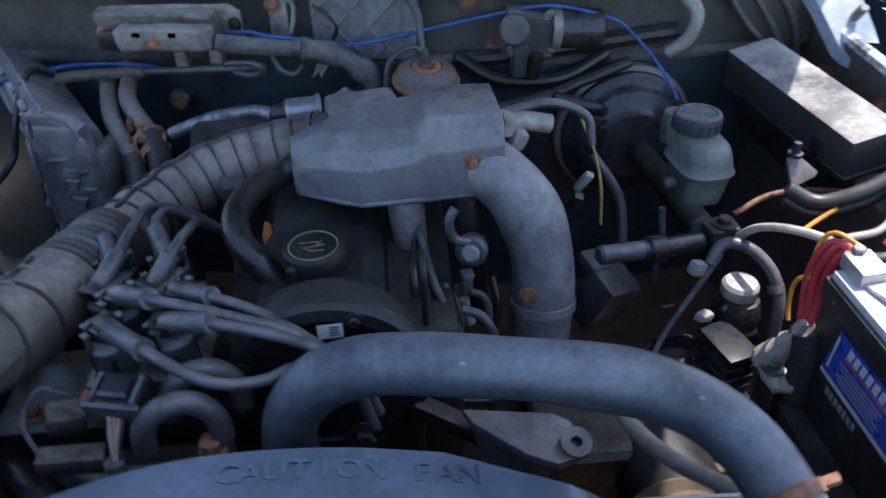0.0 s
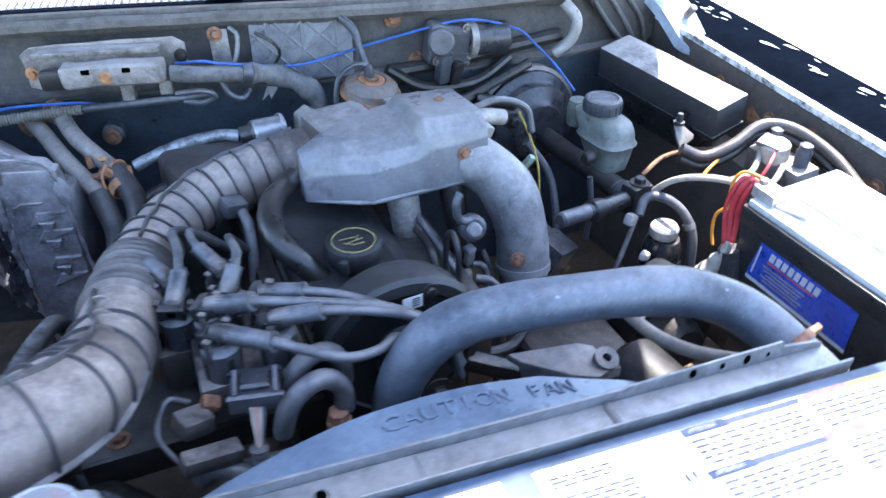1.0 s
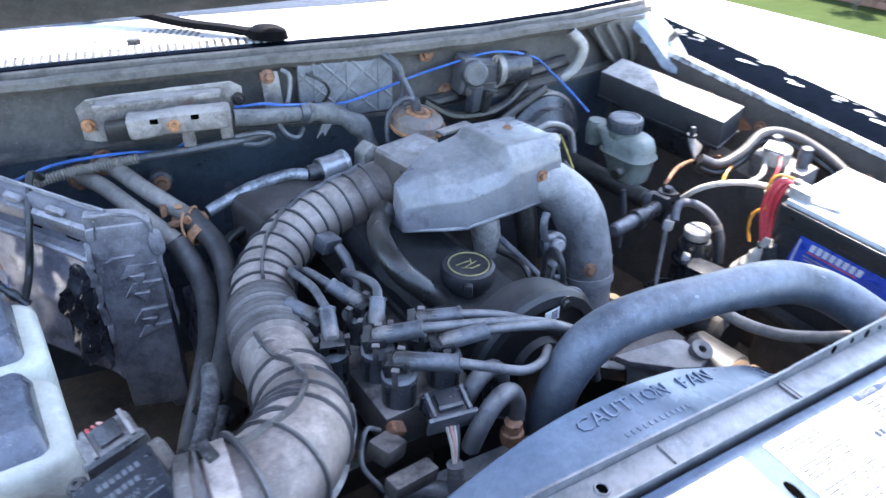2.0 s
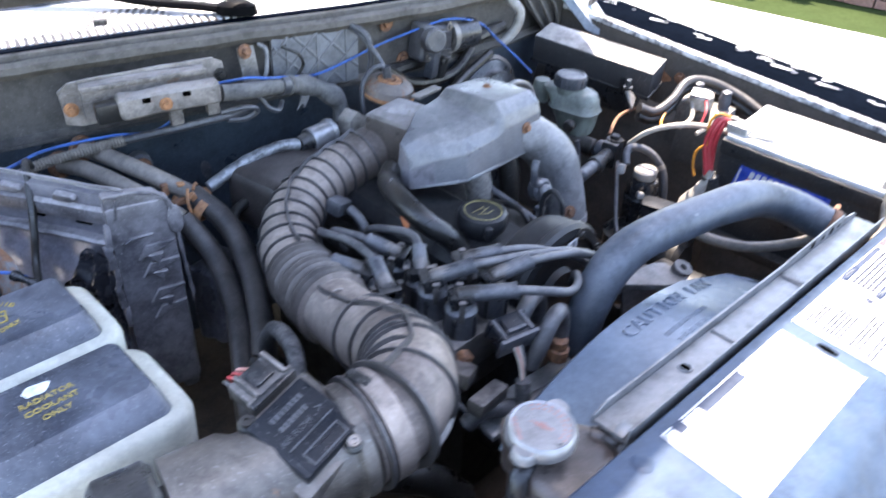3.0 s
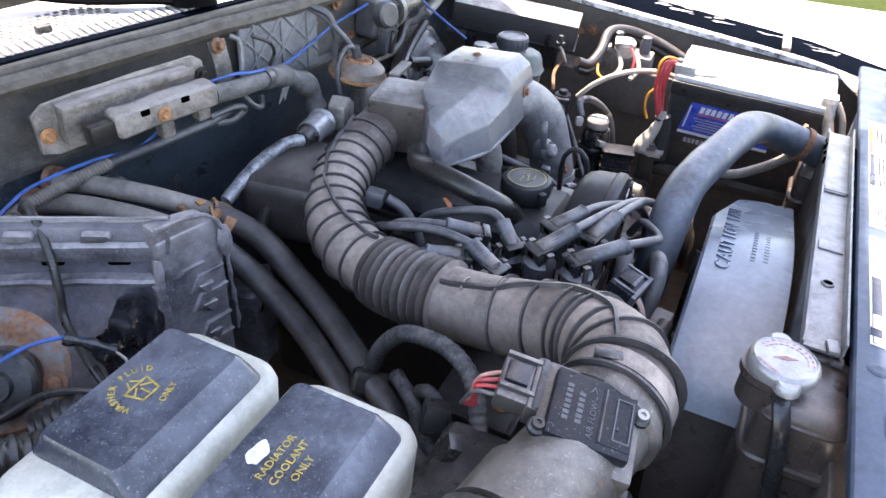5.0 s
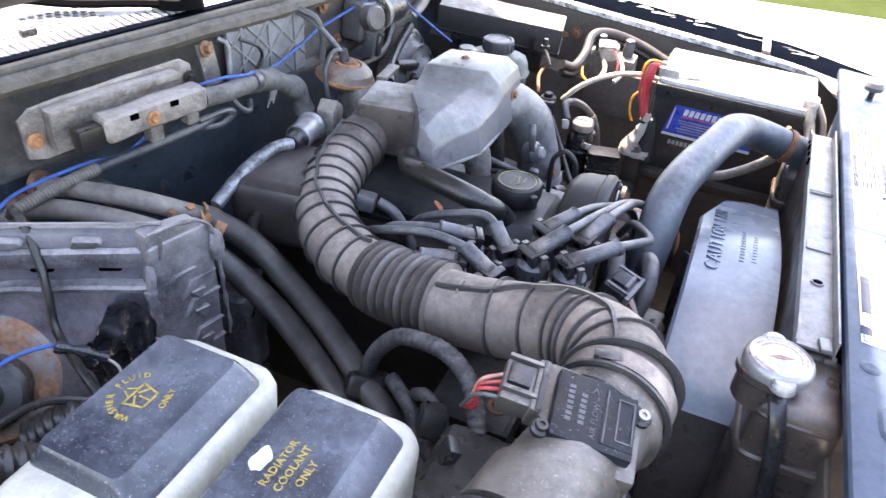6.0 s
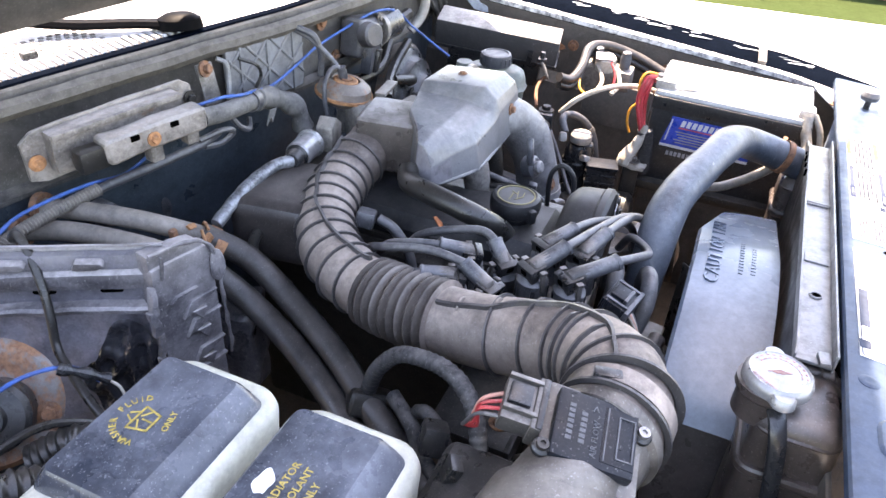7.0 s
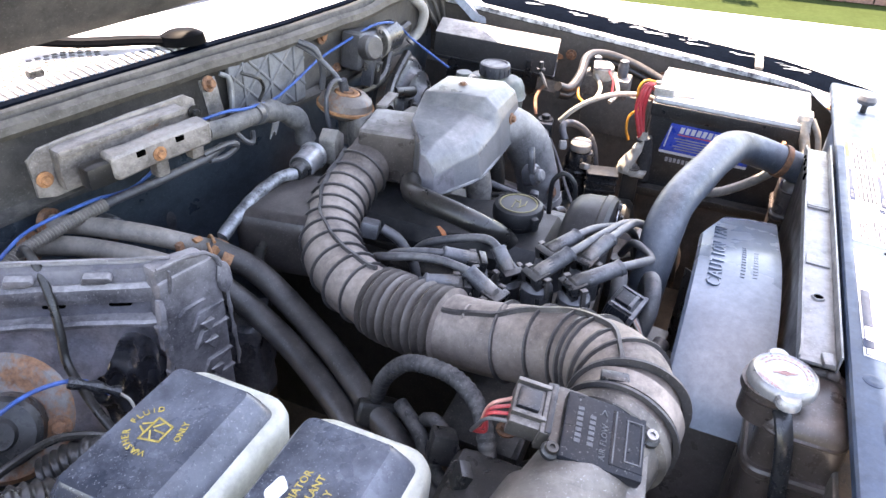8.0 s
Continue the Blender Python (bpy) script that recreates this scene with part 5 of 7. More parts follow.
part("bolt", bolt(0.005, 0.005, aim((0.040, -0.215, 0.9915), (0, 0.08, 1))), "rust", cover, "rusty bolt")

# ---- engine ----
engine = thing("engine_block", (-0.14, -0.28, 0.37), "dark oily engine block and head", "engine")
part("block", box((0.28, 0.50, 0.44), pose(-0.13, -0.24, 0.595), 0.015), "castiron", engine)
part("head_casting", box((0.22, 0.46, 0.05), pose(-0.13, -0.25, 0.80), 0.008), "castiron", engine)
secs = []
for y, top in ((-0.005, 0.845), (-0.02, 0.858), (-0.30, 0.858), (-0.33, 0.864), (-0.44, 0.864), (-0.455, 0.852)):
    secs.append([(-0.235, y, 0.80), (-0.232, y, top - 0.02), (-0.215, y, top), (-0.10, y, top), (-0.075, y, top - 0.018), (-0.065, y, 0.80)])
part("valve_cover", loft(secs), "engine_black", engine, "dusty black valve cover")
part("paint_mark", prism([(-0.02, -0.004), (-0.005, -0.007), (0.018, -0.004), (0.022, 0.003), (0.004, 0.007), (-0.014, 0.004)], 0.0008, pose(-0.220, -0.30, 0.8535, 0, -45, 90), 0.0), "orange_mark", engine, "orange rust mark")
oil = part("oil_cap", lathe([(0.028, 0.860), (0.031, 0.872), (0.037, 0.876), (0.0385, 0.882), (0.0385, 0.893), (0.036, 0.899), (0.0315, 0.9015), (0.0315, 0.9000), (0, 0.9000)], pose(-0.152, -0.388, 0), 28), "engine_black", engine, "black oil filler cap")
part("yellow_ring", lathe([(0.0270, 0), (0.0290, 0), (0.0290, 0.0012), (0.0270, 0.0012), (0.0270, 0)], pose(-0.152, -0.388, 0.8998), 30), "yellow_print", oil)
b = bmesh.new()
for x, y, w, a in ((-0.006, 0.006, 0.022, 0), (0.0, -0.002, 0.026, 12), (0.006, 0.004, 0.012, 60), (-0.008, -0.006, 0.014, -30), (0.004, -0.010, 0.016, 5)):
    box((w, 0.0016, 0.0008), pose(-0.152 + x, -0.388 + y, 0.9003, 0, 0, a), 0.0, bm=b)
part("symbol", b, "yellow_print", oil)
for k in range(2):
    part("grip", box((0.018, 0.012, 0.022), pose(-0.152, -0.388, 0.884, 0, 0, 55 + 180 * k) @ pose(0.037, 0, 0), 0.004), "engine_black", oil)
TIM = aim((-0.135, -0.458, 0.818), (0, -1, 0), (1, 0, 0))
b = lathe([(0.070, 0.0), (0.088, 0.003), (0.098, 0.011), (0.103, 0.024), (0.105, 0.050), (0.108, 0.053), (0.108, 0.062), (0.103, 0.068), (0.090, 0.070), (0.086, 0.066), (0.040, 0.064), (0.036, 0.074), (0.0, 0.076)], TIM, 64)
timing = part("timing_cover", b, "engine_black", engine, "round black timing belt cover")
part("lower_cover", box((0.19, 0.066, 0.30), pose(-0.135, -0.492, 0.68), 0.02, 3), "engine_black", engine)
for a in (25, 70, 115, 160):
    part("cover_bolt", bolt(0.006, 0.006, TIM @ pose(0.094 * math.cos(radians(a)), 0.094 * math.sin(radians(a)), 0.070)), "castiron", timing)
TAG = pose(-0.127, -0.5325, 0.899, 88, 0, 4)
lab = part("label_tag", box((0.025, 0.017, 0.0008), TAG, 0.0), "sticker", timing, "white bar-printed tag")
b = bmesh.new()
for k in range(4):
    box((0.010, 0.0016, 0.0006), TAG @ pose(0.004, 0.005 - 0.0032 * k, 0.0007), 0.0, bm=b)
part("print", b, "ink", lab)
part("crank_pulley", disc(0.08, 0.03, aim((-0.14, -0.555, 0.50), (0, -1, 0)), 0.004, 36), "castiron", engine)
part("water_pump", disc(0.05, 0.05, aim((-0.15, -0.55, 0.66), (0, -1, 0)), 0.006, 28), "castiron", engine)
part("bolt", bolt(0.012, 0.012, aim((-0.105, -0.56, 0.77), (0, -1, 0.2))), "castiron", engine)
part("thermostat_housing", disc(0.036, 0.06, pose(-0.163, -0.588, 0.67), 0.006, 24), "castiron", engine)
# lifting eye beside the timing cover
part("lifting_eye", tube([(-0.03, -0.410, 0.82), (-0.03, -0.408, 0.875), (-0.03, -0.413, 0.893), (-0.03, -0.426, 0.904), (-0.03, -0.440, 0.896), (-0.03, -0.448, 0.878), (-0.03, -0.452, 0.82)], 0.0042, 10), "engine_black", engine)
part("throttle_body", box((0.10, 0.10, 0.09), pose(-0.09, -0.15, 0.915, 0, 0, 10), 0.012, 3), "brown", engine, "oxidised throttle body")
part("plenum", box((0.20, 0.09, 0.06), pose(-0.01, -0.13, 0.885, 0, 0, -4), 0.015, 3), "maf_metal", engine, "dusty cast intake plenum")
part("boss", lathe([(0.026, 0), (0.026, 0.05), (0.020, 0.06), (0, 0.06)], pose(-0.005, -0.04, 0.86), 20), "alu", engine)
part("plate", box((0.07, 0.02, 0.006), pose(0.04, -0.07, 0.935, 0, 0, 8), 0.002), "alu", engine)
# vertical runners below the cover
for x, r in ((-0.045, 0.022), (0.035, 0.018)):
    part("runner", tube([(x, -0.27, 0.90), (x + 0.004, -0.285, 0.85), (x + 0.01, -0.29, 0.78), (x + 0.02, -0.29, 0.68)], lambda u, s, r=r: r * (1.15 - 0.45 * u), 16), "alu" if r > 0.02 else "castiron", engine, "grey intake runner" if r > 0.02 else "")

runner = thing("intake_pipe", (0.12, -0.33, 0.6), "big grey cast intake runner pipe", "pipe", move=(0.006, 0, -0.005))
RUN = [(0.02, -0.25, 0.93), (0.062, -0.285, 0.925), (0.098, -0.315, 0.893), (0.118, -0.338, 0.835), (0.121, -0.355, 0.765), (0.118, -0.37, 0.69), (0.10, -0.38, 0.60)]
part("pipe", tube(RUN, lambda u, s: 0.039 + 0.002 * math.sin(u * 5) + 0.0012 * math.sin(s * 60), 20), "runner", runner, "", 60)
part("joint_ring", ring_at(RUN, 0.60, 0.0395, 0.012, 0.0035, 20), "runner", runner)
part("bolt", bolt(0.007, 0.007, aim((0.094, -0.382, 0.80), (-0.3, -0.8, 0.3))), "rust", runner)
for x, z in ((0.085, 0.965), (0.10, 0.945)):
    part("rust_fitting", box((0.02, 0.03, 0.025), pose(x, -0.235, z, 10, 20, 15), 0.005), "rusty", runner)
part("tube_end", tube([(0.075, -0.22, 0.955), (0.11, -0.21, 0.955), (0.15, -0.205, 0.945)], 0.013, 14), "rusty", runner)

# ---- small vacuum lines in the middle of the bay ----
LINES = [("wire", 0.0065, [(0.08, -0.21, 0.965), (0.15, -0.185, 0.965), (0.205, -0.18, 0.94), (0.215, -0.19, 0.90)]),
         ("rubber", 0.005, [(-0.04, -0.30, 0.84), (-0.046, -0.385, 0.85), (-0.045, -0.42, 0.76), (-0.04, -0.43, 0.70)]),
         ("wire", 0.005, [(-0.035, -0.30, 0.86), (-0.02, -0.39, 0.83), (0.008, -0.42, 0.77), (0.012, -0.43, 0.72), (0.0, -0.45, 0.60)]),
         ("wire", 0.006, [(0.01, -0.41, 0.81), (0.035, -0.42, 0.80), (0.05, -0.43, 0.75), (0.04, -0.44, 0.60)]),
         ("rubber", 0.006, [(0.055, -0.34, 0.80), (0.06, -0.36, 0.77), (0.05, -0.37, 0.72), (0.03, -0.38, 0.66)]),
         ("rubber", 0.009, [(-0.05, -0.46, 0.74), (0.0, -0.47, 0.72), (0.05, -0.46, 0.71), (0.09, -0.44, 0.73)]),
         ("yellow", 0.0022, [(0.205, -0.16, 0.925), (0.225, -0.17, 0.88), (0.235, -0.19, 0.83), (0.238, -0.2, 0.77)]),
         ("wire", 0.0075, [(0.23, -0.15, 0.86), (0.27, -0.17, 0.80), (0.275, -0.2, 0.74), (0.27, -0.22, 0.68)]),
         ("wire", 0.005, [(0.31, -0.24, 0.82), (0.315, -0.25, 0.76), (0.31, -0.255, 0.70)]),
         ("wire", 0.0045, [(0.38, -0.30, 0.775), (0.33, -0.34, 0.74), (0.28, -0.38, 0.70), (0.25, -0.42, 0.66)]),
         ("rubber", 0.011, [(0.05, 0.06, 0.94), (0.12, 0.05, 0.90), (0.22, 0.04, 0.90), (0.30, 0.06, 0.93)]),
         ("castiron", 0.014, [(0.06, 0.08, 0.925), (0.16, 0.075, 0.93), (0.28, 0.07, 0.945), (0.42, 0.075, 0.955)]),
         ("rubber", 0.010, [(0.10, -0.04, 0.89), (0.18, 0.0, 0.885), (0.25, 0.02, 0.90), (0.33, 0.03, 0.925)])]
for mat, r, pts in LINES:
    solo("vacuum_line", tube(pts, r, 10), mat, "thin dusty vacuum line between engine and firewall" if mat != "yellow" else "thin yellow wire by the brake booster", "vacuum line", "vacuum lines", move=(0.006, 0, -0.004))
tag = thing("connector_tag", (0.21, -0.20, 0.82), "pale green tagged plug on a wire", "connector")
part("tag", box((0.012, 0.010, 0.036), pose(0.212, -0.198, 0.842, 20, 25, 0), 0.002), "green", tag)
part("plug", box((0.016, 0.014, 0.03), pose(0.199, -0.206, 0.815, 20, 25, 0), 0.003), "plastic", tag)

# ---- pressure sensor below the cover ----
sens = thing("pressure_sensor", (0.03, -0.36, 0.74), "grey round pressure sensor with small hoses", "sensor")
part("body", disc(0.020, 0.026, aim((0.036, -0.345, 0.85), (-0.2, -0.9, 0.35)), 0.005, 22), "boot", sens)
part("boss", disc(0.011, 0.012, aim((0.031, -0.367, 0.858), (-0.2, -0.9, 0.35)), 0.003, 16), "runner", sens)
part("plug", box((0.013, 0.012, 0.030), pose(0.026, -0.368, 0.812, 8, 0, 10), 0.003), "taped", sens, "grey plug")
part("plug_collar", box((0.016, 0.015, 0.008), pose(0.026, -0.367, 0.824, 8, 0, 10), 0.002), "boot", sens)
part("pipe", tube([(0.030, -0.36, 0.868), (0.012, -0.36, 0.875), (0.006, -0.36, 0.90), (0.014, -0.355, 0.915)], 0.0062, 10), "boot", sens)
part("hose", tube([(0.030, -0.372, 0.80), (0.045, -0.376, 0.795), (0.052, -0.38, 0.772), (0.051, -0.385, 0.74)], 0.0052, 10), "wire", sens)
part("hose", tube([(-0.004, -0.372, 0.815), (0.010, -0.376, 0.79), (0.016, -0.38, 0.765), (0.013, -0.385, 0.735)], 0.0052, 10), "wire", sens)
part("elbow", tube([(0.022, -0.372, 0.79), (0.024, -0.376, 0.77), (0.030, -0.38, 0.755)], 0.0065, 10), "pale_pipe", sens)

# ---- crankcase hose ----
solo("breather_hose", tube([(-0.19, -0.232, 0.915), (-0.212, -0.245, 0.905), (-0.237, -0.284, 0.912), (-0.252, -0.335, 0.912), (-0.248, -0.372, 0.900), (-0.225, -0.395, 0.876), (-0.20, -0.405, 0.845)], 0.0165, 18), "rubber",
     "thick curved black breather hose", "hose", move=(0.008, 0.01, 0.0))

# ---- idle valve and its silver lead ----
iac = thing("idle_air_valve", (-0.16, -0.035, 0.86), "silver idle air valve with black cap", "valve")
IAX = aim((-0.212, -0.043, 0.903), (1, 0.15, -0.02))
part("can", lathe([(0.0, 0.0), (0.019, 0.0), (0.021, 0.003), (0.021, 0.045), (0.024, 0.047), (0.024, 0.052), (0.018, 0.054), (0, 0.054)], IAX, 26), "chrome", iac, "bright silver can")
part("cap", lathe([(0.0, -0.022), (0.012, -0.022), (0.014, -0.018), (0.015, -0.004), (0.019, 0.0), (0.0, 0.0)], IAX, 20), "plastic", iac, "black rubber cap")
part("bracket", prism([(-0.02, -0.025), (0.025, -0.025), (0.028, 0.012), (0.004, 0.030), (-0.016, 0.018)], 0.03, pose(-0.125, -0.03, 0.905, 90, 0, 10), 0.004), "alu", iac, "dusty cast mount")
part("lead", tube([(-0.232, -0.046, 0.903), (-0.255, -0.035, 0.905), (-0.30, -0.028, 0.900), (-0.345, -0.027, 0.890), (-0.395, -0.027, 0.872)], lambda u, s: 0.0095 + 0.0004 * math.sin(s * 210), 12, 0.003), "silver", iac, "worn silver wrapped lead")

# ---- heater pipes and hoses ----
clampm = [(-0.448, -0.030, 0.868), (-0.432, -0.045, 0.876), (-0.418, -0.012, 0.866), (-0.430, -0.020, 0.872), (-0.412, -0.038, 0.868), (-0.425, -0.032, 0.852), (-0.405, -0.045, 0.850), (-0.44, -0.012, 0.862), (-0.41, -0.025, 0.845), (-0.458, -0.008, 0.882), (-0.436, -0.018, 0.888), (-0.405, -0.034, 0.870)]
HEAT_A = [(-0.505, 0.17, 0.888), (-0.492, 0.115, 0.892), (-0.472, 0.035, 0.891), (-0.428, -0.030, 0.862), (-0.408, -0.09, 0.830), (-0.42, -0.162, 0.793), (-0.46, -0.25, 0.772), (-0.512, -0.339, 0.750), (-0.56, -0.43, 0.72), (-0.62, -0.53, 0.69)]
HEAT_B = [(-0.545, 0.165, 0.874), (-0.525, 0.10, 0.882), (-0.497, 0.015, 0.872), (-0.458, -0.05, 0.838), (-0.445, -0.11, 0.79), (-0.465, -0.19, 0.76), (-0.505, -0.27, 0.742), (-0.55, -0.35, 0.72), (-0.60, -0.46, 0.70)]
for pts, label in ((HEAT_A, "dark heater hose running forward from a rusty clamp"), (HEAT_B, "dark heater hose beside its twin")):
    h = thing("heater_hose", pts[4], label, "hose", "heater hoses", move=(0.004, 0.004, 0.008))
    part("pipe", tube(pts[:4], 0.0135, 16), "pale_pipe", h, "dusty grey pipe end")
    part("hose", tube(pts[3:], 0.0175, 18), "hose_brown", h, "dusty black rubber hose")
    part("collar", lathe([(0.0135, -0.006), (0.021, -0.006), (0.021, 0.004), (0.0135, 0.004), (0.0135, -0.006)], aim(pts[0], Vector(pts[1]) - Vector(pts[0])), 18), "rust", h, "rusty collar")
part("joint", box((0.05, 0.06, 0.035), pose(-0.500, -0.330, 0.745, 20, 30, 40), 0.01, 3), "rubber", h, "moulded hose joint")
rc = thing("hose_clamp", (-0.42, -0.03, 0.84), "cluster of rusty spring clamps", "clamp")
part("band", ring_at(HEAT_A, 0.305, 0.0185, 0.014, 0.002, 18), "rust_bright", rc)
for i, c in enumerate(clampm):
    part("tab", warp(box((0.019, 0.010, 0.009), pose(*c, 35 * i, 50 * i, 25 * i), 0.002), 0.0025, 90, 2), "rust_bright" if i % 3 else "rust", rc)
for a in (20, 110, 250):
    part("spring_wire", tube([Vector((-0.428, -0.030, 0.862)) + pose(0, 0, 0, 90, 0, 40) @ Vector((0.027 * math.cos(radians(a + q)), 0.027 * math.sin(radians(a + q)), 0.004 * q / 40)) for q in (0, 30, 60, 90)], 0.0022, 8), "rust_bright", rc)

# ---- loom by the air flow sensor ----
loom = thing("wiring_loom", (-0.53, -0.42, 0.75), "black taped wiring loom looping over the hoses", "wiring loom")
part("sleeve", tube([(-0.500, -0.325, 0.775), (-0.505, -0.340, 0.822), (-0.510, -0.368, 0.862), (-0.517, -0.400, 0.878), (-0.530, -0.440, 0.886), (-0.550, -0.474, 0.878), (-0.572, -0.494, 0.852), (-0.592, -0.505, 0.815)], lambda u, s: 0.0098 + 0.0007 * math.sin(s * 700), 14, 0.0022), "tape", loom, "taped sleeve", 50)
part("sleeve", tube([(-0.515, -0.40, 0.79), (-0.53, -0.42, 0.81), (-0.535, -0.44, 0.79), (-0.55, -0.46, 0.76), (-0.59, -0.48, 0.75)], 0.0085, 12), "tape", loom)
part("sleeve", tube([(-0.50, -0.36, 0.785), (-0.53, -0.40, 0.78), (-0.545, -0.42, 0.755), (-0.57, -0.47, 0.735)], 0.0095, 12), "tape", loom)
part("plug", box((0.032, 0.03, 0.035), pose(-0.560, -0.440, 0.81, 15, 20, 30), 0.006, 2), "plastic", loom, "black square plug")
part("red_lead", tube([(-0.56, -0.46, 0.765), (-0.60, -0.50, 0.775), (-0.63, -0.515, 0.80)], 0.002, 8), "red", loom)
part("corrugated", tube([(-0.592, -0.505, 0.815), (-0.606, -0.510, 0.77), (-0.62, -0.512, 0.70)], lambda u, s: 0.013 + 0.001 * math.cos(s * 900), 12, 0.0018), "rubber", loom, "", 60)
airbox = thing("air_filter_box", (-0.70, -0.58, 0.6), "black plastic air filter housing below the sensor", "air filter", move=(0.025, 0.035, 0.01))
part("base", box((0.20, 0.20, 0.16), pose(-0.70, -0.60, 0.76), 0.02, 3), "plastic", airbox)
part("latch", box((0.022, 0.014, 0.06), pose(-0.655, -0.515, 0.83, 25, 0, 30), 0.003), "plastic", airbox)
for k in range(4):
    part("latch_rung", box((0.026, 0.006, 0.004), pose(-0.652, -0.512 - 0.003 * k, 0.806 + 0.014 * k, 25, 0, 30), 0.001), "rubber", airbox)

# ---- coil packs and plug leads ----
COILS = Vector((0.010, 0.012, 0.002))


def coil_pack(xc, yc, z, label):
    """A base with four turned towers, each with a flanged rim and two locking ribs."""
    t = thing("coil_pack", (xc, yc, z - 0.09), label, "ignition coil", "coil packs")
    part("base", box((0.120, 0.092, 0.055), pose(xc, yc, z - 0.072), 0.006), "dusty_black", t)
    for dx in (-0.03, 0.03):
        for dy in (-0.024, 0.024):
            tw = part("tower", lathe([(0.020, z - 0.055), (0.0195, z - 0.014), (0.0205, z - 0.012), (0.0205, z - 0.007), (0.0175, z - 0.004), (0.016, z), (0, z)], pose(xc + dx, yc + dy, 0), 22), "boot", t)
            for a in (20, 110, 200, 290):
                part("lock_rib", box((0.004, 0.006, 0.030), pose(xc + dx, yc + dy, z - 0.028, 0, 0, a) @ pose(0.0195, 0, 0), 0.001), "plastic", tw)
    return t


coil_pack(-0.312, -0.498, 0.906, "dusty black four-tower ignition coil pack")
coil_pack(-0.349, -0.403, 0.884, "dusty black ignition coil pack behind its twin")


def plug_lead(tower, tip, pts, label="dusty grey spark plug lead"):
    """A lead with a straight rubber boot that leaves a square clip on its tower."""
    t = thing("plug_lead", tower, label, "spark plug lead", "spark plug leads")
    hub, end = Vector(tower), Vector(tip)
    way = (end - hub)
    flat = Vector((way.x, way.y, 0)).normalized()
    root = hub + Vector((0, 0, 0.012))
    m = frame_at(hub, flat)
    clip = part("clip", merge(box((0.026, 0.026, 0.013), m @ pose(-0.002, 0, 0.009, 0, -12, 0), 0.003), box((0.010, 0.030, 0.019), m @ pose(-0.011, 0, 0.007, 0, -14, 0), 0.0015)), "plastic", t, "square black locking clip")
    # black patch paints the shade in the clip's window
    part("window", box((0.0012, 0.009, 0.007), m @ pose(-0.0168, 0, 0.008, 0, -14, 0), 0.0), "shade_black", clip)
    for side in (-1, 1):
        part("latch", merge(box((0.007, 0.003, 0.028), m @ pose(-0.001, side * 0.0195, 0.000, side * 7), 0.001), box((0.009, 0.007, 0.004), m @ pose(-0.001, side * 0.0185, 0.013), 0.001)), "dusty_black", clip)
    part("elbow", tube([hub, root, root * 0.6 + end * 0.4], 0.0105, 16), "dusty_black", t)
    part("boot", merge(tube([root * 0.8 + end * 0.2, root * 0.4 + end * 0.6, end], lambda u, s: 0.0108 - 0.0008 * u, 18), tube([end - way * 0.06, end + way * 0.02], 0.0112, 18)), "boot", t, "grey rubber boot")
    part("lead", tube([end - way * 0.1, end] + pts, 0.0058, 14), "wire", t)


plug_lead((-0.342, -0.474, 0.906), (-0.300, -0.502, 0.932), [(-0.22, -0.530, 0.926), (-0.155, -0.550, 0.912), (-0.105, -0.575, 0.885), (-0.085, -0.58, 0.83)])
plug_lead((-0.342, -0.522, 0.906), (-0.292, -0.566, 0.925), [(-0.255, -0.590, 0.918), (-0.222, -0.597, 0.905), (-0.185, -0.585, 0.893), (-0.160, -0.565, 0.885), (-0.14, -0.55, 0.85)])
plug_lead((-0.282, -0.522, 0.906), (-0.235, -0.540, 0.928), [(-0.18, -0.553, 0.920), (-0.135, -0.565, 0.905), (-0.105, -0.585, 0.875), (-0.09, -0.59, 0.82)])
plug_lead((-0.282, -0.474, 0.906), (-0.242, -0.498, 0.925), [(-0.20, -0.515, 0.918), (-0.15, -0.540, 0.900), (-0.11, -0.56, 0.87), (-0.09, -0.57, 0.82)])
plug_lead((-0.379, -0.427, 0.884), (-0.366, -0.390, 0.910), [(-0.362, -0.34, 0.911), (-0.362, -0.275, 0.895), (-0.33, -0.235, 0.86), (-0.28, -0.22, 0.80)])
plug_lead((-0.319, -0.427, 0.884), (-0.304, -0.407, 0.914), [(-0.298, -0.390, 0.919), (-0.297, -0.36, 0.912), (-0.296, -0.30, 0.885), (-0.27, -0.26, 0.83)])
plug_lead((-0.319, -0.379, 0.884), (-0.338, -0.342, 0.906), [(-0.343, -0.31, 0.902), (-0.340, -0.27, 0.885), (-0.31, -0.24, 0.84)])
plug_lead((-0.379, -0.379, 0.884), (-0.397, -0.342, 0.899), [(-0.400, -0.32, 0.89), (-0.395, -0.29, 0.86), (-0.36, -0.26, 0.82)])

plug = thing("coil_plug", (-0.33, -0.592, 0.85), "dusty grey square plug on the coil pack", "connector", move=COILS)
PLUG = pose(-0.328, -0.594, 0.884, 14, 0, -12)
part("shell", box((0.050, 0.036, 0.022), PLUG, 0.004), "module_black", plug)
part("lip", box((0.056, 0.006, 0.028), PLUG @ pose(0, -0.017, -0.002), 0.002), "boot", plug)
part("rim", box((0.054, 0.005, 0.025), PLUG @ pose(0, 0.012, 0), 0.002), "module_black", plug)
for x in (-0.020, 0.020):
    part("rail", box((0.004, 0.030, 0.004), PLUG @ pose(x, 0, 0.012), 0.001), "boot", plug)
part("latch", box((0.026, 0.020, 0.005), PLUG @ pose(0, 0.003, 0.0135), 0.002), "module_black", plug)
part("latch_lip", box((0.028, 0.005, 0.007), PLUG @ pose(0, -0.008, 0.0135), 0.0015), "boot", plug)
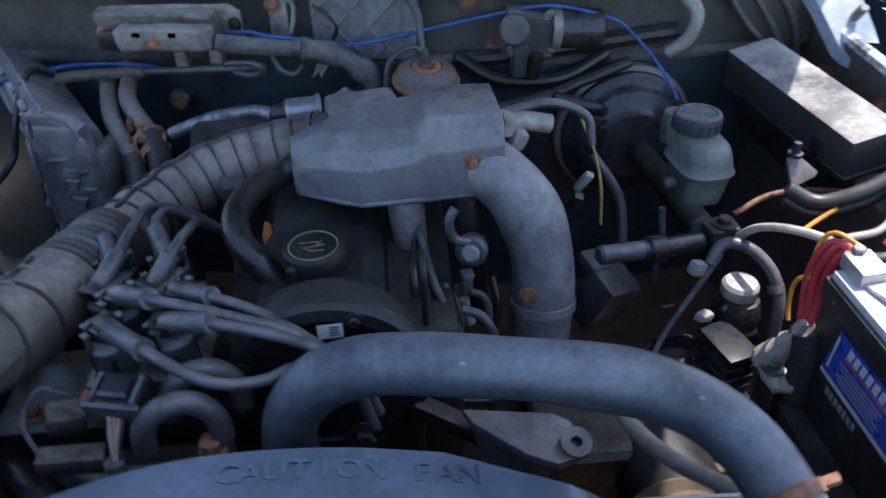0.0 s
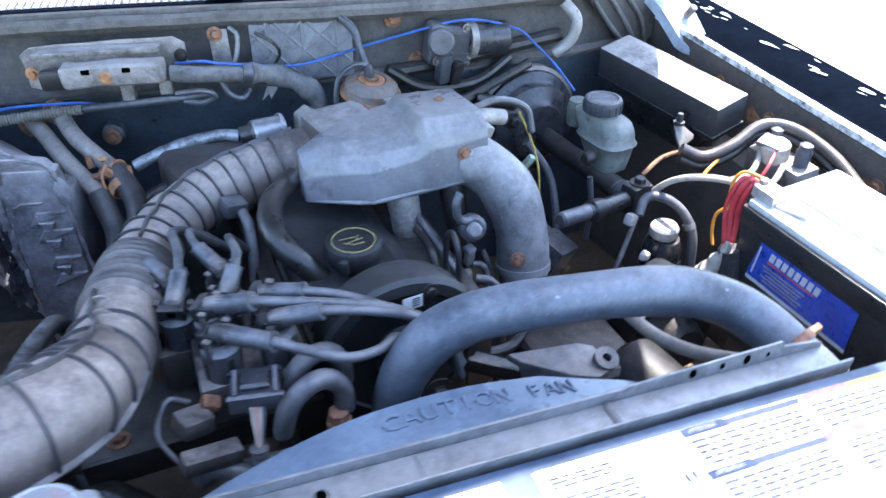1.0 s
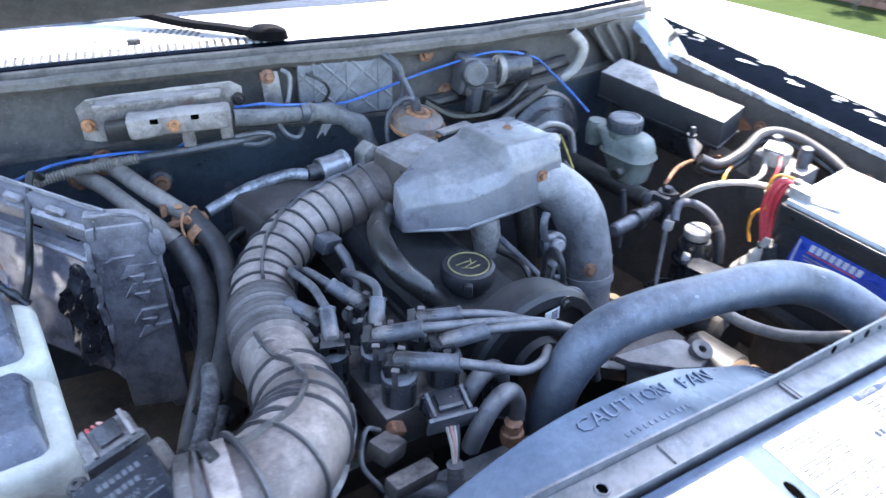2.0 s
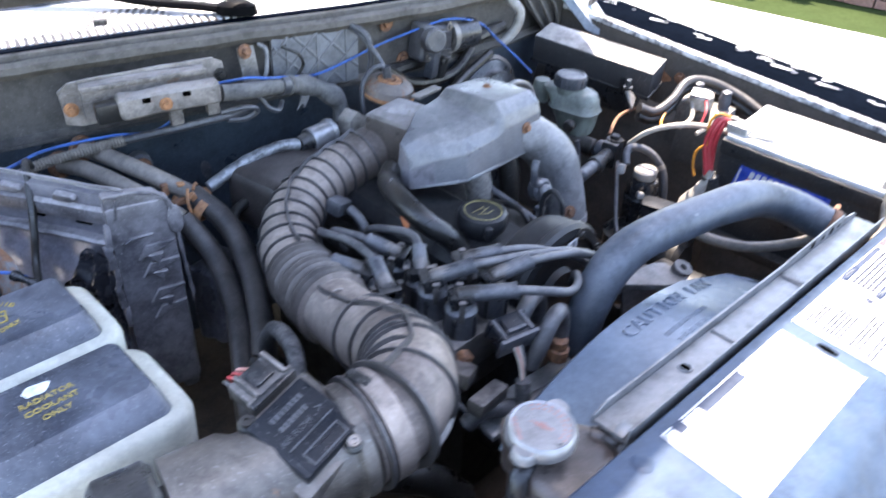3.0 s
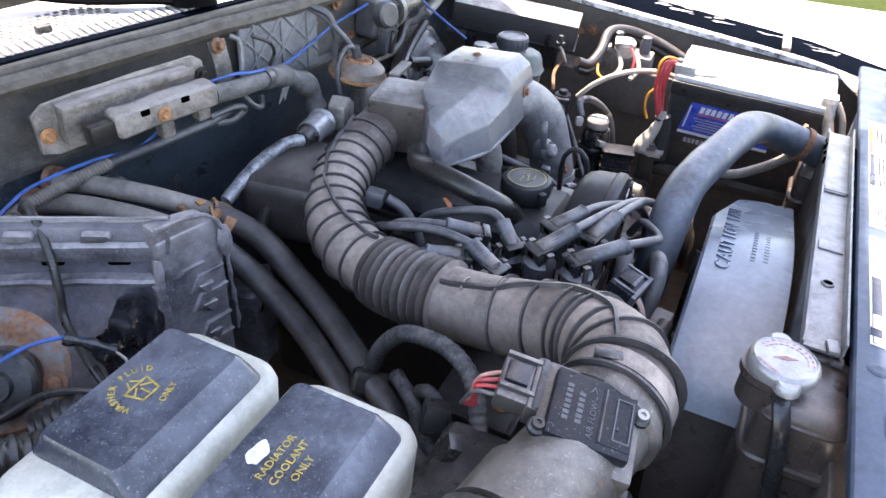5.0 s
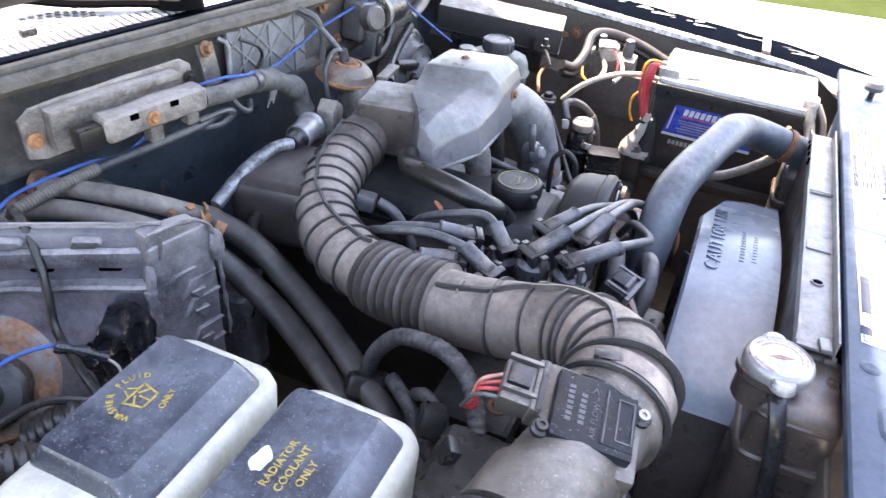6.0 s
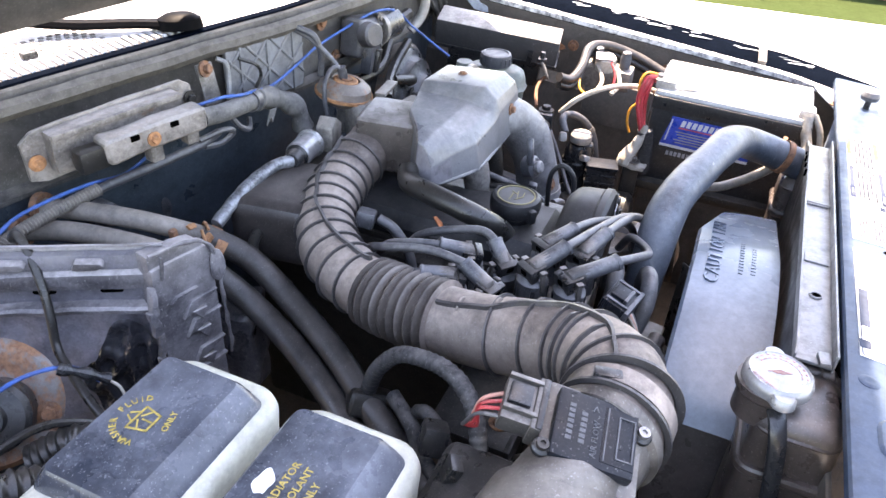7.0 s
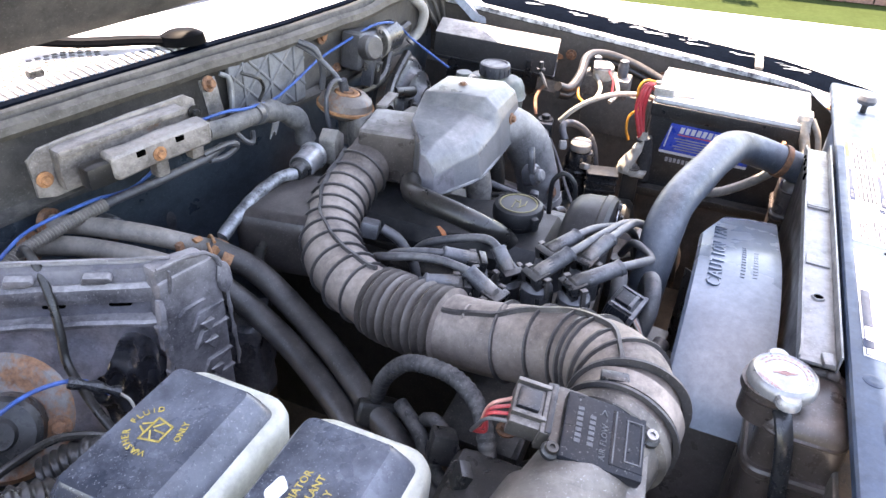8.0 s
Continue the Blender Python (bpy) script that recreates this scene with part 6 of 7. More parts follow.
for k, mat in enumerate(("pale", "pink", "pale", "wire")):
    part("lead", tube([(-0.338 + 0.005 * k, -0.608, 0.876), (-0.339 + 0.003 * k, -0.622, 0.855), (-0.340 + 0.001 * k, -0.630, 0.825)], 0.0018, 8), mat, plug)
part("sleeve", tube([(-0.339, -0.630, 0.835), (-0.341, -0.636, 0.80), (-0.345, -0.64, 0.75)], lambda u, s: 0.009 + 0.0008 * math.cos(s * 900), 12, 0.002), "wire", plug, "", 60)
LOOP = [(-0.29, -0.62, 0.82), (-0.282, -0.625, 0.855), (-0.262, -0.622, 0.876), (-0.238, -0.616, 0.874), (-0.222, -0.612, 0.85), (-0.220, -0.612, 0.82)]
solo("coolant_loop", tube(LOOP, 0.011, 14), "wire", "small looped dusty coolant hose", "hose", move=(-0.012, 0.012, 0.018))
solo("coolant_loop", tube([(x + 0.012, y + 0.045, z - 0.006) for x, y, z in LOOP], 0.011, 14), "wire", "small looped dusty coolant hose", "hose", move=(-0.012, 0.012, 0.018))
fit_ = thing("rusty_fitting", (-0.22, -0.612, 0.79), "rusty hexagonal hose fitting", "fitting", move=(-0.022, 0.004, 0.024))
part("nut", lathe([(0.014, 0.0), (0.014, 0.016), (0.011, 0.018), (0.011, 0.03), (0, 0.03)], pose(-0.220, -0.612, 0.79), 8), "rust", fit_)
solo("lead_sleeve", tube([(-0.40, -0.60, 0.78), (-0.38, -0.61, 0.80), (-0.33, -0.635, 0.79), (-0.27, -0.65, 0.80)], 0.012, 12), "wire", "dusty sleeve of wires below the coil pack", "wiring", move=COILS)
solo("lead_plug", box((0.06, 0.022, 0.02), pose(-0.385, -0.615, 0.825, 0, 10, 8), 0.004), "dusty_black", "grey inline plug below the coil pack", "connector", move=COILS)
solo("lead_plug", box((0.035, 0.03, 0.022), pose(-0.395, -0.58, 0.845, 0, 15, 20), 0.005), "dusty_black", "grey inline plug below the coil pack", "connector", move=COILS)
solo("lead_loop", tube([(-0.415, -0.61, 0.82), (-0.43, -0.59, 0.85), (-0.415, -0.57, 0.875), (-0.395, -0.565, 0.86)], 0.0028, 8), "wire", "thin looped grey wire", "wire", move=COILS)
solo("rust_clip", box((0.02, 0.016, 0.014), pose(-0.375, -0.565, 0.85, 20, 30, 0), 0.004), "rust", "rusty clip by the coil pack", "clip", move=COILS)
solo("coil_bracket", box((0.17, 0.05, 0.01), pose(-0.30, -0.62, 0.775, 0, -4, -8), 0.002), "channel", "dusty steel coil bracket", "bracket", move=COILS)
solo("injector_plug", box((0.035, 0.028, 0.024), pose(-0.275, -0.20, 0.87, 10, 15, 20), 0.005), "boot", "grey injector plug by the valve cover", "connector")
solo("injector_lead", tube([(-0.265, -0.215, 0.868), (-0.262, -0.24, 0.855), (-0.265, -0.265, 0.825), (-0.27, -0.28, 0.79)], 0.008, 12), "wire", "grey lead from the injector plug", "wire")
sup = thing("support_bracket", (-0.36, -0.46, 0.755), "dark oily bracket under the coil packs", "bracket")
part("plate", box((0.30, 0.10, 0.010), pose(-0.36, -0.46, 0.765), 0.003), "castiron", sup)
part("flange", box((0.30, 0.008, 0.040), pose(-0.36, -0.512, 0.750), 0.002), "castiron", sup)
for x in (-0.47, -0.40, -0.25):
    part("bolt", bolt(0.008, 0.009, pose(x, -0.49, 0.770)), "rust", sup, "rusty bolt")

# ---- alternator bracket and compressor beside the fan ----
acc = thing("accessory_bracket", (0.12, -0.52, 0.5), "pale cast accessory bracket with bolts", "bracket", move=(-0.018, -0.040, 0.050))
part("plate", prism([(0.018, -0.501), (0.028, -0.522), (0.077, -0.567), (0.106, -0.582), (0.129, -0.576), (0.131, -0.530), (0.114, -0.517)], 0.012, pose(0, 0, 0.718), 0.003), "runner", acc, "grey cast plate")
part("web", prism([(0, 0), (0.10, -0.01), (0.085, -0.06), (0.02, -0.09)], 0.008, pose(0.03, -0.510, 0.722, 90, 0, -25), 0.002), "runner", acc)
part("arm", box((0.12, 0.022, 0.022), pose(0.02, -0.50, 0.70, 0, 20, -20), 0.005), "castiron", acc)
part("ear", lathe([(0.006, 0), (0.016, 0), (0.016, 0.012), (0.006, 0.012), (0.006, 0)], pose(0.128, -0.560, 0.728, 20, 0, 0), 16), "runner", acc)
part("housing", disc(0.06, 0.10, aim((0.262, -0.455, 0.575), (0.1, -1, 0)), 0.01, 30), "engine_black", acc, "dark alternator housing")
part("pulley", lathe([(0.0, 0), (0.058, 0), (0.060, 0.004), (0.052, 0.012), (0.060, 0.020), (0.060, 0.026), (0.03, 0.028), (0.012, 0.034), (0, 0.034)], aim((0.245, -0.560, 0.590), (0.1, -1, 0.1)), 36), "dirt", acc, "worn steel pulley")
part("bolt", bolt(0.010, 0.012, aim((0.125, -0.535, 0.70), (0, -1, 0.6))), "rust", acc)
part("lower_casting", box((0.16, 0.16, 0.18), pose(0.19, -0.42, 0.53), 0.02, 3), "castiron", acc)

# ---- pump and pipes in the sunlit corner ----
pump = thing("steering_pump", (0.40, -0.36, 0.6), "black steering pump with sunlit cap", "pump", move=(-0.022, -0.024, 0.008))
part("can", lathe([(0.0, 0.60), (0.032, 0.60), (0.034, 0.66), (0.034, 0.700), (0.036, 0.703), (0.036, 0.712), (0.033, 0.716), (0.032, 0.735), (0.026, 0.751), (0, 0.754)], pose(0.405, -0.35, 0), 26), "gloss_black", pump)
part("cap", lathe([(0.0, 0.754), (0.022, 0.754), (0.0235, 0.757), (0.0235, 0.770), (0.020, 0.775), (0.012, 0.776), (0, 0.776)], pose(0.404, -0.348, 0), 26), "rusty", pump, "worn sunlit metal cap")
part("return_hose", tube([(0.372, -0.318, 0.782), (0.386, -0.306, 0.800), (0.404, -0.306, 0.806), (0.428, -0.322, 0.800), (0.446, -0.345, 0.780), (0.452, -0.366, 0.748), (0.448, -0.380, 0.70)], 0.0080, 14), "boot", pump, "grey return hose over the can")
part("hose_clamp", ring_at([(0.446, -0.345, 0.780), (0.452, -0.366, 0.748)], 0.5, 0.0095, 0.010, 0.0014, 18), "steel", pump)
part("lug", box((0.022, 0.016, 0.020), pose(0.356, -0.318, 0.778, 0, 20, 20), 0.005, 2), "rusty", pump)
part("lug", warp(box((0.030, 0.014, 0.012), pose(0.352, -0.372, 0.742, 10, 20, 35), 0.004, 2), 0.003, 70, 2), "rusty", pump)
CONN = pose(0.372, -0.408, 0.692, 0, 0, 14)
conn = part("connector", box((0.040, 0.062, 0.075), CONN, 0.004, 2), "gloss_black", pump, "black square connector")
for dz in (-0.018, 0.0, 0.018):
    part("rib", box((0.044, 0.066, 0.004), CONN @ pose(0, 0, dz), 0.001), "gloss_black", conn)
part("lid", box((0.046, 0.068, 0.007), CONN @ pose(0, 0, 0.036), 0.002), "module_black", conn)
part("body", disc(0.045, 0.09, aim((0.37, -0.40, 0.62), (0, -1, 0.1)), 0.01, 24), "castiron", pump)
cor = thing("corroded_terminal", (0.39, -0.475, 0.70), "pale corroded cable terminal below the red leads", "terminal", move=(-0.008, -0.014, 0.005))
part("lug", warp(tube([(0.396, -0.487, 0.822), (0.393, -0.484, 0.800), (0.390, -0.474, 0.778), (0.388, -0.464, 0.756), (0.388, -0.460, 0.738)], lambda u, s: 0.006 + 0.012 * u, 14), 0.006, 60, 3), "pale", cor, "crusted pale lug")
part("bar", warp(box((0.03, 0.060, 0.014), pose(0.388, -0.474, 0.734, 8, 0, 0), 0.004, 2), 0.005, 70, 4), "pale", cor)
part("bracket", box((0.02, 0.035, 0.11), pose(0.392, -0.475, 0.675, 0, 0, 8), 0.004), "castiron", cor, "dark bracket")
part("nut", bolt(0.008, 0.012, pose(0.384, -0.478, 0.742)), "steel", cor)
solo("pale_pipe", tube([(0.150, -0.585, 0.824), (0.160, -0.625, 0.820), (0.185, -0.662, 0.816), (0.216, -0.692, 0.818), (0.240, -0.725, 0.832), (0.250, -0.75, 0.852)], 0.0085, 14), "pale_pipe", "dusty curved pipe below the radiator hose", "pipe", move=(-0.005, 0.0, 0.012))
hp = thing("grey_sensor_box", (0.24, -0.24, 0.62), "dusty grey box low beside the brake lines", "sensor box")
part("body", box((0.07, 0.06, 0.09), pose(0.245, -0.245, 0.665, 20, 15, 30), 0.008, 2), "boot", hp)
part("cap", box((0.05, 0.04, 0.02), pose(0.235, -0.225, 0.715, 20, 15, 30), 0.006, 2), "boot", hp)
solo("dark_canister", lathe([(0, 0.52), (0.050, 0.52), (0.052, 0.66), (0.055, 0.672), (0.048, 0.675), (0.044, 0.655), (0, 0.65)], pose(0.315, -0.40, 0), 28), "plastic", "dark open canister beside the pump", "canister")

# ---- brake booster and master cylinder ----
brake = thing("brake_booster", (0.37, 0.03, 0.68), "dusty black brake booster drum with rusty rim", "brake booster")
BO = aim((0.342, 0.085, 0.787), (0.04, -1, 0.04))
part("drum", lathe([(0.09, 0), (0.112, 0.004), (0.115, 0.02), (0.113, 0.036)], BO, 48), "castiron", brake)
part("rim", lathe([(0.112, 0.024), (0.119, 0.026), (0.1195, 0.046), (0.112, 0.050), (0.112, 0.024)], BO, 48), "tan_rusty", brake, "rusty crimped rim")
part("shell", lathe([(0.112, 0.046), (0.110, 0.056), (0.106, 0.060), (0.098, 0.062), (0.092, 0.068), (0.088, 0.080), (0.066, 0.088), (0.060, 0.094), (0.056, 0.102), (0.030, 0.106), (0, 0.106)], BO, 48), "booster", brake, "smooth dusty front shell")
part("stud", bolt(0.010, 0.014, BO @ pose(-0.055, 0.03, 0.088)), "castiron", brake)
part("hose_elbow", tube([(0.30, 0.02, 0.84), (0.28, -0.01, 0.86), (0.25, -0.01, 0.87), (0.21, 0.0, 0.88)], 0.011, 12), "rubber", brake)
mc = thing("master_cylinder", (0.38, -0.17, 0.74), "brake master cylinder with grey-green reservoir", "brake reservoir")
MCM = pose(0.385, -0.165, 0, 0, 0, 6)
part("bottle", stack([(0.055, 0.07, 0.018, 0.80, 0, -0.02), (0.062, 0.085, 0.022, 0.825, 0, -0.018), (0.070, 0.10, 0.026, 0.845, 0, -0.012), (0.080, 0.110, 0.030, 0.850, 0, -0.012), (0.070, 0.102, 0.026, 0.856, 0, -0.012), (0.068, 0.115, 0.03, 0.872, 0, -0.004), (0.058, 0.12, 0.026, 0.885, 0, 0.004), (0.05, 0.10, 0.022, 0.890, 0, 0.004)], MCM), "reservoir", mc, "grey-green translucent reservoir", 50)
part("rear_lobe", lathe([(0.018, 0.84), (0.020, 0.87), (0.017, 0.888), (0, 0.890)], pose(0.378, -0.09, 0), 18), "reservoir", mc)
part("neck", lathe([(0.029, 0.880), (0.029, 0.900), (0, 0.90)], pose(0.380, -0.16, 0), 22), "reservoir", mc)
b = lathe([(0.031, 0.894), (0.0335, 0.896), (0.0335, 0.914), (0.032, 0.919), (0.027, 0.9205), (0.025, 0.918), (0, 0.918)], pose(0.380, -0.16, 0), 30)
mcap = part("cap", b, "capblack", mc, "black ribbed screw cap")
for k in range(18):
    a = 20 * k
    part("grip_rib", box((0.002, 0.003, 0.016), pose(0.380, -0.16, 0.905, 0, 0, a) @ pose(0.034, 0, 0), 0.0), "capblack", mcap)
part("cylinder", disc(0.020, 0.23, aim((0.355, -0.02, 0.785), (0.10, -1, -0.02)), 0.004, 22), "castiron", mc)
part("end_plug", disc(0.022, 0.04, aim((0.376, -0.25, 0.783), (0.10, -1, -0.02)), 0.006, 22), "boot", mc, "grey end fitting")
part("block", box((0.045, 0.035, 0.055), pose(0.385, -0.285, 0.785, 0, 0, 10), 0.006, 2), "plastic", mc)
part("nut", bolt(0.010, 0.012, pose(0.388, -0.285, 0.812)), "castiron", mc)
part("valve", disc(0.014, 0.10, aim((0.36, -0.29, 0.79), (-1, -0.25, 0.1)), 0.004, 18), "plastic", mc)
part("valve", disc(0.019, 0.03, aim((0.30, -0.305, 0.795), (-1, -0.25, 0.1)), 0.004, 18), "rubber", mc)
part("valve", disc(0.013, 0.07, aim((0.27, -0.312, 0.80), (-1, -0.25, 0.12)), 0.004, 18), "boot", mc)
part("pushrod_boss", disc(0.012, 0.02, aim((0.345, -0.20, 0.83), (-1, -0.2, 0)), 0.003, 14), "castiron", mc)
solo("brake_line", tube([(0.400, -0.300, 0.806), (0.404, -0.330, 0.840), (0.418, -0.366, 0.863), (0.445, -0.404, 0.872), (0.465, -0.452, 0.874), (0.475, -0.49, 0.866)], 0.0055, 10), "pale", "pale plastic line curving to the apron", "hose", move=(-0.004, -0.014, 0.006))
solo("brake_line", tube([(0.42, -0.24, 0.80), (0.48, -0.22, 0.815), (0.56, -0.21, 0.81), (0.64, -0.2, 0.79)], 0.004, 8), "rust", "thin rusty steel brake line", "pipe", move=(-0.004, -0.014, 0.006))

# ---- fuse box and solenoids on the right ----
fuse = thing("fuse_box", (0.55, -0.1, 0.8), "long black fuse box with flat sunlit lid", "fuse box", move=(0.012, -0.018, -0.003))
FUSE = frame_at((0.549, -0.085, 0.925), (-0.045, 0.225, 0.018), (-0.17, 0, 1))
part("lid", box((0.295, 0.080, 0.062), FUSE @ pose(0, -0.008, -0.031), 0.003), "fuselid", fuse, "flat dusty black lid")
part("lid_rim", box((0.301, 0.086, 0.008), FUSE @ pose(0, -0.008, -0.062), 0.002), "plastic", fuse)
part("base", box((0.225, 0.058, 0.06), FUSE @ pose(0, 0, -0.094), 0.004), "plastic", fuse)
part("latch", box((0.012, 0.006, 0.03), FUSE @ pose(-0.085, 0.036, -0.045), 0.001), "plastic", fuse)
part("bracket", prism([(0, 0), (0.045, 0.006), (0.05, 0.012), (0.012, 0.05), (0.0, 0.04)], 0.004, pose(0.476, -0.235, 0.845, 62, 0, 20), 0.001), "alu", fuse, "pale metal bracket")
part("bracket_bolt", bolt(0.006, 0.02, pose(0.482, -0.215, 0.885)), "plastic", fuse)
for k, (mat, r, dz) in enumerate((("hose_brown", 0.0105, 0.0), ("rubber", 0.009, -0.018))):
    solo("battery_cable", tube([(0.475, -0.265, 0.862 + dz), (0.51, -0.285, 0.850 + dz), (0.56, -0.295, 0.868 + dz), (0.615, -0.295, 0.895 + dz), (0.655, -0.33, 0.895 + dz), (0.675, -0.40, 0.875 + dz), (0.67, -0.47, 0.85 + dz)], r, 14), mat, "thick grey sleeved cable along the apron", "cable", move=(-0.012, -0.02, 0.002))
sol = thing("starter_solenoid", (0.625, -0.345, 0.8), "pale starter relay with two studs on the apron", "relay", move=(-0.015, -0.02, 0.0))
part("bracket", box((0.05, 0.115, 0.05), pose(0.632, -0.345, 0.835, 0, -6, 0), 0.006, 2), "alu", sol, "pale metal bracket")
part("body", disc(0.024, 0.035, pose(0.617, -0.338, 0.852, 0, -10, 0), 0.004, 18), "pale", sol)
for y in (-0.315, -0.38):
    part("post", lathe([(0.012, 0.86), (0.013, 0.885), (0.011, 0.889), (0.011, 0.897), (0.006, 0.900), (0, 0.901)], pose(0.632, y, 0), 16), "boot", sol, "grey capped post")
part("clip", box((0.03, 0.04, 0.01), pose(0.605, -0.335, 0.885, 0, -15, 15), 0.003), "chrome", sol)
for k, (mat, pts) in enumerate((("pale", [(0.60, -0.32, 0.87), (0.565, -0.345, 0.845), (0.52, -0.345, 0.835)]), ("red", [(0.60, -0.35, 0.88), (0.57, -0.37, 0.868), (0.55, -0.375, 0.845)]), ("pale", [(0.605, -0.37, 0.86), (0.57, -0.385, 0.84), (0.54, -0.375, 0.825)]), ("orange", [(0.53, -0.30, 0.85), (0.50, -0.31, 0.84), (0.47, -0.33, 0.84)]))):
    solo("relay_wire", tube(pts, 0.005 if mat == "pale" else 0.0028, 10), mat, "short %s wire at the starter relay" % {"pale": "dusty", "red": "red", "orange": "orange"}[mat], "wire", "relay wires", move=(-0.013, -0.02, 0.0))
solo("splash_panel", box((0.02, 0.16, 0.10), pose(0.60, -0.40, 0.77, 0, 8, 0), 0.004), "firewall", "dark steel battery tray wall", "panel")

# ---- battery ----
bat = thing("battery", (0.50, -0.65, 0.64), "black car battery with blue label and red cables", "battery", move=(-0.016, -0.006, 0.02))
BAT = frame_at((0.504, -0.645, 0.79), (-0.012, 1, 0.015), (-0.08, 0, 1))
part("case", box((0.300, 0.172, 0.19), BAT @ pose(0, 0, -0.02), 0.006), "battery", bat)
part("shoulder", box((0.306, 0.178, 0.030), BAT @ pose(0, 0, 0.075), 0.005), "battery", bat)
part("top", box((0.296, 0.168, 0.012), BAT @ pose(0, 0, 0.094), 0.004), "battery_top", bat, "dusty grey top")
part("vent_cover", box((0.25, 0.05, 0.012), BAT @ pose(-0.01, 0.0, 0.103), 0.004), "battery_top", bat)
SIDE = BAT @ pose(0.0, 0.0866, 0, 90, 0, 180)
lbl = part("label_sheet", prism([(-0.118, -0.052), (0.060, -0.052), (0.060, 0.012), (-0.105, 0.012)], 0.0008, SIDE @ pose(0, 0.040, 0), 0.0), "blue_label", bat, "blue printed label")
part("margin", prism([(-0.118, -0.058), (0.060, -0.058), (0.060, -0.052), (-0.118, -0.052)], 0.001, SIDE @ pose(0, 0.040, 0), 0.0), "sticker", lbl)
part("margin", prism([(-0.111, -0.044), (-0.108, -0.044), (-0.102, 0.006), (-0.105, 0.006)], 0.0012, SIDE @ pose(0, 0.040, 0), 0.0), "sticker", lbl)
for k in range(8):
    part("mark", prism([(-0.004, -0.007), (0.004, -0.007), (0.0065, 0.007), (-0.0015, 0.007)], 0.0014, SIDE @ pose(-0.082 + 0.0112 * k, 0.040, 0), 0.0), "sticker", lbl, "pale slanted brand shape")
part("mark", prism([(-0.088, 0.0), (-0.005, 0.0), (-0.005, 0.0025), (-0.088, 0.0025)], 0.0012, SIDE @ pose(0, 0.028, 0), 0.0), "red_ink", lbl)
b = bmesh.new()
for k in range(5):
    box((0.075 - 0.008 * (k % 3), 0.0022, 0.0006), SIDE @ pose(-0.055, 0.020 - 0.006 * k, 0.0012), 0.0, bm=b)
part("small_print", b, "code_print", lbl)
for k in range(7):
    part("code_bar", box((0.006, 0.010, 0.0008), SIDE @ pose(-0.098 + 0.0085 * k, -0.032, 0.0006), 0.0), "code_print", bat, "grey bar of a printed code")
part("post", lathe([(0.010, 0), (0.009, 0.018), (0, 0.019)], BAT @ pose(0.135, 0.065, 0.098), 16), "lead", bat)
posc = part("terminal_clamp", box((0.040, 0.030, 0.020), BAT @ pose(0.135, 0.060, 0.108), 0.004), "lead", bat, "dull lead clamp")
part("nut", bolt(0.007, 0.012, BAT @ pose(0.150, 0.060, 0.112)), "steel", posc)
part("plate", box((0.055, 0.022, 0.005), BAT @ pose(0.100, 0.055, 0.104, 0, 6, 15), 0.001), "lead", posc)
part("terminal_clamp", box((0.030, 0.030, 0.022), BAT @ pose(-0.135, 0.060, 0.106), 0.005), "lead", bat, "dull lead clamp")
for k, (dx, dy, r) in enumerate(((0.0, 0.0, 0.0052), (0.006, -0.008, 0.0048), (-0.006, 0.006, 0.0036))):
    solo("battery_lead", tube([BAT @ Vector((0.140 + dy, 0.066, 0.114)), (0.421 + dx, -0.482 + dy, 0.918), (0.411 + dx, -0.474 + dy, 0.900), (0.408 + dx, -0.471 + dy, 0.868), (0.406 + dx, -0.478 + dy * 0.6, 0.835), (0.402 + dx * 0.5, -0.488 + dy * 0.3, 0.80)], r, 12), "red", "red battery cable dropping from the terminal", "cable", "red battery leads", move=(-0.008, -0.006, 0.006))
solo("battery_lead_sleeve", tube([(0.400, -0.490, 0.81), (0.408, -0.497, 0.77), (0.412, -0.50, 0.71)], 0.016, 14), "tape", "black taped cable sleeve under the red leads", "cable", move=(-0.008, -0.01, 0.006))
for pts in ([(0.432, -0.492, 0.920), (0.414, -0.470, 0.926), (0.407, -0.460, 0.910), (0.404, -0.462, 0.885), (0.403, -0.466, 0.862)], [(0.402, -0.466, 0.866), (0.399, -0.452, 0.847), (0.399, -0.452, 0.818), (0.399, -0.461, 0.797)]):
    solo("orange_wire", tube(pts, 0.0026, 8), "orange", "thin orange wire beside the red cables", "wire", "orange wires", move=(-0.008, -0.008, 0.006))
for pts, r in (([BAT @ Vector((-0.138, 0.070, 0.104)), (0.418, -0.79, 0.86), (0.405, -0.80, 0.83), (0.375, -0.80, 0.80)], 0.010), ([BAT @ Vector((-0.150, 0.055, 0.104)), (0.435, -0.815, 0.86), (0.42, -0.83, 0.82), (0.39, -0.86, 0.80)], 0.006)):
    solo("earth_lead", tube(pts, r, 12), "pale", "pale corroded earth lead from the battery", "cable", "earth leads", move=(-0.02, -0.006, 0.02))
solo("battery_tray", box((0.20, 0.34, 0.02), pose(0.50, -0.645, 0.675), 0.004), "castiron", "dark rusted battery tray", "tray", move=(-0.016, -0.006, 0.02))
solo("tray_stand", box((0.16, 0.28, 0.30), pose(0.52, -0.645, 0.52), 0.01), "firewall", "dark steel stand under the battery tray", "stand")

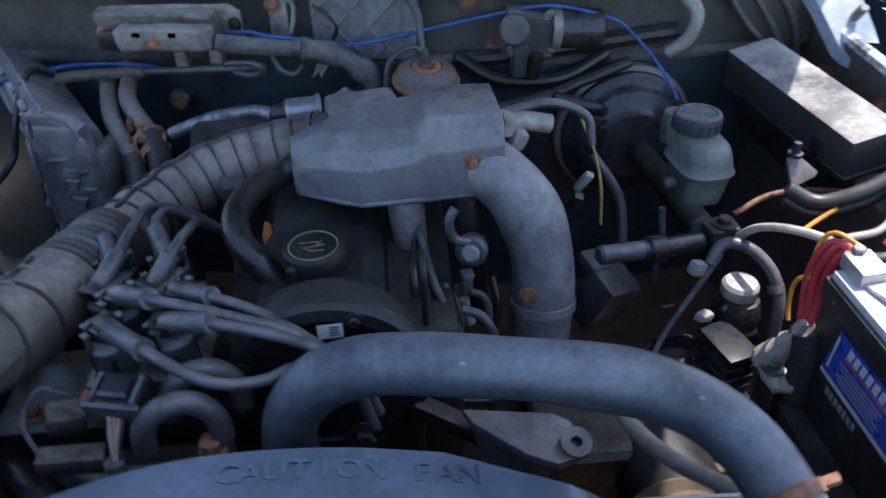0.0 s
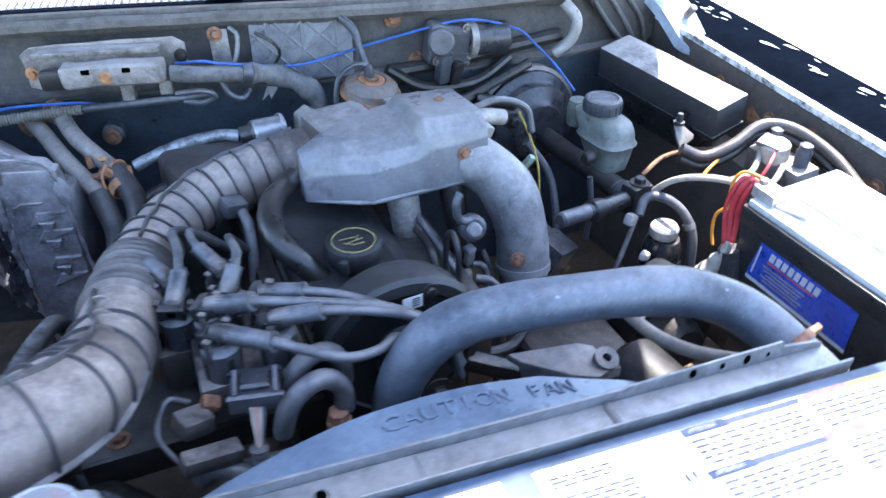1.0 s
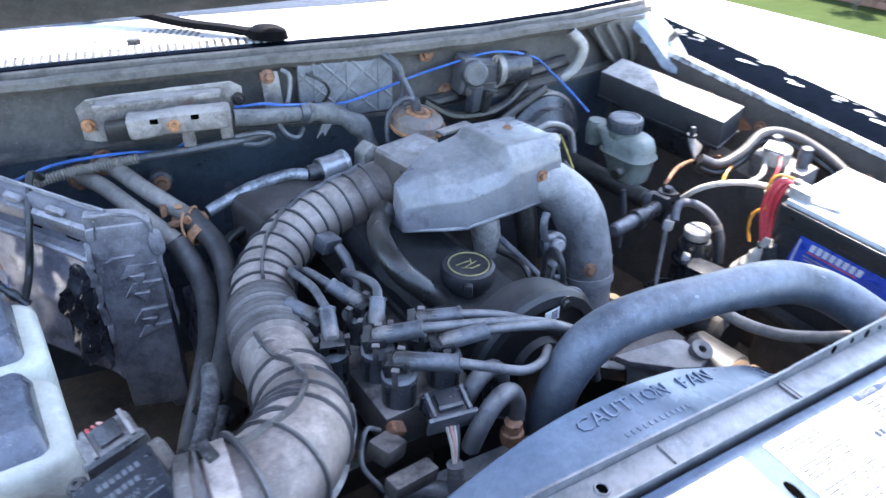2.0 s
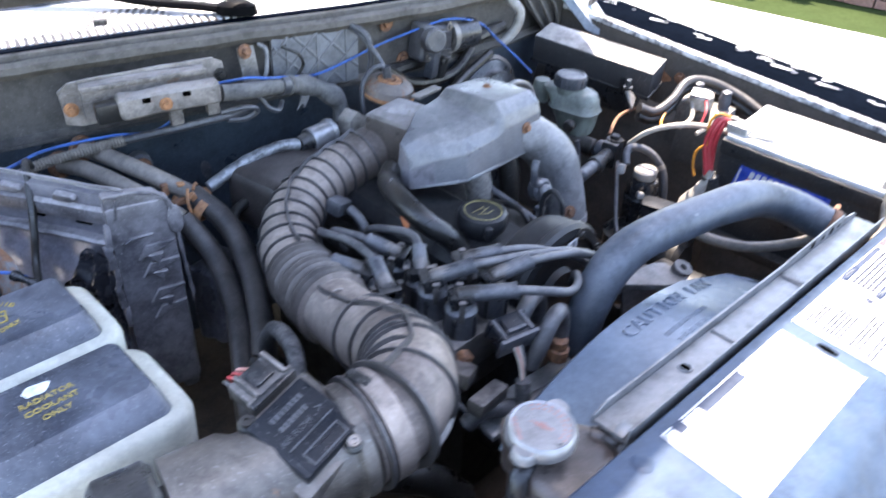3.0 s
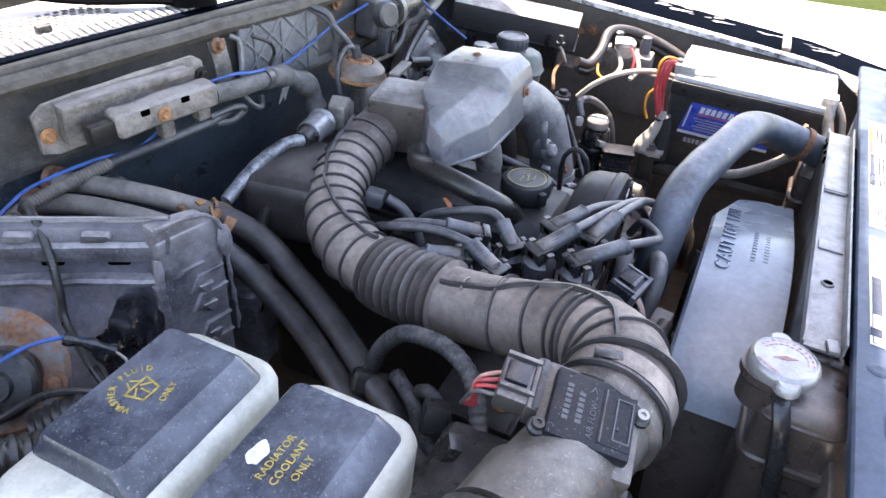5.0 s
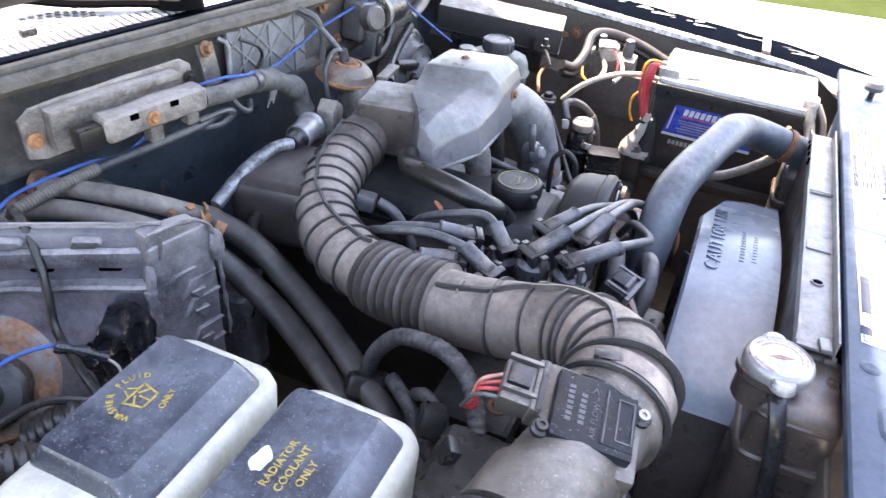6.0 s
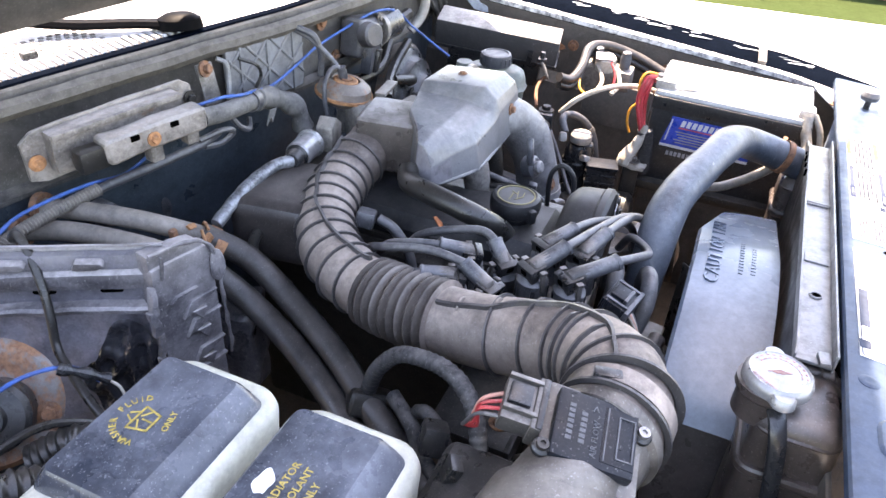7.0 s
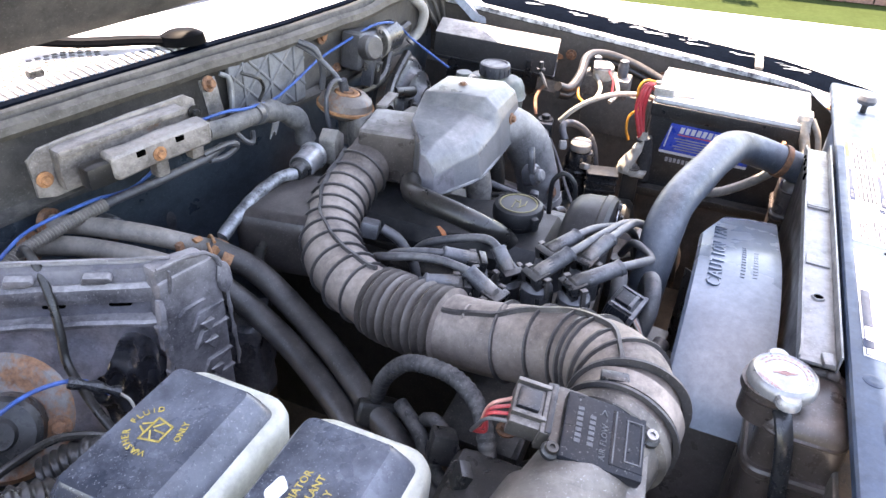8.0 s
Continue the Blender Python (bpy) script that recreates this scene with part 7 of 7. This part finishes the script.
# front corner
corner = thing("corner_plate", (0.60, -0.83, 0.80), "sunlit pale corner gusset beside the battery", "gusset", move=(-0.03, -0.006, 0.02))
part("plate", warp(prism([(0.505, -0.862), (0.665, -0.862), (0.690, -0.800), (0.640, -0.812)], 0.003, pose(0, 0, 0.868), 0.001), 0.002, 20, 2), "hinge_paint", corner)
part("leg", prism([(0.51, 0.70), (0.66, 0.70), (0.665, 0.868), (0.505, 0.868)], 0.003, pose(0, -0.861, 0, 90), 0.001), "hinge_paint", corner)
part("bolt", bolt(0.007, 0.008, pose(0.585, -0.842, 0.871)), "rust", corner, "rusty bolt")
solo("lower_hose", tube([(-0.40, -0.60, 0.66), (-0.435, -0.575, 0.705), (-0.475, -0.545, 0.722), (-0.512, -0.50, 0.715), (-0.54, -0.45, 0.69), (-0.56, -0.40, 0.65)], 0.022, 18), "rubber", "dark lower hose under the duct", "hose")

# bump stop on the right front corner
stop = thing("hood_bump_stop", (0.525, -0.892, 0.86), "grey rubber hood stop on a stud", "bump stop", move=(-0.04, 0.0, 0.03))
part("pad", lathe([(0.0, 0.02), (0.014, 0.018), (0.018, 0.010), (0.016, 0.002), (0, 0.0)], pose(0.525, -0.892, 0.905), 18), "boot", stop)
part("stud", disc(0.006, 0.05, pose(0.525, -0.892, 0.858), 0.001, 12), "plastic", stop)

# ---- vacuum valve ----
egr = thing("vacuum_valve", (0.004, -0.003, 0.86), "rusty round vacuum valve with thin hoses", "valve")
EM = pose(0.004, -0.003, 0.926, 8, 4) @ Matrix.Diagonal((1.06, 1.06, 1.15, 1)) @ pose(0, 0, -0.917)
part("diaphragm", lathe([(0.02, 0.898), (0.030, 0.900), (0.044, 0.908), (0.047, 0.913)], EM, 36), "tan_rusty", egr, "rusty lower dish")
part("rim", lathe([(0.046, 0.9125), (0.050, 0.9135), (0.050, 0.9175), (0.046, 0.9185), (0.046, 0.9125)], EM, 36), "rust_bright", egr, "rusty rolled rim")
part("dome", lathe([(0.047, 0.918), (0.044, 0.928), (0.034, 0.936), (0.024, 0.938), (0.022, 0.934), (0, 0.934)], EM, 36), "tan_rusty", egr)
part("collar", lathe([(0.012, 0.9345), (0.021, 0.9345), (0.0215, 0.9375), (0.019, 0.939), (0.012, 0.9385), (0.012, 0.9345)], EM, 28), "rust_bright", egr, "rusty collar")
part("nut", lathe([(0.011, 0.934), (0.011, 0.941), (0, 0.941)], EM, 6), "rust", egr)
part("nipple", tube([(0.004, -0.003, 0.940), (0.003, -0.001, 0.960), (0.001, 0.001, 0.973)], 0.0085, 12), "boot", egr)
part("vacuum_hose", tube([(0.001, 0.001, 0.962), (-0.006, 0.004, 0.974), (-0.024, 0.008, 0.972), (-0.05, 0.004, 0.955), (-0.058, -0.002, 0.92), (-0.055, -0.01, 0.88)], 0.0042, 10), "boot", egr, "thin grey hose")
part("vacuum_hose", tube([(0.002, 0.0, 0.962), (0.0, 0.02, 0.985), (-0.005, 0.05, 1.01), (-0.02, 0.08, 1.03), (-0.04, 0.10, 1.035)], 0.0045, 10), "boot", egr, "thin grey hose")
part("stem", disc(0.024, 0.05, pose(0.008, -0.012, 0.855), 0.004, 18), "alu", egr)

# ---- things fixed to the firewall ----
modu = thing("relay_module", (-0.41, 0.1, 0.94), "grey metal module with rusty bolts on the firewall", "module")
MODU = frame_at((-0.403, 0.113, 0.988), (0.24, -0.060, 0.006))
part("plate", warp(prism([(-0.125, -0.032), (-0.105, -0.040), (0.105, -0.034), (0.125, -0.022), (0.125, 0.026), (0.108, 0.036), (-0.112, 0.034), (-0.128, 0.020)], 0.006, MODU @ pose(0, 0.012, 0, 90), 0.002), 0.003, 25, 4), "module_metal", modu, "stained metal backing plate")
part("case", warp(box((0.19, 0.026, 0.058), MODU @ pose(-0.005, -0.004, 0.002), 0.005), 0.003, 25, 5), "module_metal", modu)
part("rail", box((0.19, 0.010, 0.008), MODU @ pose(-0.005, -0.020, 0.028), 0.002), "module_metal", modu)
can = part("canister", warp(box((0.155, 0.034, 0.036), MODU @ pose(0.022, -0.048, 0.004), 0.010, 3), 0.0025, 25, 5), "module_metal", modu, "dull rounded canister")
part("neck", box((0.045, 0.026, 0.030), MODU @ pose(-0.065, -0.045, -0.002), 0.005), "rubber", can)
# slots are black boxes, shade put in by colour
for x in (-0.015, 0.045):
    part("slot", box((0.012, 0.004, 0.007), MODU @ pose(x, -0.0645, 0.013), 0.0), "shade_black", can)
for x, z, rusted in ((-0.115, -0.008, True), (0.118, 0.008, False)):
    part("bolt", bolt(0.0065, 0.009, MODU @ pose(x, 0.002, z, 90)), "rust_bright" if rusted else "castiron", modu, "rusty bolt" if rusted else "")
part("bolt", bolt(0.006, 0.008, MODU @ pose(0.012, -0.063, 0.002, 90)), "rust_bright", can, "rusty bolt")
part("foot", box((0.02, 0.02, 0.03), MODU @ pose(0.03, -0.025, -0.035), 0.003), "module_metal", modu)
part("foot", box((0.02, 0.02, 0.024), MODU @ pose(0.09, -0.025, -0.032), 0.003), "module_metal", modu)

fw_hose = thing("taped_hose", (-0.2, 0.06, 0.93), "dusty taped hose along the firewall", "hose")
FH = [(-0.312, 0.048, 0.984), (-0.27, 0.040, 0.980), (-0.22, 0.042, 0.974), (-0.175, 0.050, 0.965), (-0.145, 0.056, 0.955), (-0.115, 0.052, 0.942), (-0.085, 0.040, 0.918), (-0.075, 0.035, 0.88)]
part("hose", tube(FH, lambda u, s: 0.0135 + 0.0025 * math.sin(s * 110 + 1) * (u > 0.45) + 0.004 * (u > 0.45), 18, 0.004), "taped", fw_hose)
part("band", ring_at(FH, 0.42, 0.0145, 0.016, 0.002, 20), "boot", fw_hose)
part("ragged_tape", prism([(0, 0), (0.018, 0.003), (0.012, -0.02), (0.006, -0.012), (-0.002, -0.026)], 0.002, pose(-0.165, 0.038, 0.945, 90, 20, 0), 0.0), "taped", fw_hose)
hk = thing("hanger_bracket", (-0.23, 0.09, 0.96), "pale bracket hanging from a rusty bolt", "bracket")
part("strip", prism([(-0.015, 0.02), (0.015, 0.02), (0.018, -0.045), (-0.012, -0.045)], 0.004, cowl_pose(-0.223, -0.03, 1.005) @ pose(0, 0, 0, 80), 0.001), "alu", hk)
part("bolt", bolt(0.0075, 0.012, aim((-0.229, 0.105, 1.020), (0, -1, 0.2))), "rust", hk, "rusty bolt")
part("rod", tube([(-0.205, 0.10, 1.03), (-0.195, 0.09, 1.02), (-0.20, 0.085, 0.99), (-0.21, 0.08, 0.97)], 0.004, 8), "channel", hk)

xp = thing("access_panel", (-0.085, 0.09, 0.92), "grey ribbed plastic panel crossed by moulded lines", "access panel")
XP = frame_at((-0.085, 0.098, 0.978), (0.1, -0.018, 0)) @ pose(0, 0, 0, 90)
part("plate", box((0.175, 0.105, 0.010), XP, 0.003), "panelgrey", xp)
for s0 in (-0.11, -0.055, 0.0, 0.055):
    for sl in (1, -1):
        pts = []
        x0, x1 = s0 - 0.045, s0 + 0.055
        lo, hi = max(-0.085, x0), min(0.085, x1)
        if hi - lo < 0.02:
            continue
        za = (-0.05 + (lo - x0)) * sl
        zb = (-0.05 + (hi - x0)) * sl
        part("rib", tube([XP @ Vector((lo, za, 0.006)), XP @ Vector(((lo + hi) / 2, (za + zb) / 2, 0.006)), XP @ Vector((hi, zb, 0.006))], 0.0026, 8), "panelgrey", xp)
for x in (-0.06, 0.0, 0.06):
    part("rib", box((0.003, 0.105, 0.006), XP @ pose(x, 0, 0.006), 0.001), "panelgrey", xp)
part("hose", tube([(-0.02, 0.075, 1.035), (-0.005, 0.05, 1.02), (0.0, 0.04, 0.985), (-0.005, 0.04, 0.95)], 0.006, 10), "boot", xp)
part("hose", tube([(-0.165, 0.09, 1.02), (-0.14, 0.075, 1.005), (-0.13, 0.075, 0.985), (-0.14, 0.08, 0.965)], 0.003, 8), "rubber", xp)

wm = thing("wiper_motor", (0.19, 0.06, 0.90), "dusty grey wiper motor with black end", "wiper motor")
part("gearbox", box((0.085, 0.05, 0.075), pose(0.175, 0.055, 0.972, 0, 8, -6), 0.012, 3), "wire", wm)
part("boss", disc(0.024, 0.03, aim((0.150, 0.035, 0.985), (-0.3, -1, 0.2)), 0.004, 20), "wire", wm)
for z in (0.945, 0.962, 0.998):
    part("gearbox_rib", box((0.070, 0.006, 0.004), pose(0.170, 0.029, z, 0, 8, -6), 0.001), "wire", wm)
for x, z in ((0.142, 0.950), (0.204, 0.952), (0.200, 1.004)):
    part("screw", bolt(0.005, 0.006, aim((x, 0.030, z), (0, -1, 0.1))), "steel", wm)
part("strap", lathe([(0.030, 0), (0.034, 0), (0.034, 0.014), (0.030, 0.014), (0.030, 0)], aim((0.205, 0.045, 0.978), (1, 0.0, -0.05)), 26), "alu", wm, "pale band")
part("can", disc(0.031, 0.085, aim((0.205, 0.045, 0.978), (1, 0.0, -0.05)), 0.006, 26), "booster", wm, "black motor can")
part("plug", box((0.024, 0.022, 0.055), pose(0.155, 0.030, 0.935, 8, 0, 10), 0.005), "boot", wm)
part("plug", box((0.020, 0.020, 0.045), pose(0.180, 0.028, 0.925, 8, 10, 10), 0.005), "rubber", wm)
for x, z in ((0.08, 1.018), (0.125, 0.935)):
    part("rust_spot", bolt(0.010, 0.008, aim((x, 0.088, z), (0, -1, 0))), "rust", wm)
br = thing("corner_brace", (0.56, 0.1, 0.85), "dusty diagonal steel brace in the firewall corner", "brace")
part("gusset", prism([(-0.08, 0.07), (0.10, 0.07), (0.10, -0.03), (0.06, -0.06)], 0.006, pose(0.56, 0.09, 0.95, 90, 0, -4), 0.002), "firewall", br)
for k in range(3):
    part("rib", tube([(0.50 + 0.04 * k, 0.078, 1.01), (0.54 + 0.04 * k, 0.07, 0.96), (0.60 + 0.02 * k, 0.07, 0.90)], 0.005, 8), "firewall", br)
part("conduit", tube([(0.42, 0.06, 1.02), (0.44, 0.04, 0.99), (0.435, 0.045, 0.95), (0.41, 0.06, 0.92)], 0.011, 12), "rusty", br)
hinge = thing("hinge_bracket", (0.68, 0.02, 0.95), "pale sunlit hood hinge", "hinge")
secs = []
for y, z, x0, x1 in ((0.10, 1.012, 0.630, 0.700), (0.07, 1.008, 0.632, 0.705), (0.04, 0.990, 0.640, 0.712), (0.01, 0.958, 0.655, 0.722), (-0.01, 0.935, 0.665, 0.728), (-0.03, 0.928, 0.672, 0.735), (-0.05, 0.928, 0.680, 0.738)):
    secs.append([(x0 - 0.006, y + 0.012, z - 0.014), (x0, y, z), (x1, y, z + 0.004), (x1 + 0.006, y + 0.012, z - 0.010), (x1, y + 0.006, z - 0.002), (x0 + 0.002, y + 0.006, z - 0.006)])
part("leaf", loft(secs), "hinge_paint", hinge, "bent faded blue hinge leaf")
part("pin", disc(0.008, 0.03, aim((0.69, 0.02, 0.975), (0, -0.6, 0.8)), 0.002, 14), "steel", hinge)

# ---- taped splice where the loose blue wire ends ----
splice = thing("wire_splice", (-0.69, -0.06, 0.86), "black taped splice with a white tail", "wire splice")
part("tape_wrap", tube([(-0.70, -0.056, 0.866), (-0.685, -0.072, 0.855), (-0.668, -0.090, 0.838)], lambda u, s: 0.0062 + 0.0014 * math.sin(s * 260), 10, 0.003), "gloss_black", splice)
part("tail", tube([(-0.670, -0.088, 0.840), (-0.664, -0.100, 0.825), (-0.668, -0.108, 0.80), (-0.675, -0.11, 0.78)], 0.0017, 8), "pale", splice, "white wire tail")

# ---- blue wire ----
for pts in ([(-0.30, 0.075, 0.990), (-0.26, 0.050, 0.997), (-0.238, 0.035, 0.996), (-0.192, 0.045, 0.984), (-0.155, 0.055, 0.973), (-0.098, 0.070, 0.962), (-0.025, 0.075, 0.970), (0.048, 0.078, 0.982), (0.12, 0.06, 1.000), (0.185, 0.040, 1.016), (0.24, 0.030, 1.012), (0.313, 0.040, 0.985), (0.351, 0.030, 0.952), (0.380, 0.0, 0.918), (0.397, -0.045, 0.884)],
            [(-0.372, 0.075, 0.965), (-0.384, 0.10, 0.935), (-0.41, 0.118, 0.918), (-0.47, 0.128, 0.926), (-0.562, 0.132, 0.930), (-0.62, 0.112, 0.930), (-0.72, 0.080, 0.920), (-0.82, 0.055, 0.910)],
            [(-0.80, -0.02, 0.845), (-0.77, -0.035, 0.870), (-0.73, -0.045, 0.875), (-0.69, -0.06, 0.862), (-0.675, -0.085, 0.84)]):
    solo("blue_wire", tube(pts, 0.0025, 8), "blue_wire", "thin bright blue wire strung across the bay", "wire", "blue wires")
HARN = [(-0.64, 0.115, 0.900), (-0.591, 0.125, 0.912), (-0.52, 0.124, 0.915), (-0.456, 0.116, 0.918), (-0.38, 0.085, 0.928), (-0.307, 0.062, 0.936), (-0.25, 0.075, 0.930)]
hs = thing("firewall_harness", (-0.45, 0.12, 0.9), "dusty wire sleeve below the firewall ledge", "wiring loom")
part("sleeve", tube(HARN[2:], 0.0065, 12), "wire", hs)
part("corrugated", tube(HARN[:4], lambda u, s: 0.0078 + 0.0016 * math.cos(s * 2 * math.pi / 0.0048), 12, 0.0008), "pale_pipe", hs, "tan coil-spring sleeve", 60)
part("loop", tube([(-0.31, 0.06, 0.945), (-0.27, 0.045, 0.95), (-0.25, 0.045, 0.938), (-0.27, 0.055, 0.925), (-0.30, 0.06, 0.930)], 0.0045, 8), "wire", hs)
part("loop", tube([(-0.235, 0.06, 0.955), (-0.225, 0.05, 0.935), (-0.205, 0.05, 0.925), (-0.19, 0.06, 0.935)], 0.0045, 8), "wire", hs)
solo("case_cable", tube([(-0.60, 0.105, 0.925), (-0.613, 0.075, 0.948), (-0.622, 0.050, 0.938), (-0.634, 0.026, 0.905), (-0.645, 0.012, 0.868), (-0.655, 0.002, 0.835), (-0.668, -0.030, 0.818), (-0.685, -0.075, 0.805), (-0.70, -0.13, 0.785)], 0.0055, 12), "rubber", "dark cable hanging down the heater case", "cable")
solo("black_wire", tube([(-0.85, -0.06, 0.83), (-0.80, -0.075, 0.845), (-0.75, -0.09, 0.845), (-0.71, -0.12, 0.82), (-0.69, -0.15, 0.79)], 0.0045, 8), "rubber", "thin black wire by the blower motor", "wire")
solo("foam_pad", warp(box((0.07, 0.06, 0.15), pose(-0.425, -0.075, 0.70, 0, 0, 20), 0.012, 3), 0.008, 45, 5), "crumpled", "crumpled dark foil pad beside the heater case", "pad")
duct_under = thing("lower_intake", (-0.3, -0.1, 0.75), "dark moulded intake box under the duct", "intake box")
part("body", box((0.16, 0.13, 0.10), pose(-0.275, -0.07, 0.845, 0, 0, 10), 0.025, 4), "intake_brown", duct_under)
part("pipe", tube([(-0.33, -0.06, 0.85), (-0.38, -0.075, 0.845), (-0.40, -0.10, 0.83), (-0.39, -0.14, 0.80)], 0.008, 12), "rubber", duct_under)

# ---- garden edge beyond the drive ----
YARD = pose(-0.35, 0, 0, 0, 0, 8)
garden = thing("garden_wall", tuple(YARD @ Vector((6.12, 0.5, 0))), "low weathered red brick garden wall", "garden wall")
part("core", box((0.08, 7.0, 0.46), YARD @ pose(6.16, 0.5, 0.23), 0.004), "mortar", garden, "pale mortar core")
brick_bm = box((0.10, 0.21, 0.065), None, 0.004, 1)
finish(brick_bm)
brick_mesh = bpy.data.meshes.new("brick")
brick_bm.to_mesh(brick_mesh)
brick_bm.free()
brick_mesh.materials.append(M["brick"])
base = Matrix.Translation(-OFFSET[garden.name])
for course in range(6):
    for i in range(31):
        ob = new("brick", brick_mesh)
        ob.parent = garden
        ob.matrix_basis = base @ YARD @ pose(6.13 + 0.003 * ((i * 7 + course * 3) % 4), -2.8 + 0.222 * i + 0.11 * (course % 2), 0.038 + 0.076 * course)


def shrub(x, y, h, seed, label):
    """A loose bush: a few stems and many small leaves in uneven clumps."""
    rng = random.Random(seed)
    o = YARD @ Vector((x, y, 0))
    t = thing("shrub", tuple(o), label, "shrub", "garden shrubs")
    stems, leaves = bmesh.new(), bmesh.new()
    for k in range(5):
        a, tip = rng.uniform(0, 6.28), rng.uniform(0.6, 1.0) * h
        end = o + Vector((0.22 * h * math.cos(a), 0.22 * h * math.sin(a), tip))
        merge(stems, tube([o, o + Vector((0.05 * math.cos(a), 0.05 * math.sin(a), tip * 0.5)), end], lambda u, s: 0.008 * (1 - 0.7 * u), 6, 0.05))
        for j in range(70):
            c = end + Vector((rng.gauss(0, 0.10 * h), rng.gauss(0, 0.10 * h), rng.gauss(-0.12 * h, 0.14 * h)))
            c.z = max(c.z, 0.03)
            m = Matrix.Translation(c) @ pose(0, 0, 0, rng.uniform(-60, 60), rng.uniform(-60, 60), rng.uniform(0, 360))
            s = rng.uniform(0.018, 0.034)
            vs = [leaves.verts.new(m @ Vector(p)) for p in ((-s, 0, 0), (0, s * 0.45, 0.004), (s, 0, 0), (0, -s * 0.45, 0.004))]
            leaves.faces.new(vs)
    part("stems", stems, "brown", t)
    part("crown", leaves, "leaf", t, "clumps of small green leaves")


shrub(5.86, 1.15, 0.42, 3, "low leafy green shrub by the garden wall")
shrub(5.90, 0.35, 0.38, 4, "low leafy green shrub by the garden wall")
shrub(5.84, -1.3, 0.40, 5, "low leafy green shrub by the garden wall")
post = thing("white_post", tuple(YARD @ Vector((5.82, 0.72, 0))), "white painted garden post", "post")
part("shaft", box((0.10, 0.10, 0.62), YARD @ pose(5.82, 0.72, 0.31), 0.008), "white_paint", post)
part("cap", box((0.13, 0.13, 0.03), YARD @ pose(5.82, 0.72, 0.635), 0.006), "white_paint", post)
